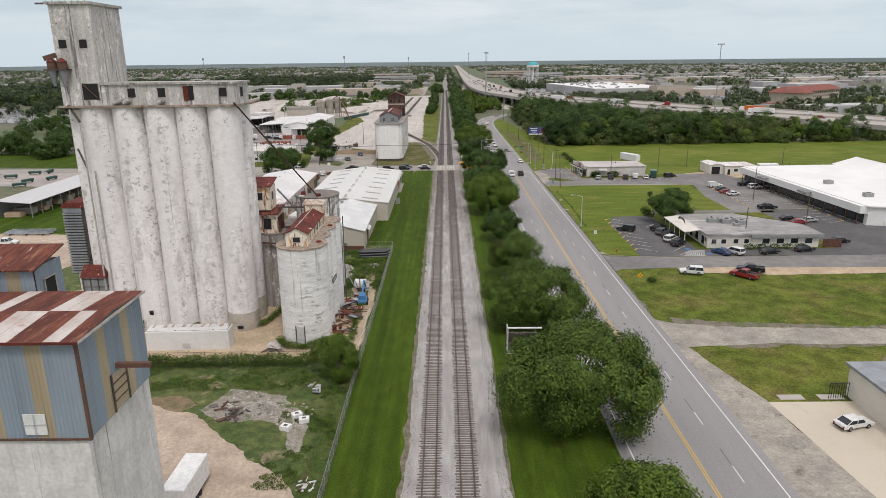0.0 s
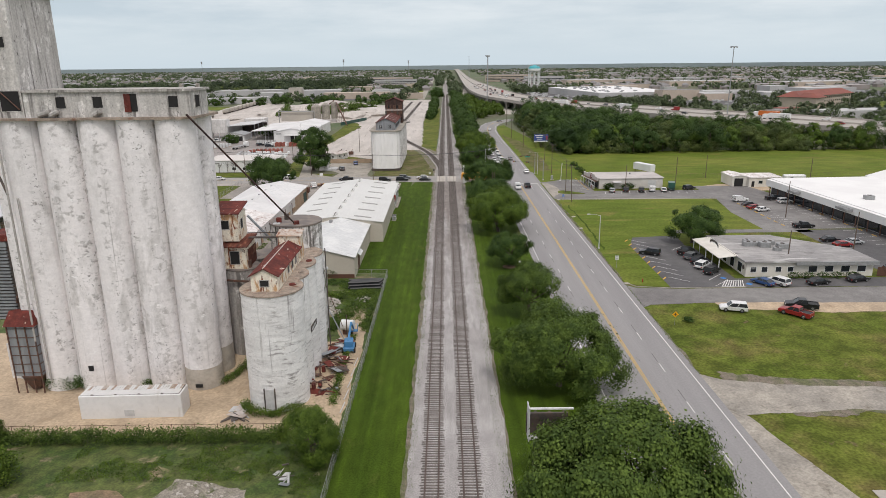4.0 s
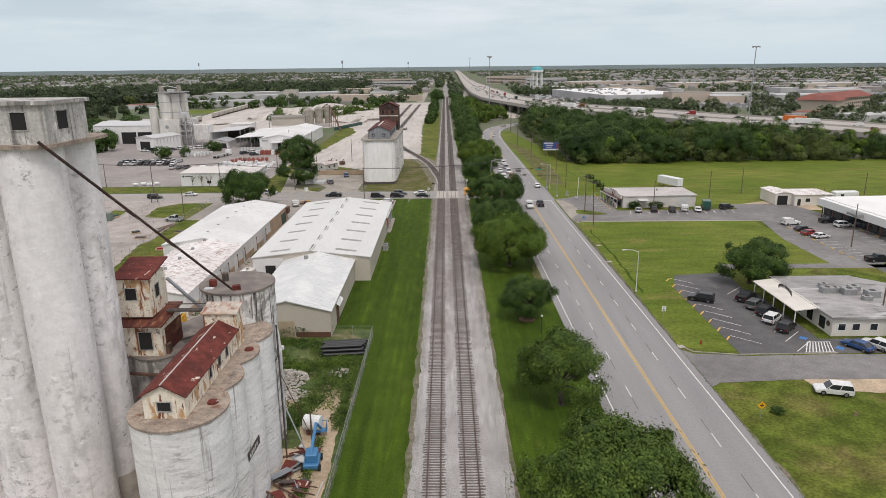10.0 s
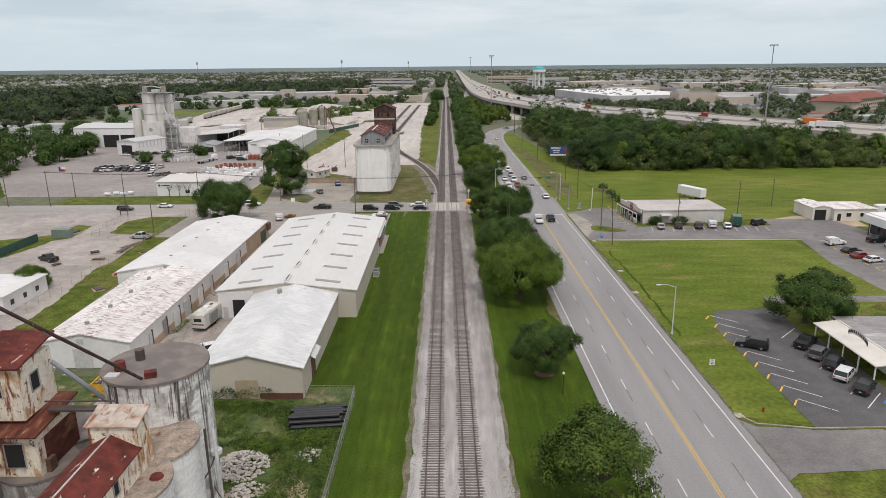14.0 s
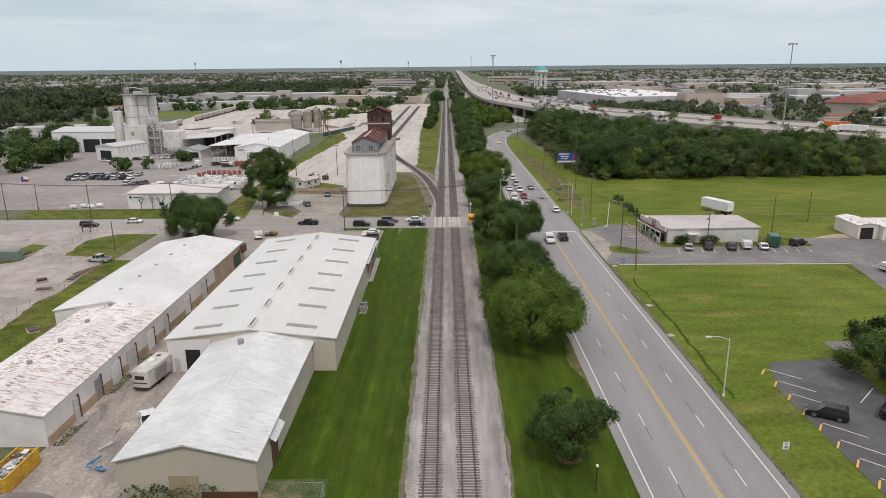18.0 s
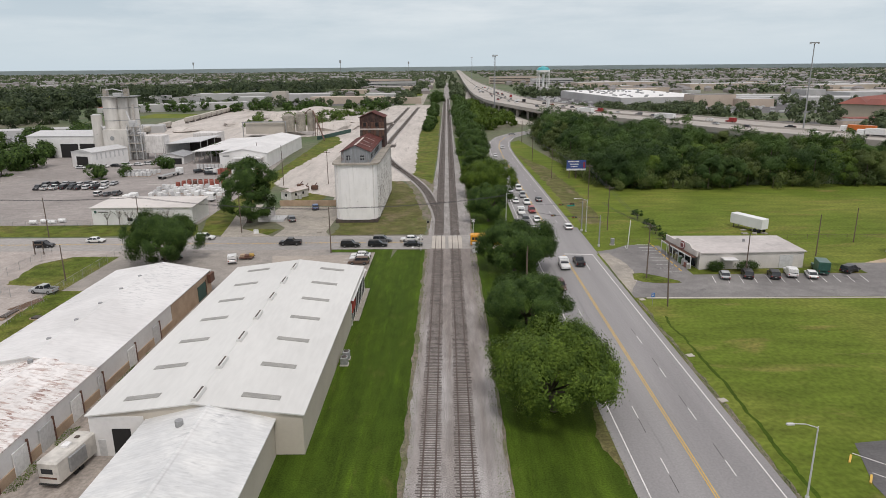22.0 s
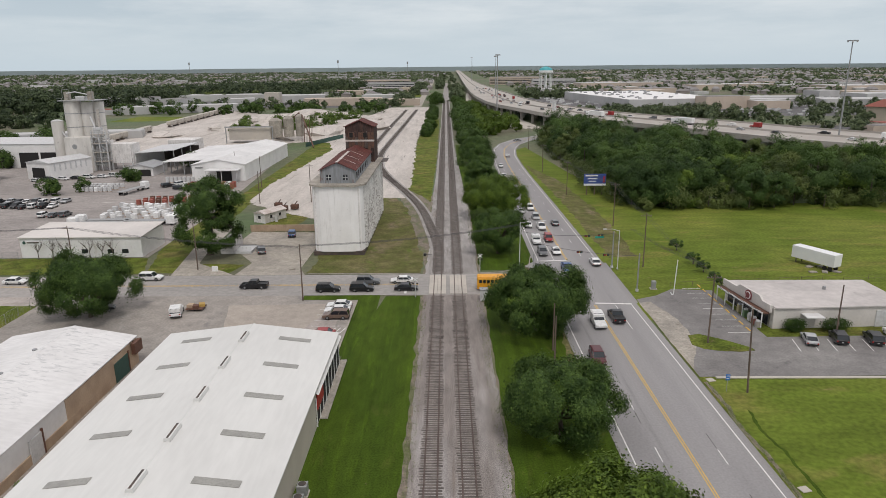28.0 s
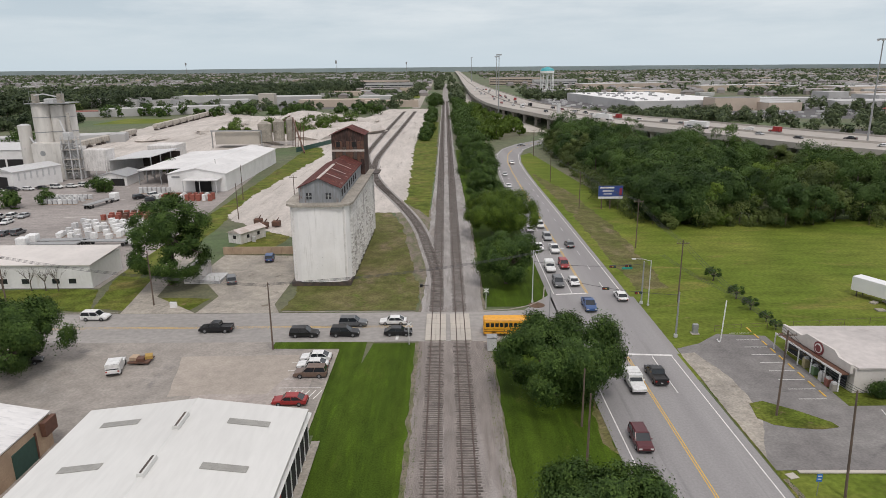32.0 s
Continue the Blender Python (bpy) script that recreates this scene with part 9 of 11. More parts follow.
for i in range(9):
    part("deck_post", Geo().box(-172.0 + i * 2.05, -171.9 + i * 2.05, 487.8, 487.9, 30.95, 31.9), M_GREY, tw)
part("deck_pipe", Geo().path([(-168, 489, 34), (-164, 488.6, 34.6), (-159, 489, 33.5)], 0.25, 7), M_LIGHTGREY, tw)
part("dust_filter", Geo().cbox(-165.5, -161.5, 491, 494, 30.95, 32.6, 0.1), M_LIGHTGREY, tw)
part("batch_house", Geo().box(-169.6, -157.8, 484, 491, 0, 15), M_CEMENT, tw)
part("logo_disc", Geo().cyl(0, 0, 0, 0.08, 1.1, 20).move(pose(-165.2, 483.96, 11.0, 90, 0, 0)), M_GREY, tw)
part("conveyor_pipe", Geo().path([(-175, 489, 22), (-170, 487.6, 14), (-160, 487, 9)], 0.35, 7), M_LIGHTGREY, tw)
fr = Geo()
for z in range(0, 18, 3):
    for x in (-157.5, -154.4, -151.3):
        fr.box(x - 0.12, x + 0.12, 485, 485.24, z, z + 3)
    fr.box(-157.5, -151.3, 485, 485.2, z + 2.8, z + 3.0)
    fr.rod((-157.5, 485.1, z), (-154.4, 485.1, z + 3), 0.09, 4)
    fr.rod((-154.4, 485.1, z + 3), (-151.3, 485.1, z), 0.09, 4)
part("steel_frame", fr, M_LIGHTGREY, tw)
part("side_tower", Geo().box(-157.5, -152.5, 488, 494, 0, 13), M_ROUGHWHITE, tw)
for z in (4.2, 8.2, 12.2, 16.2):
    part("platform", Geo().box(-157.7, -151.0, 484.4, 487.9, z, z + 0.18), M_RUBBLE, tw)
    part("platform_rail", Geo().box(-157.7, -151.0, 484.4, 484.48, z + 1.0, z + 1.08).box(-151.08, -151.0, 484.48, 487.9, z + 1.0, z + 1.08), M_GREY, tw)
for x in (-157.6, -154.4, -151.2):
    for y in (484.6, 487.7):
        part("column", Geo().box(x - 0.16, x + 0.16, y - 0.16, y + 0.16, 0, 17.6), M_LIGHTGREY, tw)
for k in range(4):
    part("stair_flight", Geo().rod((-157.2 if k % 2 else -151.6, 486.2, 0.2 + k * 4.1), (-151.6 if k % 2 else -157.2, 486.2, 4.2 + k * 4.0), 0.22, 4), M_GREY, tw)
part("chute", Geo().path([(-158.5, 488, 24), (-156, 486.6, 18), (-153.5, 486, 8), (-153.5, 486, 3)], 0.32, 7), M_LIGHTGREY, tw)
part("bucket_leg", Geo().box(-156.0, -155.2, 489, 490, 0, 27), M_RUBBLE, tw)
part("filter_box", Geo().cbox(-156.6, -153.4, 485, 487.6, 16.4, 19.4, 0.1), M_LIGHTGREY, tw)
part("hopper_house", Geo().box(-152.4, -141.8, 488.4, 496, 3.0, 11.6), M_ROUGHWHITE, tw)
for i in range(3):
    part("hopper_leg", Geo().box(-151.6 + i * 4.4, -151.2 + i * 4.4, 488.6, 489.0, 0, 3), M_LIGHTGREY, tw)
ph = thing("plant_sheds", "white metal sheds round the silo plant", "shed", (-190, 495, 0))
fsm = pose(-163, 459, 0, 0, 0, -20)
part("front_shed", Geo().box(-13, 0, 0, 21, 0, 7.2).move(fsm), M_WHITEWALL, ph)
part("front_roof", Geo().along_y([(-13.4, 7.1), (0.4, 7.1), (-6.5, 8.4)], -0.4, 21.4).move(fsm), M_LIGHTGREY, ph)
part("back_shed", Geo().box(-216, -178, 497, 525, 0, 11), M_WHITEWALL, ph)
part("back_roof", Geo().along_x([(496.6, 11), (525.4, 11), (511, 12.8)], -216.4, -177.6), M_LIGHTGREY, ph)
for x in (-212, -199, -189):
    part("dark_bay", Geo().box(x, x + 9, 496.8, 496.98, 0, 7), M_DARK, ph)
part("dark_bay", Geo().box(-10, -3, -0.1, -0.02, 0, 5.0).move(fsm), M_DARK, ph)
for i in range(7):
    part("wall_rib", Geo().box(0.02, 0.1, 2 + i * 2.6, 2.7 + i * 2.6, 3.6, 6.4).move(fsm), M_LIGHTGREY, ph)
part("annex", Geo().box(-141.4, -128, 527, 540, 0, 9), M_ROUGHWHITE, ph)
old = thing("crushing_plant", "weathered stone-crushing plant with hoppers and conveyors", "plant", (-92, 600, 0))
for x, y, r, h in ((-104, 598, 4.0, 13), (-96.5, 600, 3.2, 14), (-90, 602, 2.6, 15)):
    part("hopper", Geo().cyl(x, y, 3, h, r, 16), M_CONC_OLD, old)
    part("hopper_cap", Geo().cyl(x, y, h, h + 1.4, r, 16, r * 0.4), M_CONC_OLD, old)
part("long_bin", Geo().box(-131, -106, 592, 602, 2, 9), M_CONC, old)
part("gantry", Geo().box(-133, -104, 590.4, 591, 9.4, 10.1), M_GREY, old)
for x in (-132.6, -104.6):
    part("gantry_leg", Geo().box(x, x + 0.5, 590.4, 591, 0, 9.4), M_GREY, old)
part("conveyor", Geo().rod((-88, 600, 16), (-74, 560, 1), 0.5, 4), M_RUSTSTEEL, old)
part("conveyor", Geo().rod((-90, 602, 17), (-112, 640, 4), 0.5, 4), M_RUSTSTEEL, old)
for i in range(5):
    part("frame_leg", Geo().rod((-88 + i * 1.5, 596, 0), (-88 + i * 1.5, 600, 16 - i), 0.18, 5), M_RUSTSTEEL, old)
gf = thing("green_fence", "dark green screen fence along the yard", "fence", (-72, 590, 0))
for i in range(9):
    part("panel", Geo().obox(-79.5 + i * 1.6, 572 + i * 5.4, 1.2, 0.1, 5.4, 2.4, -16.5), M_GREEN, gf)

# stone heaps
for i, (x, y, r, h) in enumerate(((-88, 640, 26, 6.5), (-66, 690, 24, 5.5), (-110, 720, 22, 6), (-140, 760, 24, 6), (-96, 770, 22, 5.5), (-70, 760, 16, 4), (-160, 690, 20, 4), (-120, 800, 26, 6), (-190, 640, 12, 3))):
    solo("stone_heap", Geo().lump(x, y, -0.1, r, r * 1.3, h, i, 18, 10, 0.35), M_CHALK, "heap of pale crushed stone", "heap", "stone heaps", kind="stuff")
hs = thing("small_house", "small white hut with a rusty red roof", "hut", (-53, 384, 0))
hmx = pose(-53.2, 383.5, 0, 0, 0, -28)
part("wall", Geo().box(-2.2, 2.2, -4.6, 4.6, 0, 2.9).move(hmx), M_ROUGHWHITE, hs)
part("roof", Geo().along_y([(-2.5, 2.8), (2.5, 2.8), (0, 3.7)], -4.9, 4.9).move(hmx), M_ROOFSTRIPE, hs)
for y in (-2.4, 1.4):
    part("window", Geo().box(2.2, 2.24, y, y + 0.9, 1.2, 2.1).move(hmx), M_DARK, hs)
part("window", Geo().box(-0.5, 0.5, -4.64, -4.6, 1.2, 2.1).move(hmx), M_DARK, hs)
part("tank", Geo().cyl(3.2, -1.0, 0, 1.4, 0.5, 10).move(hmx), M_LIGHTGREY, hs)
for i, (x, y) in enumerate(((-52, 396), (-49, 398), (-55, 401))):
    mc = thing("old_machine", "rusty old machinery behind the hut", "machine", (x, y, 0), group="old machines")
    part("frame", Geo().cbox(x - 1.2, x + 1.2, y - 1, y + 1, 0.3, 1.8, 0.2), M_RUSTSTEEL, mc)
    part("arm", Geo().rod((x, y, 1.6), (x + 1.2, y - 1.4, 3.0), 0.15, 5), M_RUSTSTEEL, mc)
bwl = thing("brown_wall", "low brown board wall behind the small car park", "wall", (-46, 369, 0))
for i in range(9):
    part("panel", Geo().box(-55 + i * 2.4, -52.65 + i * 2.4, 368.8, 369.0, -0.03, 1.9), M_TANBRICK, bwl)
pv = thing("timber_porch", "grey timber porch under the shaggy tree", "porch", (-50, 341, 0))
part("deck", Geo().box(-52.6, -48.4, 346, 352, 0, 0.6), M_LIGHTGREY, pv)
for i in range(5):
    part("post", Geo().box(-52.5 + i, -52.4 + i, 346, 346.1, 0.6, 1.7), M_LIGHTGREY, pv)
part("rail", Geo().box(-52.6, -48.4, 345.98, 346.1, 1.65, 1.75), M_LIGHTGREY, pv)
part("cabin", Geo().box(-56, -52.8, 346, 354, 0, 3), M_ROUGHWHITE, pv)
ws_ = thing("name_stone", "small white name board on the verge", "sign", (-52.5, 331.5, 0))
part("board", Geo().cbox(-53.2, -51.8, 331.2, 331.6, 0, 1.3, 0.15), M_WHITEPAINT, ws_)
part("plinth", Geo().box(-53.4, -51.6, 331.0, 331.8, -0.03, 0.1), M_CONC, ws_)

# pallets of blocks in the yard
PAL = {}


def pallet(x, y, w, d, h, colour, turn=0, group="block pallets", layers=1):
    key = (w, d, h, colour)
    m = pose(x, y, 0, 0, 0, turn)
    if key not in PAL:
        ob = thing("block_pallet", "wrapped %s stack of blocks on a pallet" % colour, "pallet", group=group)
        part("pallet", Geo().box(-w / 2, w / 2, -d / 2, d / 2, 0, 0.14), M_TANBRICK, ob)
        mm = {"white": M_WHITEPAINT, "grey": M_LIGHTGREY, "red": plain("block_red", (0.30, 0.09, 0.065), 0.8), "brown": M_BROWN}[colour]
        for k in range(layers):
            part("block_cube", Geo().cbox(-w / 2 + 0.04, w / 2 - 0.04, -d / 2 + 0.04, d / 2 - 0.04, 0.14 + k * (h / layers), 0.11 + (k + 1) * (h / layers), 0.03), mm, ob)
        ob.matrix_basis = m
        PAL[key] = ob
    else:
        ob = copy_thing(PAL[key], m)
    return ob


pr = random.Random(5)
for i in range(13):
    for j in range(5):
        if pr.random() < 0.88:
            pallet(-105.5 + i * 2.05 - j * 0.4, 385 + j * 4.0 + (1.6 if (i + j) % 4 == 0 else 0) + pr.uniform(-0.2, 0.2), 1.5, 1.5, pr.choice((1.3, 1.7)), pr.choice(("white", "grey", "white", "white")), pr.uniform(-5, 5))
for i in range(7):
    for j in range(3):
        if pr.random() < 0.8:
            pallet(-104 + i * 2.2 + j, 408 + j * 3.2, 1.3, 1.3, 1.6, pr.choice(("red", "red", "brown", "red")), pr.uniform(-5, 5))
for i in range(10):
    for j in range(2):
        pallet(-99.5 + i * 2.0, 437 + j * 3.0, 1.3, 1.3, 2.2, "red" if i % 4 else "white", pr.uniform(-4, 4))
for i in range(8):
    for j in range(3):
        pallet(-138 + i * 1.7 + j * 0.4, 433 + j * 4.2, 1.3, 1.3, 1.6, "grey" if i % 4 else "white", 12)
for i in range(7):
    pallet(-112 + i * 1.7, 452, 1.2, 1.2, 2.2, "grey", 0)


def flatbed(x, y, turn, label="long flatbed truck trailer in the yard"):
    ob = thing("flatbed_truck", label, "truck", (x, y, 0), group="flatbed trucks")
    m = pose(x, y, 0, 0, 0, turn)
    part("deck", Geo().box(-1.25, 1.25, -7, 5.4, 1.2, 1.45).move(m), M_GREY, ob)
    part("cab", Geo().cbox(-1.2, 1.2, 5.8, 8.4, 0.6, 3.0, 0.2).move(m), M_WHITEPAINT, ob)
    part("windscreen", Geo().box(-1.0, 1.0, 8.4, 8.43, 1.9, 2.7).move(m), M_GLASS, ob)
    for s in (-1.0, 1.0):
        for yy in (-6, -4.8, 4.2, 7.4):
            part("wheel", Geo().wheel(s, yy, 0.5, 0.5, 0.3).move(m), M_TYRE, ob)


flatbed(-116.5, 431, -12)
flatbed(-101, 379.5, 92)
flatbed(-88, 378.4, 268)
flatbed(-101.5, 375.8, 91)
# hopper wagons on the far line
HW = None
wag = [(-208 - i * 0.75 - (0.012 * i * i), 590 + i * 17.5) for i in range(20)]
for i, (x, y) in enumerate(wag):
    if i in (5, 6):
        continue
    m = pose(x, y, 0, 0, 0, 3 + i * 0.1)
    if HW is None:
        HW = thing("hopper_wagon", "pale grey covered hopper railway wagon", "railway wagon", group="hopper wagons")
        part("body", Geo().loft([[(-1.0, -6.5, 1.2), (1.0, -6.5, 1.2), (1.0, 6.5, 1.2), (-1.0, 6.5, 1.2)], [(-1.55, -8, 2.4), (1.55, -8, 2.4), (1.55, 8, 2.4), (-1.55, 8, 2.4)], [(-1.45, -8, 4.4), (1.45, -8, 4.4), (1.45, 8, 4.4), (-1.45, 8, 4.4)], [(-0.6, -7.6, 4.8), (0.6, -7.6, 4.8), (0.6, 7.6, 4.8), (-0.6, 7.6, 4.8)]]), M_CONC, HW)
        for yy in (-6, 6):
            part("bogie", Geo().box(-1.2, 1.2, yy - 1.2, yy + 1.2, 0, 1.0), M_DARKSTEEL, HW)
        for k in range(6):
            part("side_rib", Geo().box(-1.6, 1.6, -7 + k * 2.8, -6.86 + k * 2.8, 2.3, 4.4), M_CONC_OLD, HW)
        HW.matrix_basis = m
    else:
        copy_thing(HW, m)

# fenced lot south of the street
def fence(name, pts, h, label, step=3.0, mesh_gap=0.5, lean=0.0, material=None):
    """Chain-link on posts: a mesh of thin wires, top rail and posts."""
    mt = material or M_GREY
    ob = thing(name, label, "fence", (pts[0][0], pts[0][1], 0))
    w = Geo()
    for a, b in zip(pts, pts[1:]):
        a, b = Vector((*a, 0)), Vector((*b, 0))
        n = max(1, round((b - a).length / step))
        for i in range(n + 1):
            p = a.lerp(b, i / n)
            part("post", Geo().rod(p, p + Vector((0, 0, h + 0.1)), 0.04, 5), mt, ob)
        w.rod(a + Vector((0, 0, h)), b + Vector((0, 0, h)), 0.025, 4)
        w.rod(a + Vector((0, 0, h * 0.5)), b + Vector((0, 0, h * 0.5)), 0.012, 3)
        L = (b - a).length
        k = int(L / mesh_gap)
        for i in range(k):
            p, q = a.lerp(b, i / k), a.lerp(b, min(1, (i + h / mesh_gap * 0.6) / k))
            w.rod(p, q + Vector((0, 0, h)), 0.007, 3)
            w.rod(q, p + Vector((0, 0, h)), 0.007, 3)
    part("wire_mesh", w, mt, ob)
    return ob


fence("chain_link_fence", [(-13.4, 60), (-13.4, 120), (-13.2, 150), (-13.1, 192.6), (-20, 192.8)], 1.9, "grey chain-link fence along the mown strip")
fence("yard_fence", [(-58, 128.3), (-20.5, 128.6), (-15.5, 126.5)], 1.7, "rusty chain-link fence behind the hedge", material=M_RUSTSTEEL)
fence("lot_fence", [(-80.5, 208), (-79.5, 262), (-80.5, 312)], 1.9, "chain-link fence round the storage lot", step=4, mesh_gap=0.9)
fence("lot_fence", [(-66.6, 205), (-69.2, 284)], 1.9, "chain-link fence behind the long warehouse", step=4, mesh_gap=0.9)
fence("lot_fence", [(-98, 312), (-98, 286), (-88, 280)], 1.9, "chain-link gate fence of the storage lot", step=4, mesh_gap=0.9)
fence("meadow_fence", [(46, 318), (84, 322), (130, 321), (200, 322)], 1.1, "low wire fence across the meadow", step=5, mesh_gap=1.5, material=M_POLEWOOD)
fence("plant_fence", [(-150, 342.8), (-112, 342.6), (-104.5, 343)], 1.6, "wire fence before the plant yard", step=4, mesh_gap=1.0)
cot = thing("lot_cottage", "small white flat-roofed building in the storage lot", "building", (-86, 232, 0))
part("wall", Geo().box(-96, -83.4, 226, 240, 0, 3.4), M_WHITEWALL, cot)
part("roof", Geo().box(-96.3, -83.1, 225.7, 240.3, 3.4, 3.6), M_WHITEROOF, cot)
for y in (228, 232, 236):
    part("window", Geo().box(-83.4, -83.34, y, y + 1, 1.2, 2.2), M_GLASS, cot)
for i, (x, y, w, d, h, mm) in enumerate(((-84, 262, 3.4, 1.2, 0.5, M_DARKSTEEL), (-88, 268, 2.4, 2, 0.6, M_BLACK), (-92, 258, 2.2, 1.6, 0.4, M_BLACK), (-82, 270, 5, 1.6, 0.5, M_DARKSTEEL), (-73.5, 250, 1.8, 2.4, 0.7, M_LAMPRED), (-72, 257, 3.2, 1.6, 0.6, M_GREY), (-75, 268, 3.6, 1.5, 0.5, M_DARKSTEEL), (-100, 244, 2.4, 2.4, 0.5, M_TANBRICK), (-73, 240, 2, 3, 0.5, M_DARKSTEEL), (-104, 288, 4, 1.4, 0.9, M_GREEN))):
    jk = thing("scrap_stack", "stack of scrap steel and timber in the lot", "scrap", (x, y, 0), group="lot scrap")
    part("base", Geo().obox(x, y, h * 0.25, w, d, h * 0.5, i * 27), M_TANBRICK, jk)
    part("load", Geo().obox(x + 0.1, y, h * 0.75, w * 0.8, d * 0.8, h * 0.5, i * 27 + 8), mm, jk)
hedge_long = thing("green_screen", "dark green screened fence beside the lot", "fence", (-110, 272, 0))
for i in range(6):
    part("panel", Geo().box(-110.1 + i * 0.1, -110.0 + i * 0.1, 262 + i * 3.1, 265.06 + i * 3.1, 0, 2.2), M_GREEN, hedge_long)
cn = thing("grey_container", "dull grey-green steel container in the lot", "container", (-105, 285, 0))
part("body", Geo().cbox(-107.6, -102.8, 283.6, 285.8, 0, 2.4, 0.06), plain("container_green", (0.16, 0.20, 0.17), 0.6), cn)
part("door", Geo().box(-107.66, -107.6, 283.7, 285.7, 0.1, 2.3), M_GREY, cn)
sg = thing("post_sign", "two-post wooden sign frame at the lot gate", "sign", (-101, 312, 0))
for x in (-102.4, -100.2):
    part("post", Geo().box(x, x + 0.2, 312, 312.2, 0, 3.4), M_POLEWOOD, sg)
part("beam", Geo().box(-102.4, -100.0, 312, 312.2, 2.4, 2.7), M_POLEWOOD, sg)
for x, y in ((-122.5, 345), (-120, 346.5), (-117, 345.4), (-115, 347)):
    g = solo("white_tank", Geo().rod((x - 1, y, 0.7), (x + 1, y, 0.7), 0.6, 10), M_WHITEPAINT, "small white tank by the plant gate", "tank", "white tanks")
fl = thing("flagpole", "tall flagpole with a red, white and blue flag", "flagpole", (-143, 352, 0))
part("pole", Geo().rod((-143, 352, 0), (-143, 352, 10), 0.07, 6), M_LIGHTGREY, fl)
for k, (mm, z0, z1, x0, x1) in enumerate(((M_WHITEPAINT, 8.7, 9.6, 0.8, 2.4), (M_LAMPRED, 7.9, 8.7, 0.8, 2.4), (plain("flag_blue", (0.03, 0.06, 0.25), 0.7), 7.9, 9.6, 0.05, 0.8))):
    part("flag_field", Geo().loft([[(-143 + x0 + (x1 - x0) * i / 4, 352 + 0.12 * math.sin(i * 1.7 + x0), z) for i in range(5)] for z in (z0, z1)], caps=False, closed=False), mm, fl)

# ---- viaduct ----
NEAR = [(330, 300, 3.0), (285, 358, 5.0), (232, 420, 7.5), (190, 466, 9), (158, 507, 9), (139, 545, 9), (123, 580, 9), (105, 614, 9), (92, 637, 9), (79.5, 662, 9), (71, 692, 9), (62, 734, 9), (52.5, 775, 9), (45.5, 808, 9), (39.8, 854, 9), (36.5, 920, 9), (34, 985, 9), (33, 1117, 9), (34, 1300, 9), (37, 1680, 9), (48, 2690, 9), (62, 4600, 9)]
FAR = [(375, 340, 3.0), (330, 400, 5.0), (277, 464, 7.5), (236, 508, 9), (203, 551, 9), (188, 582, 9), (172, 612, 9), (153, 648, 9), (138, 672, 9), (125.5, 695, 9), (117, 731, 9), (105, 775, 9), (97, 801, 9), (91, 838, 9), (86.5, 880, 9), (82.5, 940, 9), (79, 1050, 9), (73.5, 1170, 9), (66, 1450, 9), (63, 1830, 9), (72, 2830, 9), (88, 4600, 9)]
via = thing("viaduct", "long pale concrete motorway viaduct on piers", "viaduct", (100, 640, 0), kind="structure")
g = Geo().loft([[(*n[:2], n[2] - 1.5), (*f[:2], f[2] - 1.5), (*f[:2], f[2]), (*n[:2], n[2])] for n, f in zip(NEAR, FAR)])
part("deck", g, M_DECK, via)
for side, s in ((NEAR, 1), (FAR, 1)):
    part("parapet", Geo().loft([[(x - 0.2, y, z - 1.7), (x + 0.2, y, z - 1.7), (x + 0.2, y, z + 0.95), (x - 0.2, y, z + 0.95)] for x, y, z in side]), M_VIADUCT, via)
mid = [((n[0] + f[0]) / 2, (n[1] + f[1]) / 2, n[2]) for n, f in zip(NEAR, FAR)]
part("median_barrier", Geo().loft([[(x - 0.3, y, z), (x + 0.3, y, z), (x + 0.2, y, z + 1.0), (x - 0.2, y, z + 1.0)] for x, y, z in mid]), M_VIADUCT, via)


def along(line, d):
    """The place d metres along a line of points."""
    for a, b in zip(line, line[1:]):
        a, b = Vector(a), Vector(b)
        L = (b - a).length
        if d <= L:
            return a.lerp(b, d / L), (b - a).normalized()
        d -= L
    return Vector(line[-1]), Vector((0, 1, 0))


for k in range(38):
    p, t = along(NEAR, 150 + k * 27)
    n = Vector((t.y, -t.x, 0))
    for o in (3.0, 16.0, 28.0):
        q = p + n * o * (0.9 if k > 14 else 1)
        part("pier", Geo().loft([[(q.x - 0.9, q.y - 0.9, -0.1), (q.x + 0.9, q.y - 0.9, -0.1), (q.x + 0.9, q.y + 0.9, -0.1), (q.x - 0.9, q.y + 0.9, -0.1)], [(q.x - 0.9, q.y - 0.9, p.z - 3.4), (q.x + 0.9, q.y - 0.9, p.z - 3.4), (q.x + 0.9, q.y + 0.9, p.z - 3.4), (q.x - 0.9, q.y + 0.9, p.z - 3.4)], [(q.x - 2.6, q.y - 0.9, p.z - 1.5), (q.x + 2.6, q.y - 0.9, p.z - 1.5), (q.x + 2.6, q.y + 0.9, p.z - 1.5), (q.x - 2.6, q.y + 0.9, p.z - 1.5)]]), M_VIADUCT, via)
surface("frontage_road", [[(44, 690), (58, 668), (70, 668), (66, 720), (60, 780), (52, 900), (48, 1300), (42, 1300), (44, 900)], [(60, 614), (120, 640), (124, 650), (58, 628)]], 0.0, M_CONC, "pale frontage road under the viaduct")
surface("frontage_road", [[(-36, 940), (-27, 940), (-29, 1300), (-31, 2000), (-34, 4400), (-44, 4400), (-39, 2000), (-37, 1300)]], 0.0, M_CONC_OLD, "pale narrow road beside the far railway")
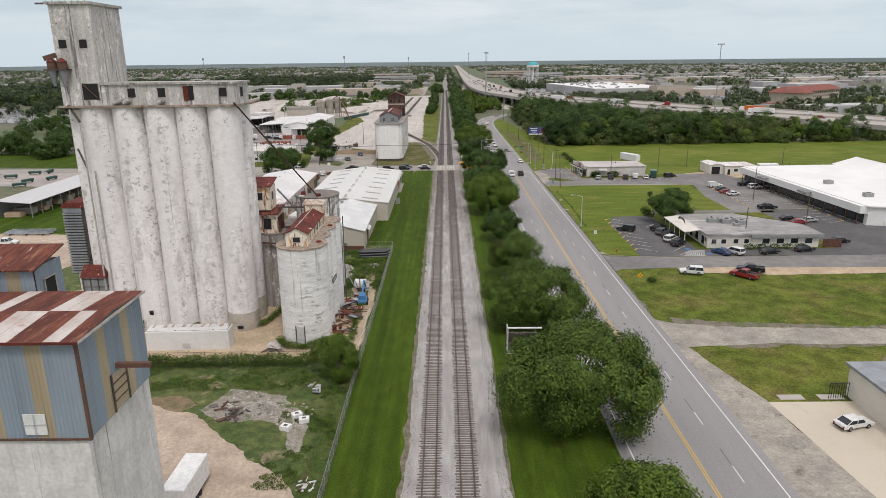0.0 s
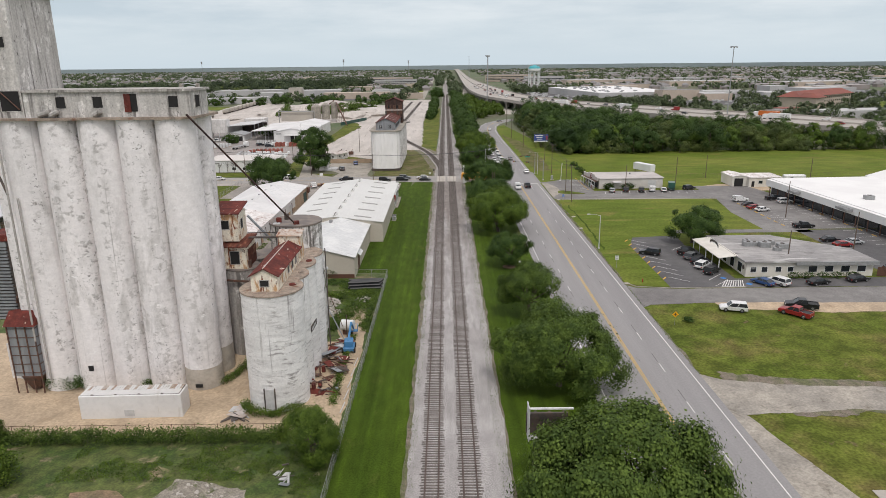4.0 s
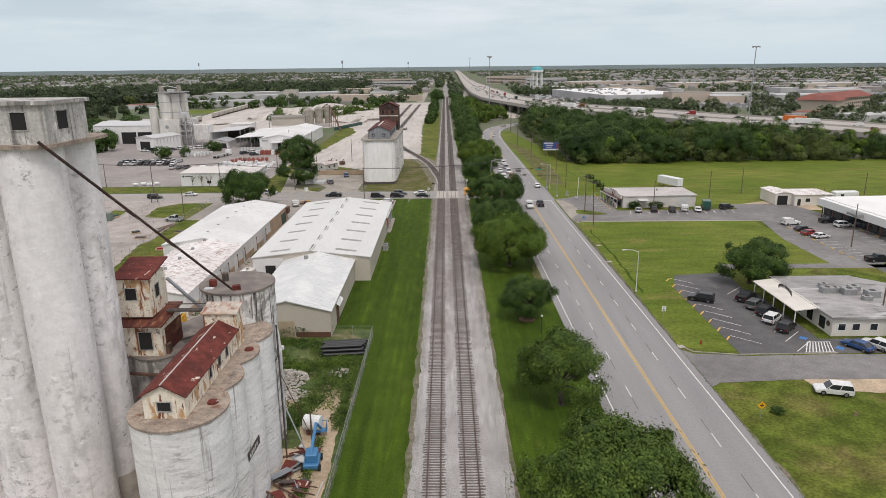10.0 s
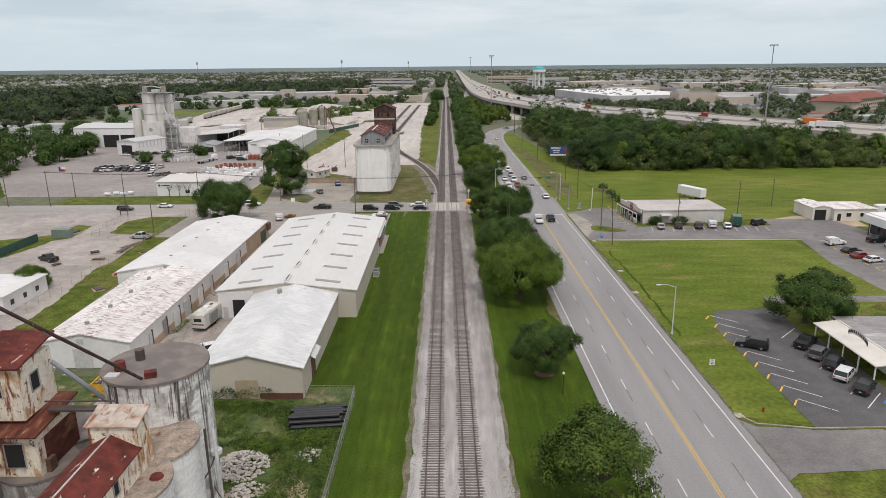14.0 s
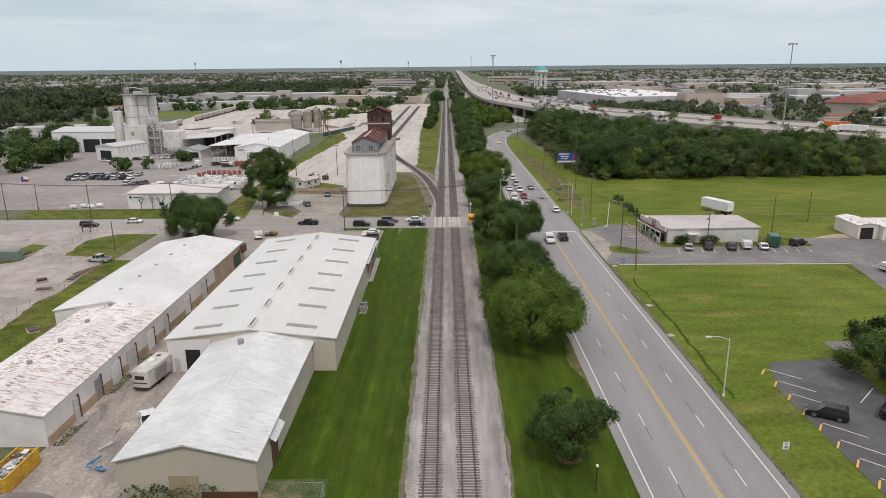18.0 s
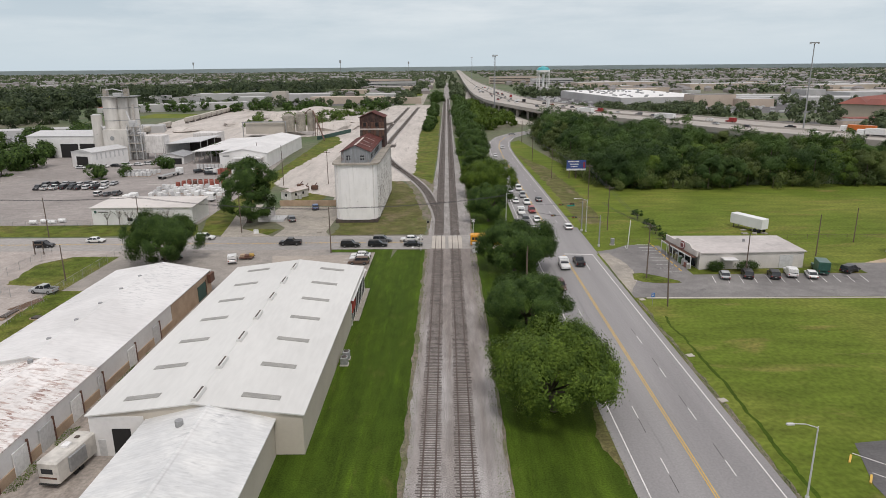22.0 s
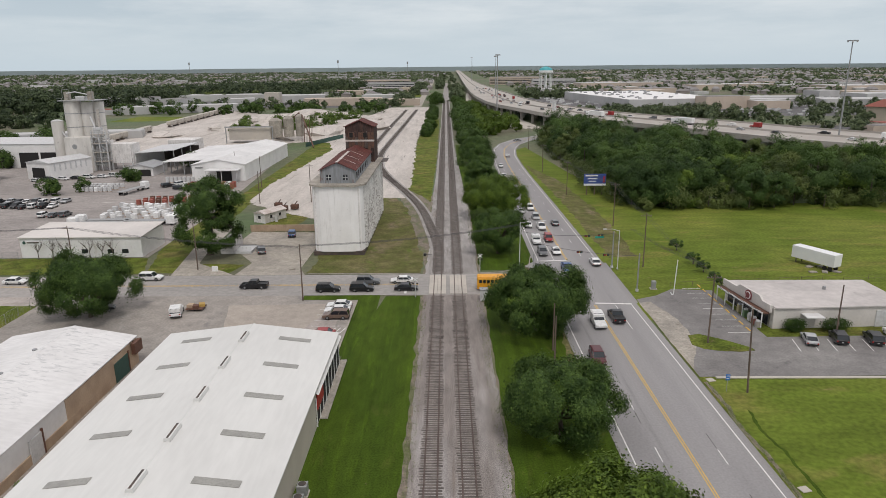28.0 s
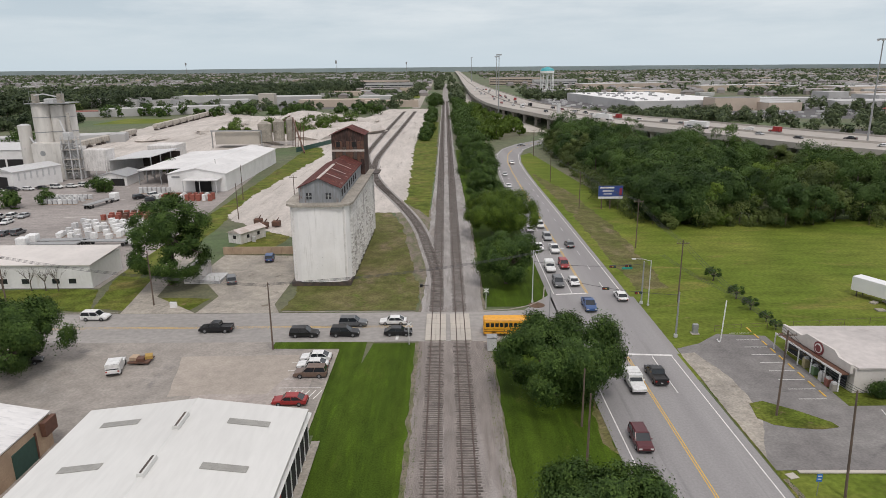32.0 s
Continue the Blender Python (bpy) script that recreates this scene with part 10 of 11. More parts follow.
surface("ramp", [[(10, 900), (20, 880), (30, 960), (40, 1300), (34, 1300), (22, 980)]], 0.004, M_CONC, "pale slip road beside the railway")
cr = random.Random(21)
for i in range(56):
    d = 120 + i * 16 + cr.uniform(-8, 8)
    p, t = along(mid, d)
    n = Vector((t.y, -t.x, 0))
    o = cr.choice((-11, -7.5, -4, 4, 7.5, 11))
    vehicle(p.x + n.x * o, p.y + n.y * o, math.degrees(math.atan2(t.x, t.y)) + (180 if o < 0 else 0), cr.choice(("sedan", "suv", "pickup", "van", "truck")), cr.choice(("white", "silver", "grey", "black", "white", "red")), "cars on the viaduct", p.z)
for d, o, c in ((215, -8, "white"), (228, 6, "orange"), (345, -6, "white"), (420, -9, "white")):
    p, t = along(mid, d)
    n = Vector((t.y, -t.x, 0))
    ob = thing("lorry", "long %s lorry on the viaduct" % c, "lorry", (p.x + n.x * o, p.y + n.y * o, p.z), group="lorries on the viaduct")
    m = pose(p.x + n.x * o, p.y + n.y * o, p.z, 0, 0, -math.degrees(math.atan2(t.x, t.y)))
    part("box", Geo().cbox(-1.3, 1.3, -8, 5, 1.1, 4.0, 0.08).move(m), paint_of(c), ob)
    part("cab", Geo().cbox(-1.2, 1.2, 5.4, 8.6, 0.6, 3.3, 0.2).move(m), M_WHITEPAINT, ob)
    for yy in (-7, -5.8, 4, 7.4):
        for s in (-1.1, 1.1):
            part("wheel", Geo().wheel(s, yy, 0.5, 0.5, 0.3).move(m), M_TYRE, ob)

# ---- water tower and masts ----
wtr = thing("water_tower", "pale water tower with a teal roof on many legs", "water tower", (163, 1305, 0))
part("bowl", Geo().cyl(163, 1305, 28, 31, 6, 28, 11).cyl(163, 1305, 31, 34.5, 11.2, 28), M_WHITEPAINT, wtr)
part("dome", Geo().cyl(163, 1305, 34.5, 38, 11.2, 28, 9).cyl(163, 1305, 38, 40.5, 9, 28, 2), plain("teal_paint", (0.05, 0.36, 0.40), 0.5), wtr, "teal painted dome")
for i in range(8):
    a = i * math.pi / 4
    part("leg", Geo().rod((163 + 10.5 * math.cos(a), 1305 + 10.5 * math.sin(a), 0), (163 + 10 * math.cos(a), 1305 + 10 * math.sin(a), 33), 0.6, 7), M_WHITEPAINT, wtr)
part("riser", Geo().cyl(163, 1305, 0, 29, 1.3, 12), M_WHITEPAINT, wtr)
for x, y, h, w, lab in ((194.3, 519.8, 54.3, 0.5, "tall grey high-mast light pole by the motorway"), (45.5, 790, 53, 0.6, "tall grey high-mast light pole over the viaduct"), (60, 1010, 54, 0.6, "tall grey high-mast light pole over the viaduct"), (58, 1700, 60, 0.8, "tall grey high-mast light pole far off")):
    ms = thing("light_mast", lab, "light mast", (x, y, 0), group="light masts")
    part("pole", Geo().rod((x, y, 0), (x, y, h), w, 9, w * 0.45), M_GREY, ms)
    part("ring", Geo().cyl(x, y, h - 0.5, h, 2.4, 12), M_GREY, ms)
    for i in range(6):
        a = i * math.pi / 3
        part("lamp", Geo().cyl(x + 2.2 * math.cos(a), y + 2.2 * math.sin(a), h - 1.0, h - 0.4, 0.4, 8), M_LIGHTGREY, ms)
for x, y, h, lab in ((-330, 2300, 61, "dark lattice telecom mast far away"), (-900, 2600, 60, "thin telecom mast far away"), (-150, 2900, 58, "dark telecom mast far away"), (86, 725, 16, "white monopole by the motorway")):
    ms = thing("telecom_mast", lab, "mast", (x, y, 0), group="telecom masts")
    part("pole", Geo().rod((x, y, 0), (x, y, h), 1.6 if h < 30 else 0.9, 8, 1.5 if h < 30 else 0.6), M_LIGHTGREY if h < 30 else M_GREY, ms)
    part("antenna_head", Geo().cyl(x, y, h - (1 if h < 30 else 9), h, 1.7 if h < 30 else 2.8, 8), M_LIGHTGREY if h < 30 else M_GREY, ms)

# ---- large buildings in the distance ----
M_TANWALL = mat("tan_stucco", (0.48, 0.40, 0.33), (0.43, 0.36, 0.30), scale=0.05, fine=0.5, amount=0.15)
M_REDTILE = mat("red_roof", (0.235, 0.075, 0.055), (0.19, 0.065, 0.05), scale=0.05, fine=0.5, amount=0.2)
# Far whites and browns, greyed and evened: distance haze is painted into the colours.
M_HAZEWHITE = mat("hazed_far_white", (0.46, 0.455, 0.45), (0.38, 0.375, 0.37), scale=0.03, fine=0.2, amount=0.15)
M_FARROOF = mat("hazed_brown_grey_roofs", (0.20, 0.185, 0.18), (0.26, 0.25, 0.25), scale=0.03, fine=0.15, amount=0.4)
M_FARWALL = mat("hazed_brick_walls", (0.27, 0.235, 0.22), (0.31, 0.29, 0.28), scale=0.03, fine=0.15, amount=0.3)
hot = thing("hotel", "four-storey cream hotel with a red hipped roof", "hotel", (365, 720, 0))
hm_ = pose(372, 735, 0, 0, 0, 40)
part("wall", Geo().box(-62, 62, -9, 9, 0, 11.5).move(hm_), M_TANWALL, hot)
part("roof", Geo().loft([[(-64, -11, 11.5), (64, -11, 11.5), (64, 11, 11.5), (-64, 11, 11.5)], [(-54, -1.5, 16.5), (54, -1.5, 16.5), (54, 1.5, 16.5), (-54, 1.5, 16.5)]]).move(hm_), M_REDTILE, hot, "red hipped roof")
for k in range(3):
    for i in range(24):
        part("window", Geo().box(-59.5 + i * 5.1, -57.5 + i * 5.1, -9.1, -9.0, 1.2 + k * 3.6, 3.0 + k * 3.6).move(hm_), M_GLASS, hot)
part("wing", Geo().box(-62, -44, -24, -9, 0, 11.5).move(hm_), M_TANWALL, hot)
part("wing_roof", Geo().loft([[(-64, -26, 11.5), (-42, -26, 11.5), (-42, -9, 11.5), (-64, -9, 11.5)], [(-54, -18, 15.5), (-52, -18, 15.5), (-52, -9, 15.5), (-54, -9, 15.5)]]).move(hm_), M_REDTILE, hot)


def block(x, y, w, d, h, wall, roof, label, turn=0, rows=0):
    ob = thing("commercial_building", label, "building", (x, y, 0), group="distant buildings")
    m = pose(x, y, 0, 0, 0, turn)
    part("wall", Geo().box(-w / 2, w / 2, -d / 2, d / 2, -0.1, h).move(m), wall, ob)
    part("roof", Geo().box(-w / 2 + 0.4, w / 2 - 0.4, -d / 2 + 0.4, d / 2 - 0.4, h, h + 0.3).move(m), roof, ob)
    for k in range(rows):
        part("window_band", Geo().box(-w / 2 + 1, w / 2 - 1, -d / 2 - 0.1, -d / 2, 1.4 + k * 3.4, 2.8 + k * 3.4).move(m), M_GLASS, ob)
    if d > 40:
        for k in range(4):
            part("roof_unit", Geo().box(-w * 0.3 + k * w * 0.18, -w * 0.3 + k * w * 0.18 + 3, (k % 2) * d * 0.2 - 2, (k % 2) * d * 0.2 + 1, h + 0.3, h + 2).move(m), M_GREY, ob)
    return ob


for x, y, w, d, h, wl, rf, lab, tn, rw in (
        (225, 985, 110, 210, 9, M_HAZEWHITE, M_WHITEWALL, "huge white-roofed store beyond the motorway", 8, 0), (278, 872, 46, 22, 12, M_TANWALL, M_FARROOF, "tan stucco store front beyond the motorway", 8, 0), (318, 858, 34, 20, 8, M_TANWALL, M_HAZEWHITE, "tan flat-roofed shop beyond the motorway", 8, 0), (330, 930, 90, 30, 6, M_HAZEWHITE, M_HAZEWHITE, "white shop row beyond the motorway", 5, 0),
        (420, 900, 60, 40, 7, M_HAZEWHITE, M_HAZEWHITE, "white flat-roofed hall beyond the motorway", -6, 0), (520, 1000, 80, 40, 8, M_HAZEWHITE, M_HAZEWHITE, "white flat-roofed hall beyond the motorway", 12, 0), (300, 640, 26, 16, 5, M_TANWALL, M_REDTILE, "low red-roofed restaurant by the motorway", 0, 0), (330, 600, 60, 26, 6, M_HAZEWHITE, M_HAZEWHITE, "white-walled shop by the motorway", 10, 0), (280, 620, 20, 14, 5, M_TANWALL, M_FARROOF, "small tan shop by the motorway", 0, 0),
        (-275, 880, 120, 24, 7, M_HAZEWHITE, M_HAZEWHITE, "long white metal warehouse across the sidings", 24, 0), (-235, 955, 40, 24, 10, M_HAZEWHITE, M_HAZEWHITE, "white metal hall across the sidings", 24, 0), (-330, 860, 60, 20, 5, M_HAZEWHITE, M_REDTILE, "low white shed with red doors", 15, 0), (-255, 620, 110, 18, 4.5, M_HAZEWHITE, M_HAZEWHITE, "low storage sheds with red doors", 18, 0),
        (-120, 985, 90, 22, 8, M_TANWALL, M_TANWALL, "long tan works building", 4, 0), (-60, 975, 60, 20, 7, M_TANWALL, M_TANWALL, "tan-walled long works building", 2, 0), (-190, 1060, 70, 40, 9, M_HAZEWHITE, M_HAZEWHITE, "pale grey-roofed works hall", 10, 0), (-210, 1015, 18, 14, 14, M_CONC, M_CONC, "pale concrete batching tower", 0, 0), (-300, 1120, 120, 40, 8, M_HAZEWHITE, M_HAZEWHITE, "white flat-roofed distribution hall", 6, 0), (-420, 1020, 120, 50, 9, M_HAZEWHITE, M_FARROOF, "pale wide distribution hall", 4, 0), (-560, 1200, 90, 40, 8, M_HAZEWHITE, M_HAZEWHITE, "white hall beyond the woods", -8, 0), (-80, 1090, 60, 26, 7, M_HAZEWHITE, M_HAZEWHITE, "white flat-roofed shop building", 0, 0),
        (-120, 1500, 120, 30, 13, M_HAZEWHITE, M_FARROOF, "pale four-storey apartment block", 3, 3), (-135, 1760, 110, 30, 13, M_TANWALL, M_FARROOF, "tan four-storey apartment block", 3, 3), (160, 1750, 120, 26, 17, M_TANWALL, M_FARROOF, "five-storey apartment block by the motorway", 0, 4), (230, 1650, 90, 26, 14, M_HAZEWHITE, M_FARROOF, "pale apartment block by the motorway", 0, 3), (330, 1500, 160, 50, 9, M_TANWALL, M_HAZEWHITE, "tan flat-roofed retail hall", 6, 0), (480, 1350, 140, 50, 9, M_TANWALL, M_HAZEWHITE, "tan flat-roofed retail hall", 8, 0), (640, 1250, 120, 60, 9, M_TANWALL, M_HAZEWHITE, "tan flat-roofed retail hall", 8, 0), (300, 1250, 110, 30, 7, M_TANWALL, M_FARROOF, "tan row of low shops", 6, 0), (800, 1300, 90, 60, 8, M_HAZEWHITE, M_HAZEWHITE, "white flat-roofed school among far trees", 0, 1), (-700, 900, 70, 30, 7, M_HAZEWHITE, M_FARROOF, "pale hall among trees", 20, 0), (-420, 640, 60, 26, 7, M_HAZEWHITE, M_FARROOF, "grey-roofed hall among trees", 12, 0), (700, 900, 80, 40, 8, M_HAZEWHITE, M_HAZEWHITE, "white hall by the playing field", -10, 0)):
    block(x, y, w, d, h, wl, rf, lab, tn, rw)
fr2 = np.random.RandomState(31)
far_b = [Geo(), Geo(), Geo()]
for i in range(300):
    x, y = fr2.uniform(-1500, 1900), 900 + 2700 * fr2.uniform(0, 1) ** 1.35
    if -60 < x < 145 or (x < 0 and y < 1060) or (x < -150 and i % 3) or (130 < x < 300 and y < 1120):
        continue
    w, d, h = fr2.uniform(14, 80) * (0.5 + y / 3000), fr2.uniform(12, 40), fr2.uniform(4, 9)
    far_b[i % 3].obox(x, y, h / 2, w, d, h, fr2.uniform(-15, 15))
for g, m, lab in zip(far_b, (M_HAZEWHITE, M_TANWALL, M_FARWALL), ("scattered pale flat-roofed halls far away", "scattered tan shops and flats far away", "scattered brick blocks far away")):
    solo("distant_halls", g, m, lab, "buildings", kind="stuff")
vents = Geo()
for i in range(48):
    u_, v_ = fr2.uniform(-50, 50), fr2.uniform(-98, 98)
    q_ = pose(225, 985, 0, 0, 0, 8) @ Vector((u_, v_, 9.9))
    vents.obox(q_.x, q_.y, q_.z, fr2.uniform(1.5, 4), fr2.uniform(1.5, 3), 1.4, 8)
solo("rooftop_vents", vents, M_GREY, "dark vents scattered over a white store roof", "vents", kind="stuff")
hr, hwl = Geo(), Geo()
for i in range(4200):
    y = 1150 + 3500 * fr2.uniform(0, 1) ** 1.1
    x = fr2.uniform(-1.0, 1.05) * (250 + y * 0.95)
    if -30 < x < 140 or (x < 0 and y < 1180 and x > -500):
        continue
    w, d, e = fr2.uniform(9, 15), fr2.uniform(9, 13), fr2.uniform(3.2, 6)
    t = fr2.choice([0, 90]) + fr2.uniform(-12, 12)
    m = pose(x, y, 0, 0, 0, t)
    hwl.add([m @ Vector(p) for p in Geo().box(-w / 2, w / 2, -d / 2, d / 2, 0, e).v], Geo().box(0, 1, 0, 1, 0, 1).f)
    v = [(-w / 2 - 0.5, -d / 2 - 0.5, e), (w / 2 + 0.5, -d / 2 - 0.5, e), (w / 2 + 0.5, d / 2 + 0.5, e), (-w / 2 - 0.5, d / 2 + 0.5, e), (-w / 4, 0, e + 3.2), (w / 4, 0, e + 3.2)]
    hr.add([m @ Vector(p) for p in v], [(0, 1, 5, 4), (1, 2, 5), (2, 3, 4, 5), (3, 0, 4)])
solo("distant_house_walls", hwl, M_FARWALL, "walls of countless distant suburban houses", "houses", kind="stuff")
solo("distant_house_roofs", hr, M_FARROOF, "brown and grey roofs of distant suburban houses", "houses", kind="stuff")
# parked cars at the far stores
pc = Geo()
for i in range(900):
    x, y = fr2.choice([fr2.uniform(300, 640), fr2.uniform(120, 330), fr2.uniform(-420, -230)]), 0
    y = fr2.uniform(760, 1120) if x > 0 else fr2.uniform(570, 640)
    pc.obox(x, y, 0.75, 1.8, 4.6, 1.4, fr2.choice([0, 90]))
solo("distant_parked_cars", pc, M_LIGHTGREY, "countless tiny parked cars far away", "cars", kind="stuff")
surface("far_pavement", [[(110, 790), (330, 760), (640, 900), (640, 1130), (110, 1120)], [(225, 600), (340, 590), (350, 660), (250, 680)], [(-430, 560), (-225, 560), (-225, 650), (-430, 660)], [(-320, 940), (-60, 935), (-60, 1010), (-320, 1090)], [(150, 1500), (420, 1400), (420, 1480), (150, 1650)]], -0.05, M_LOTDARK, "grey car parks in the distance")
surface("far_green", [[(430, 700), (900, 760), (900, 860), (430, 800)], [(-290, 762), (-205, 775), (-210, 812), (-290, 826)], [(-70, 1180), (-30, 1180), (-30, 1400), (-130, 1400)]], -0.055, M_FIELD, "flat green playing field far away")

# ---- woods ----
def scatter(n, place, hmin, hmax, leaves, size, seed, clumps=14, spread=0.3, girth=(0.36, 0.52)):
    """Leaf quads of n trees; place gives (x, y) for each."""
    rs = np.random.RandomState(seed)
    out, face, trunks = [], [], Geo()
    for i in range(n):
        x, y = place(rs)
        if x is None:
            continue
        h = rs.uniform(hmin, hmax)
        r = h * rs.uniform(*girth)
        p, _, o = crown_points(leaves, -0.08 * h, h, r, clumps, rng=rs, spread=spread, flat=0.9)
        p[:, 2] = np.maximum(p[:, 2], 0.2)
        out.append(p + np.array([x, y, 0]))
        face.append(o)
        trunks.rod((x, y, -0.1), (x, y, h * 0.6), 0.02 * h, 5, 0.01 * h)
    c = np.concatenate(out)
    return leaf_quads(c, size, out=np.concatenate(face)), trunks


EDGE_X, EDGE_Y = [60, 79, 100, 119, 136, 160, 200, 245], [600, 640, 580, 541, 513, 485, 442, 385]

# pale halls and shops scattered through the distance
pr2 = random.Random(314)
for i in range(64):
    y = 1000 + 1900 * pr2.random() ** 1.3
    x = pr2.choice((-1, -1, 1)) * pr2.uniform(0, 0.42) * y
    x += -75 if x < 0 else 150
    w, d, h = pr2.uniform(18, 60), pr2.uniform(14, 34), pr2.uniform(4, 8)
    pale = pr2.random() < 0.65
    block(x, y, w, d, h, M_HAZEWHITE if pale else M_TANWALL, M_HAZEWHITE if pr2.random() < 0.6 else M_FARROOF, "low white commercial hall far off" if pale else "low tan commercial hall far off", pr2.uniform(-12, 12))



def in_woods(rs):
    while True:
        x, y = rs.uniform(56, 250), rs.uniform(392, 620)
        west = np.interp(y, [392, 425, 470, 502, 560, 620], [60, 60, 58.5, 58, 57, 64])
        if x > west and y < np.interp(x, EDGE_X, EDGE_Y) and y > 394 + 0.05 * (x - 58) + 2 * math.sin(x * 0.11):
            return x, y


def woods(name, n, place, h0, h1, leaves, size, seed, material, label, **shape):
    q, tr = scatter(n, place, h0, h1, leaves, size, seed, **shape)
    ob = new(name)
    BASE[ob.name] = Vector((0, 0, 0))
    tagged(ob, label, "woods", kind="stuff")
    o = new("foliage", quads_mesh("foliage", q, material))
    o.parent = ob
    part("trunk_group", tr, M_BARK, ob, kind="stuff")


# each tree of the woods keeps its distance from the others
wr = np.random.RandomState(77)
STANDS = []
while len(STANDS) < 190:
    q_ = in_woods(wr)
    gap = wr.uniform(5.5, 9.5)
    if all(math.hypot(q_[0] - a, q_[1] - b) > gap for a, b in STANDS) or wr.uniform() < 0.004:
        STANDS.append(q_)


# lower and lighter growth to the east, tall dark trees to the west
TINT = [(0, 1, 4, 2, 0, 3)[i % 6] if x < 105 else (3, 2, 3, 0, 2, 3, 4)[i % 7] for i, (x, y) in enumerate(STANDS)]


def stand(kind):
    """The places of the woods where one kind of tree grows, in turn."""
    turn = iter([p for p, k in zip(STANDS, TINT) if k == kind])
    return lambda rs: next(turn)


for i, (m, h0, h1, lab) in enumerate(((M_LEAFWOOD, 12, 19, "tall dark green trees of the woods behind the meadow"), (M_LEAFDEEP, 11, 16, "deep green trees of the woods"), (M_LEAFOLIVE, 9, 14, "olive-green trees among the woods"),
                                     (M_LEAFBRIGHT, 7.5, 12.5, "fresh green trees among the woods"), (M_LEAFWOOD, 9, 14, "dark middling trees among the woods"))):
    woods("woods", TINT.count(i), stand(i), h0, h1, 5600, 0.30, 41 + i, m, lab, clumps=32, spread=0.155, girth=(0.42, 0.56))
woods("woods_edge", 13, lambda rs: (rs.uniform(62, 82) if rs.uniform() < 0.65 else rs.uniform(110, 250), 398 + rs.uniform(0, 9)), 12, 16, 6400, 0.29, 40, M_LEAFDEEP, "tall dark trees at the edge of the woods", clumps=36, spread=0.145, girth=(0.45, 0.56))
woods("woods_edge", 120, lambda rs: (lambda x: (x, 391.5 + 0.05 * (x - 58) + rs.uniform(0, 7)))(rs.uniform(58, 250)) if rs.uniform() < 0.66 else (rs.uniform(54.5, 58), rs.uniform(400, 575)), 2.5, 7, 900, 0.26, 43, M_LEAFOLIVE, "shrubby edge of the woods", clumps=10, spread=0.3, girth=(0.55, 0.8))


def box_place(*boxes):
    def f(rs):
        b = boxes[rs.randint(0, len(boxes))]
        return rs.uniform(b[0], b[1]), rs.uniform(b[2], b[3])
    return f


woods("track_trees", 26, box_place((-14, -10, 600, 720), (-14, -10, 720, 850)), 5.5, 8, 1500, 0.4, 61, M_LEAF2, "narrow row of dark trees beside the far railway")
woods("track_trees", 66, box_place((9, 17, 545, 700), (9, 18, 620, 760), (9, 20, 700, 850), (9, 18, 850, 1010), (-15, -7, 965, 1030)), 8, 13, 1300, 0.5, 44, M_LEAF2, "row of dense trees along the far railway")
woods("verge_trees", 60, box_place((22, 52, 620, 690), (20, 42, 640, 800), (20, 34, 800, 900)), 6, 10, 1100, 0.5, 45, M_LEAF3, "young trees beside the viaduct")
woods("yard_trees", 26, box_place((-240, -190, 360, 392),), 8, 13, 1500, 0.36, 52, M_LEAF2, "dark trees beside the cross street", clumps=24, spread=0.2)
woods("yard_trees", 44, box_place((-215, -178, 400, 470), (-260, -205, 420, 560), (-300, -215, 470, 580)), 7, 13, 1100, 0.55, 46, M_LEAF2, "trees along the west edge of the plant yard")
woods("yard_trees", 52, box_place((-150, -84, 625, 700), (-112, -72, 690, 740), (-100, -84, 625, 640)), 6, 11, 700, 0.5, 47, M_LEAF, "scrubby trees between the stone heaps")
woods("plant_shrubs", 12, box_place((-149, -134, 424, 434), (-155, -145, 426, 434), (-122, -112, 494, 500), (-132, -126, 455, 460)), 4, 7, 900, 0.3, 48, M_LEAF2, "small trees in the plant yard")
woods("yard_trees", 46, box_place((-330, -60, 838, 876),), 7, 11, 420, 0.8, 54, M_LEAF2, "dark row of trees behind the stone heaps")
woods("yard_trees", 60, box_place((-430, -330, 600, 760), (-400, -300, 700, 780)), 7, 12, 420, 0.8, 55, M_LEAFWEST, "scattered trees between sheds and storage lots")
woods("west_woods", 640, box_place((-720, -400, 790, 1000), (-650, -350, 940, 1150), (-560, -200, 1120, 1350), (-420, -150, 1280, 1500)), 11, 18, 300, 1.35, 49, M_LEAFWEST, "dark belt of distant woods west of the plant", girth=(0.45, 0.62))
woods("west_woods", 200, box_place((-700, -390, 760, 1000), (-600, -260, 1080, 1400)), 8, 13, 300, 1.2, 53, M_LEAFOLIVE, "paler trees among the distant western woods", girth=(0.45, 0.62))
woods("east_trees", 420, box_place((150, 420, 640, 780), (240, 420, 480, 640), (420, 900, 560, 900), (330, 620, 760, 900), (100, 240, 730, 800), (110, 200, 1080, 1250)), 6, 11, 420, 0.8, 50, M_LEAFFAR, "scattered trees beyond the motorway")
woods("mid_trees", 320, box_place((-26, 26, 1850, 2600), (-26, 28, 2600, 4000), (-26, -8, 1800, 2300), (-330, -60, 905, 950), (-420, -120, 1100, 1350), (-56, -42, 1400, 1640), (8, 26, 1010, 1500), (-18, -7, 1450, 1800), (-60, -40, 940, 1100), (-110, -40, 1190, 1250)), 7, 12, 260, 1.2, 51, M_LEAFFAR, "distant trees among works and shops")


def far_place(rs):
    y = 1150 + 3450 * rs.uniform(0, 1) ** 0.9
    x = rs.uniform(-1.05, 1.1) * (300 + y * 0.98)
    return (None, None) if -34 < x < 130 else (x, y)


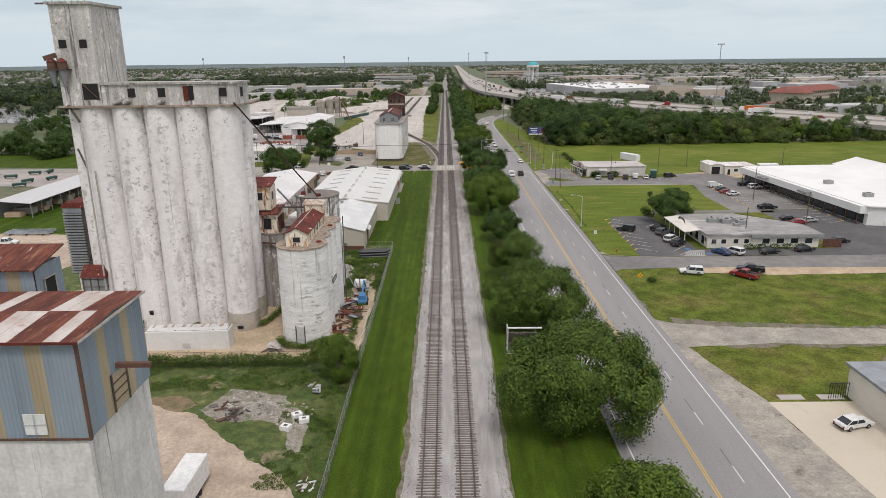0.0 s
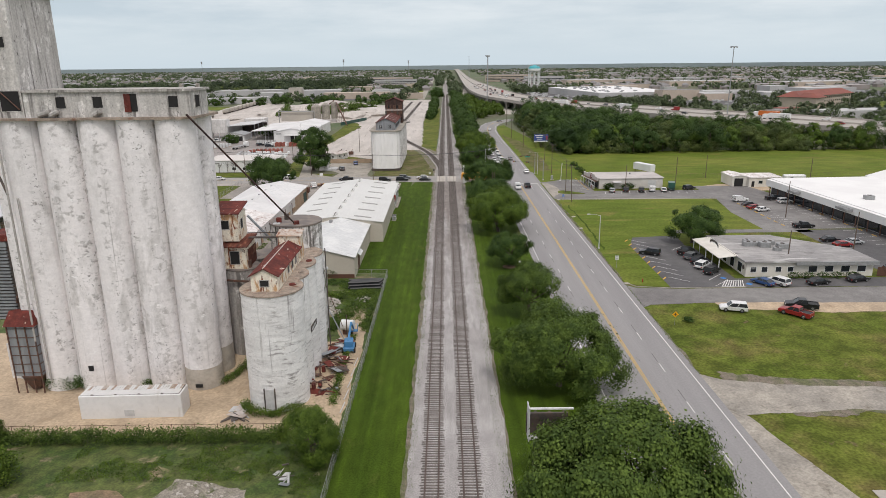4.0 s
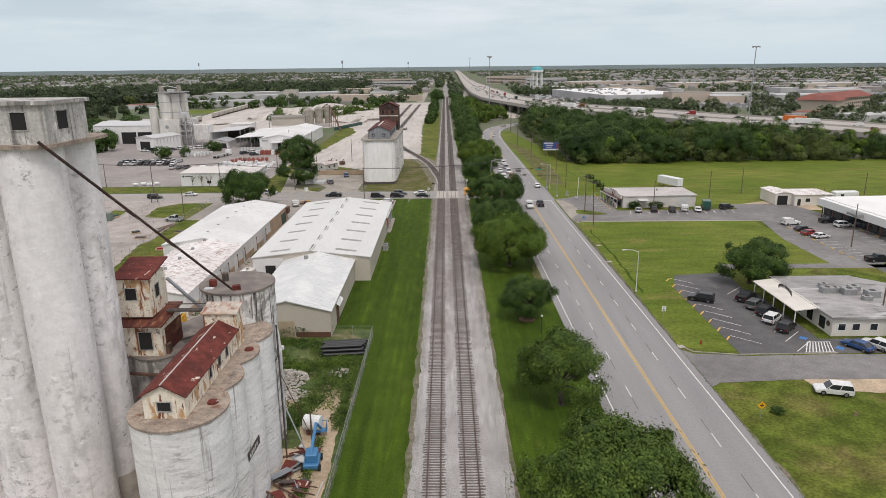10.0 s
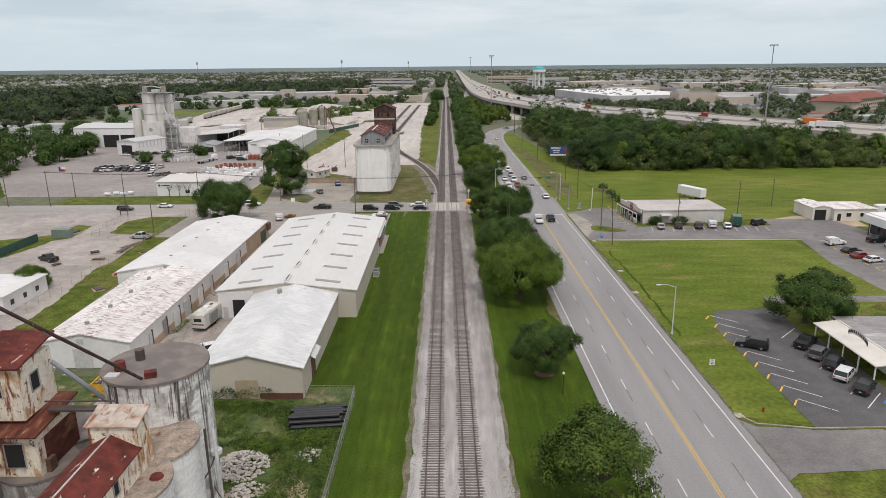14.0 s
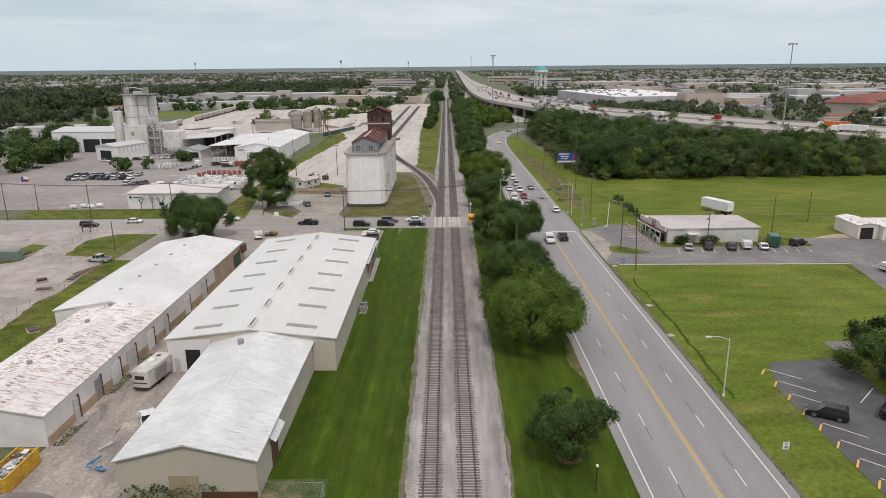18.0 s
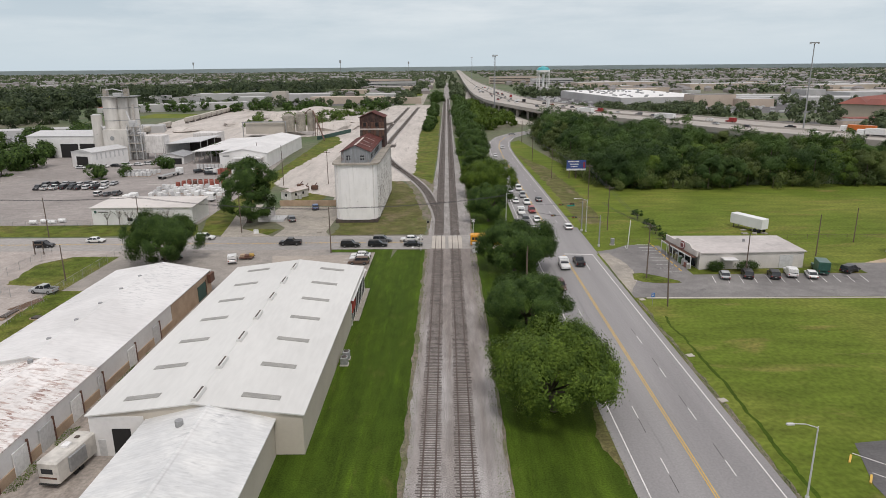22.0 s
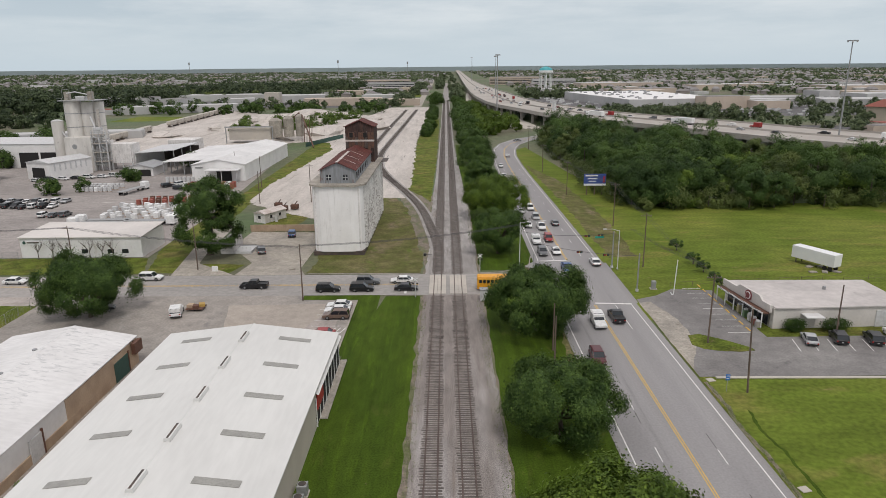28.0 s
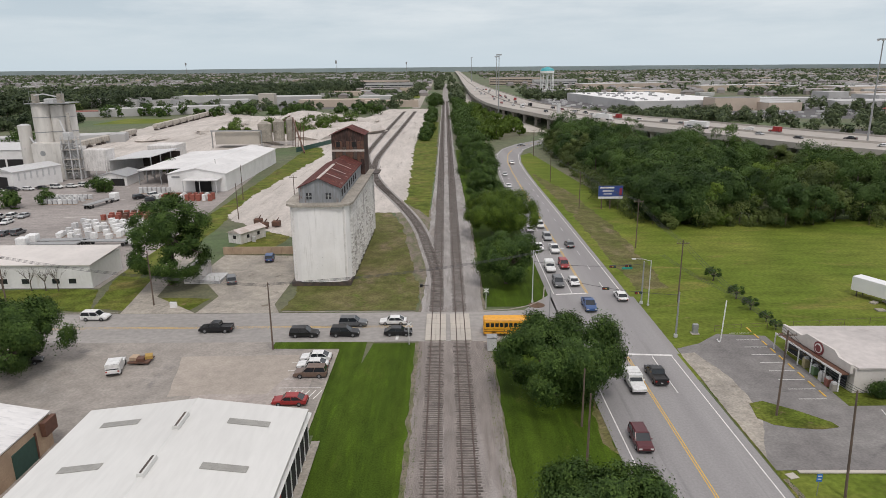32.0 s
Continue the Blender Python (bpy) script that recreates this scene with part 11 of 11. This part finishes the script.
def far_crowns(n, seed, q, size):
    rs = np.random.RandomState(seed)
    out, face = [], []
    while len(out) < n:
        x, y = far_place(rs)
        if x is None:
            continue
        if noise.noise(Vector((x * 0.005, y * 0.0035, seed))) < 0.05 and rs.uniform() < 0.86:
            continue
        h = rs.uniform(7, 13)
        d = rs.normal(size=(q, 3))
        d /= np.linalg.norm(d, axis=1)[:, None]
        out.append(d * np.array([h * 0.5, h * 0.5, h * 0.42]) * rs.uniform(0.7, 1.0, (q, 1)) + np.array([x, y, h * 0.5]))
        face.append(d)
    return leaf_quads(np.concatenate(out), size, out=np.concatenate(face))


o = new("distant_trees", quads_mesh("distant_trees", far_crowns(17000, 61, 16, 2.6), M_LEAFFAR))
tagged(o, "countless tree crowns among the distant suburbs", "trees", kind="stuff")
# wooded rim of the plain, a backdrop with blue-grey haze in its colour
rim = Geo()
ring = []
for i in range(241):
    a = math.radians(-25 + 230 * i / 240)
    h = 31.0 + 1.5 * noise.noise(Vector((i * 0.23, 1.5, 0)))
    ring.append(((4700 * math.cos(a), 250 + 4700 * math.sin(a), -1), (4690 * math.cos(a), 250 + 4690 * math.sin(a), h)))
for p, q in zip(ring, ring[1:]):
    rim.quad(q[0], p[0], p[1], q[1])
solo("horizon_woods", rim, mat("hazed_far_woods", (0.40, 0.46, 0.50), (0.44, 0.50, 0.54), scale=0.004, fine=0.03, amount=0.2), "far woods along the flat horizon, painted in blue-grey haze", "backdrop", kind="structure")

# ---- clutter round the old elevators ----
pp = thing("pipe_stack", "stack of long black plastic pipes", "pipe stack", (-16.7, 187.5, 0))
for lay, cnt in ((0, 8), (1, 7), (2, 4)):
    for i in range(cnt):
        dx = random.Random(lay * 9 + i).uniform(-0.35, 0.35)
        y, z = 184.6 + i * 0.62 + lay * 0.31, 0.3 + lay * 0.53
        part("pipe", Geo().rod((-20.4 + dx, y - 0.2, z), (-13.9 + dx, y + 0.5, z), 0.29, 10), M_BLACKPIPE, pp)
for x in (-19, -15.5):
    part("bearer", Geo().box(x - 0.1, x + 0.1, 184.2, 190, 0, 0.08), M_TIE, pp)

lift2 = thing("boom_lift", "blue articulated boom lift parked in the dirt", "boom lift", (-16.2, 154.5, 0))
lm = pose(-16.2, 154.5, 0, 0, 0, 4)
part("chassis", Geo().cbox(-0.9, 0.9, -1.4, 1.4, 0.35, 0.9, 0.1).move(lm), M_BLUELIFT, lift2)
part("turret", Geo().cbox(-0.7, 0.7, -0.9, 0.9, 0.95, 1.9, 0.12).move(lm), M_BLUELIFT, lift2)
part("boom", Geo().rod((0, -0.6, 1.8), (0.2, 3.6, 3.4), 0.22, 4).move(lm), M_BLUELIFT, lift2)
part("boom", Geo().rod((0.2, 3.6, 3.4), (0.4, 6.2, 1.2), 0.16, 4).move(lm), M_BLUELIFT, lift2)
part("basket", Geo().box(-0.3, 1.1, 6.0, 7.0, 0.7, 0.8).box(-0.3, -0.24, 6.0, 7.0, 0.8, 1.8).box(1.04, 1.1, 6.0, 7.0, 0.8, 1.8).box(-0.24, 1.04, 6.94, 7.0, 1.74, 1.8).move(lm), M_BLUELIFT, lift2)
for s in (-0.95, 0.95):
    for y in (-1.1, 1.1):
        part("wheel", Geo().wheel(s, y, 0.42, 0.42, 0.3).move(lm), M_TYRE, lift2)
ft = thing("fuel_tank", "white cylindrical tank on a stand", "tank", (-17.4, 161.5, 0))
part("shell", Geo().rod((-18.4, 161.6, 1.6), (-16.3, 161.2, 1.6), 0.95, 16), M_WHITEPAINT, ft)
part("stand", Geo().box(-18.2, -16.5, 161, 161.8, 0, 0.75), M_RUSTSTEEL, ft)

cr3 = random.Random(77)


def heap(name, x, y, r, n, material, label, smin=0.2, smax=0.6, h=0.5, category="rubble"):
    g = Geo()
    for i in range(n):
        a, d = cr3.uniform(0, 6.28), r * math.sqrt(cr3.random())
        s = cr3.uniform(smin, smax)
        z = h * (1 - (d / r) ** 2) * cr3.uniform(0.4, 1)
        g.lump(x + d * math.cos(a), y + d * math.sin(a), z, s, s * cr3.uniform(0.6, 1), s * cr3.uniform(0.4, 0.8), i, 6, 4, 0.5)
    return solo(name, g, material, label, category, at=(x, y, 0), kind="stuff")


heap("rubble_heap", -24.2, 176.5, 3.2, 700, M_RUBBLE, "heap of broken concrete rubble", 0.08, 0.26, 1.1)
heap("rubble_heap", -22.0, 171.5, 2.0, 120, M_RUBBLE, "scatter of broken concrete", 0.1, 0.3, 0.5)
heap("rubble_heap", -16.8, 178.5, 1.6, 50, M_RUBBLE, "small heap of concrete rubble", 0.15, 0.35, 0.5)
heap("gravel_pile", -25.0, 113.8, 2.1, 900, M_RUBBLE, "pile of pale gravel", 0.05, 0.13, 0.8)
heap("rubble_scatter", -21.0, 112.5, 3.2, 60, M_RUBBLE, "scatter of small stones", 0.08, 0.22, 0.1)
heap("rubble_scatter", -27.5, 116.0, 3.0, 60, M_RUBBLE, "scatter of small stones in the weeds", 0.08, 0.25, 0.1)


def scrap(x, y, n, mats, label, spread=2.5, lmin=1.0, lmax=4.0, hmax=0.9):
    ob = thing("scrap_heap", label, "scrap", (x, y, 0), group="scrap heaps")
    for i in range(n):
        a, L = cr3.uniform(0, 3.14), cr3.uniform(lmin, lmax)
        p = Vector((x + cr3.uniform(-spread, spread), y + cr3.uniform(-spread, spread) * 1.4, cr3.uniform(0.08, hmax)))
        d = Vector((math.cos(a) * L / 2, math.sin(a) * L / 2, cr3.uniform(-0.1, 0.1)))
        if i % 3:
            part("bar", Geo().rod(p - d, p + d, cr3.uniform(0.04, 0.14), 5), cr3.choice(mats), ob)
        else:
            part("sheet", Geo().obox(p.x, p.y, p.z, L * 0.7, L * 0.35, 0.06, math.degrees(a), cr3.uniform(-14, 14)), cr3.choice(mats), ob)


RM = [M_RUSTSTEEL, M_RUST, M_DARKSTEEL, M_GALV]
scrap(-18.2, 143.5, 22, RM, "heap of rusty scrap iron beside the bins")
scrap(-18.0, 149.0, 24, RM, "heap of rusty pipes and sheet beside the bins")
scrap(-18.3, 154.0, 18, RM + [M_LIGHTGREY], "heap of scrap and timber beside the bins", 2.0)
scrap(-17.2, 139.5, 10, RM, "rusty drums and iron at the foot of the bins", 1.4, 0.6, 1.6)
scrap(-28.4, 134.0, 14, [M_LIGHTGREY, M_TIE, M_ROOFSTRIPE], "heap of grey poles and boards in the sand", 1.3, 2.0, 4.0, 0.4)
scrap(-27.8, 112.2, 12, [M_RUSTSTEEL, M_TIE, M_DARKSTEEL], "heap of dark scrap by the gravel", 1.2, 0.8, 2.2, 0.4)
scrap(-30.5, 113.2, 7, [M_RUSTSTEEL, M_TIE], "scattered boards in the dirt", 2.0, 1.0, 2.6, 0.15)
scrap(-18.6, 120.5, 8, [M_LIGHTGREY, M_GALV, M_TIE], "pale sheets by the hedge", 1.8, 0.8, 2.2, 0.25)
scrap(-15.4, 97.0, 14, [M_LIGHTGREY, M_RUSTSTEEL, M_WHITEPAINT], "litter of cans and bars at the fence", 1.0, 0.4, 1.4, 0.3)
scrap(-33, 165, 16, RM + [M_LIGHTGREY], "scrap behind the head house", 3.0)
scrap(-40, 200, 8, [M_LIGHTGREY, M_GREY, M_BLUELIFT], "bundles beside the long warehouse", 2.4, 0.8, 2.0, 0.8)
scrap(-60, 199.5, 12, [M_LIGHTGREY, M_GREY, M_DARKSTEEL], "stacked steel before the long warehouse", 3.0, 1.0, 3.0, 0.9)
for x, y, c in ((-19.4, 140.8, M_RUST), (-18.6, 141.6, M_RUSTSTEEL), (-19.0, 146.6, M_RUST), (-18.0, 157.2, M_LIGHTGREY)):
    solo("oil_drum", Geo().cyl(x, y, 0, 0.9, 0.3, 12), c, "rusty steel drum beside the bins", "drum", "drums by the bins")
for i in range(5):
    x, y = -14.6, 134 + i * 3.6
    solo("white_post", Geo().rod((x, y, 0.1), (x + 0.25, y + 2.8, 0.12), 0.07, 6), M_LIGHTGREY, "pale pipe lying along the fence", "pipe", "pipes along the fence")
for x, y, tn in ((-18.6, 110.4, 8), (-20.6, 108.6, -20), (-19.8, 111.6, 30)):
    fz = thing("dumped_appliance", "white appliance lying in the weeds", "appliance", (x, y, 0), group="dumped appliances")
    part("body", Geo().obox(x, y, 0.3, 1.3, 1.0, 0.6, tn), M_WHITEPAINT, fz)
    part("opening", Geo().obox(x, y, 0.61, 0.5, 0.4, 0.03, tn), M_DARKSTEEL, fz)
# fallen chute between bins and tank
ch = thing("loose_chute", "slim steel chute hanging beside the bins", "chute", (-17.8, 158, 0))
part("chute", Geo().path([(-20.2, 158.4, 6.4), (-16.0, 154.0, 0.2)], 0.09, 6), M_GALV, ch)
part("guy", Geo().path([(-20.2, 158.4, 10), (-17.6, 161.0, 0)], 0.05, 5), M_RUSTSTEEL, ch)
part("post", Geo().rod((-17.3, 160.0, 0), (-17.3, 160.0, 4.0), 0.1, 6), M_POLEWOOD, ch)


# hedge before the silo yard, weeds
def foliage_strip(name, pts, w, h, per_m, size, material, label, seed=3):
    rs = np.random.RandomState(seed)
    c = []
    for a, b in zip(pts, pts[1:]):
        L = math.hypot(b[0] - a[0], b[1] - a[1])
        n = int(L * per_m)
        t = rs.uniform(0, 1, n)
        x, y = a[0] + (b[0] - a[0]) * t, a[1] + (b[1] - a[1]) * t
        hh = h * (0.65 + 0.5 * np.abs(np.sin(x * 0.9 + 1.3 * np.sin(x * 0.37))))
        c.append(np.stack([x + rs.normal(0, w * 0.35, n), y + rs.normal(0, w * 0.35, n), hh * rs.uniform(0.05, 1, n) ** 0.7], 1))
    ob = new(name, quads_mesh(name, leaf_quads(np.concatenate(c), size), material))
    return tagged(ob, label, "foliage", kind="stuff")


foliage_strip("hedge", [(-56, 127.0), (-20.5, 127.4)], 1.5, 1.7, 460, 0.12, M_LEAF, "overgrown green hedge along the fence")
foliage_strip("weeds_at_silos", [(-58, 141.4), (-52.5, 141.6)], 1.4, 1.9, 312, 0.12, M_LEAF2, "weeds growing against the silos", 4)
foliage_strip("weeds_at_silos", [(-45.5, 141.7), (-43, 141.8)], 0.6, 1.2, 216, 0.11, M_LEAF, "weeds growing against the silos", 5)
foliage_strip("weeds_at_silos", [(-33, 142.6), (-31.6, 147), (-30.5, 152)], 1.0, 1.0, 216, 0.11, M_LEAF, "weeds between the silos and the bins", 6)
foliage_strip("weeds_at_bins", [(-28, 136), (-26.5, 133.6), (-23, 133.2), (-19.6, 135.2)], 1.0, 1.1, 264, 0.11, M_LEAF3, "weeds round the foot of the bins", 7)
foliage_strip("weeds_at_annex", [(-34.6, 192.9), (-29, 192.7), (-24, 193.0)], 0.8, 1.7, 330, 0.11, M_LEAF2, "creeper and weeds along the annex wall", 8)
foliage_strip("weeds_at_annex", [(-33.6, 190.5), (-27, 190)], 2.6, 0.6, 330, 0.11, M_LEAF3, "rough green weeds before the annex", 28)
foliage_strip("weeds_behind_fence", [(-14.6, 162), (-14.6, 183)], 1.2, 0.9, 192, 0.11, M_LEAF, "weeds along the inside of the fence", 9)
foliage_strip("weeds_behind_fence", [(-24, 180), (-14.5, 182)], 3.0, 0.8, 432, 0.11, M_LEAF3, "tall weeds round the pipe stack", 10)
foliage_strip("weeds_behind_fence", [(-20.5, 163), (-19.5, 170), (-17, 180)], 2.4, 0.7, 312, 0.11, M_LEAF, "tall weeds in the yard corner", 11)
foliage_strip("weeds_at_fence", [(-16.0, 136), (-16.4, 150), (-16.2, 160)], 1.0, 0.5, 168, 0.10, M_LEAF3, "weeds along the sandy path", 12)
bush(-18.4, 131.2, 2.2, 1.8, 1.6, 900, "low green bush by the bins", size=0.2, material=M_LEAF3)
bush(43.4, 165.6, 1.0, 0.8, 0.9, 300, "small dark shrub near the warning sign", size=0.15)


# grass tufts that break up the nearest mown strips
def tufts(name, x0, x1, y0, y1, n, size, material, label, seed):
    rs = np.random.RandomState(seed)
    c = np.stack([rs.uniform(x0, x1, n), rs.uniform(y0, y1, n), rs.uniform(-0.02, 0.05, n)], 1)
    return tagged(new(name, quads_mesh(name, leaf_quads(c, size, 0.2), material)), label, "grass", kind="stuff")


tufts("grass_tufts", -5.4, -3.9, 60, 312, 5200, 0.08, M_LEAF, "ragged grass along the ballast edge", 14)
tufts("grass_tufts", 5.8, 7.2, 60, 312, 5200, 0.08, M_LEAF3, "ragged grass along the ballast edge", 15)
tufts("grass_tufts", 37.3, 37.9, 145, 276, 2000, 0.085, M_LEAF, "ragged grass at the road edge", 17)
tufts("grass_tufts", 20.0, 20.7, 80, 300, 2400, 0.085, M_LEAF, "ragged grass at the road edge", 18)
# low growth in drifts over the yards
def drifts(name, x0, x1, y0, y1, n, size, material, label, seed, lo=0.0):
    rs = np.random.RandomState(seed)
    c = []
    while len(c) < n:
        x, y = rs.uniform(x0, x1), rs.uniform(y0, y1)
        k = noise.noise(Vector((x * 0.22, y * 0.22, seed))) + 0.4 * noise.noise(Vector((x * 0.8, y * 0.8, seed)))
        if k > lo:
            c.append((x, y, rs.uniform(0.0, 0.12 + 0.5 * (k - lo))))
    return tagged(new(name, quads_mesh(name, leaf_quads(np.array(c), size, 0.2), material)), label, "weeds", kind="stuff")


drifts("yard_growth", -45, -13.8, 119, 126, 9000, 0.085, M_LEAF3, "lush low weeds before the hedge", 31)
drifts("yard_growth", -22, -13.8, 96, 120, 7000, 0.085, M_LEAF, "lush low weeds along the fence", 32, 0.05)
drifts("yard_growth", -30, -13.8, 161, 192, 16000, 0.10, M_LEAF3, "lush weeds round the pipe stack and rubble", 33)
drifts("yard_growth", -30, -13.8, 161, 192, 9000, 0.12, M_LEAF2, "dark tall weeds round the rubble", 34, 0.12)
drifts("wall_weeds", -48.4, -47.0, 203, 262, 2600, 0.085, M_LEAF3, "weeds along the foot of the long warehouse", 35)
bush(-51.5, 118.5, 3.2, 2.6, 5.0, 5200, "tall leafy bush beside the clad tower", size=0.15, material=M_LEAF3)
# grass clumps in the near yard and along the fence
foliage_strip("yard_weeds", [(-15.5, 92), (-15.2, 110), (-16, 124)], 2.2, 0.35, 90, 0.09, M_LEAF3, "patchy green weeds inside the fence", 21)
foliage_strip("yard_weeds", [(-32, 121), (-24, 123), (-18, 121)], 3.0, 0.3, 110, 0.09, M_LEAF, "patchy green weeds before the hedge", 22)
foliage_strip("fence_weeds", [(-13.6, 84), (-13.5, 126)], 0.4, 0.5, 60, 0.09, M_LEAF, "grass grown into the chain-link fence", 23)

# storage yard behind the silos
shd2 = thing("open_shed", "long open-sided shed with a pale sheet roof", "shed", (-132, 256, 0))
part("roof", Geo().along_y([(-137.5, 5.2), (-126.5, 4.4), (-126.5, 4.55), (-137.5, 5.35)], 231, 281), M_LIGHTGREY, shd2)
part("back_wall", Geo().box(-137.4, -137.2, 231.2, 280.8, 0, 5.2), M_GREY, shd2)
for i in range(10):
    part("post", Geo().box(-126.9, -126.7, 231.4 + i * 5.4, 231.6 + i * 5.4, 0, 4.45), M_GREY, shd2)
    part("stored_crate", Geo().cbox(-136, -131 + (i % 3), 232 + i * 4.8, 235 + i * 4.8, 0, 1.4 + 0.5 * (i % 2), 0.1), M_CONC_OLD if i % 2 else M_TANBRICK, shd2)
rk = thing("pipe_rack", "rack of long grey steel pipes in the yard", "pipe rack", (-115, 211.5, 0))
for i in range(9):
    part("pipe", Geo().rod((-122 + (i % 3) * 0.3, 209.6 + i * 0.42, 0.5 + (i % 3) * 0.2), (-109 + (i % 2) * 0.5, 209.6 + i * 0.42, 0.5 + (i % 3) * 0.2), 0.14, 7), M_GALV, rk)
for x in (-120, -115.5, -111):
    part("bearer", Geo().box(x - 0.12, x + 0.12, 209.2, 213.4, 0, 0.36), M_TIE, rk)
for x, y, tn in ((-179.6, 304.5, 20), (-166.2, 294, 70), (-175.2, 314, 10), (-171, 318, 100), (-164, 285, 40), (-160, 300, 75)):
    fm = thing("farm_machine", "dark green farm implement parked on concrete", "machine", (x, y, 0), group="farm machines")
    mm_ = pose(x, y, 0, 0, 0, tn)
    part("frame", Geo().cbox(-2.4, 2.4, -0.7, 0.7, 0.6, 1.5, 0.15).move(mm_), M_GREEN, fm)
    part("tongue", Geo().rod((0, 0.6, 0.9), (0, 3.0, 0.5), 0.12, 5).move(mm_), M_GREEN, fm)
    for sx in (-1.9, 1.9):
        part("wheel", Geo().wheel(sx, 0, 0.55, 0.55, 0.35).move(mm_), M_TYRE, fm)
vehicle(-114.8, 200, 80, "pickup", "white", STREET)
ptr = thing("pallet_trailer", "low trailer stacked with brown and yellow pallets", "trailer", (-48, 307.5, 0))
part("bed", Geo().box(-49.6, -46.4, 305.9, 308.4, 0.35, 0.55), M_RUSTSTEEL, ptr)
for i, (x, y, c) in enumerate(((-49.0, 307.2, M_TANBRICK), (-47.8, 306.7, M_BROWN), (-47.0, 307.7, plain("trailer_yellow", (0.42, 0.27, 0.07), 0.7)))):
    part("pallet_block", Geo().obox(x, y, 0.8, 1.1, 1.3, 0.5, 10 * i), c, ptr)
for y in (306.4, 307.9):
    part("wheel", Geo().wheel(0, 0, 0, 0.3, 0.2).move(pose(-48, y, 0.3, 0, 0, 90)), M_TYRE, ptr)
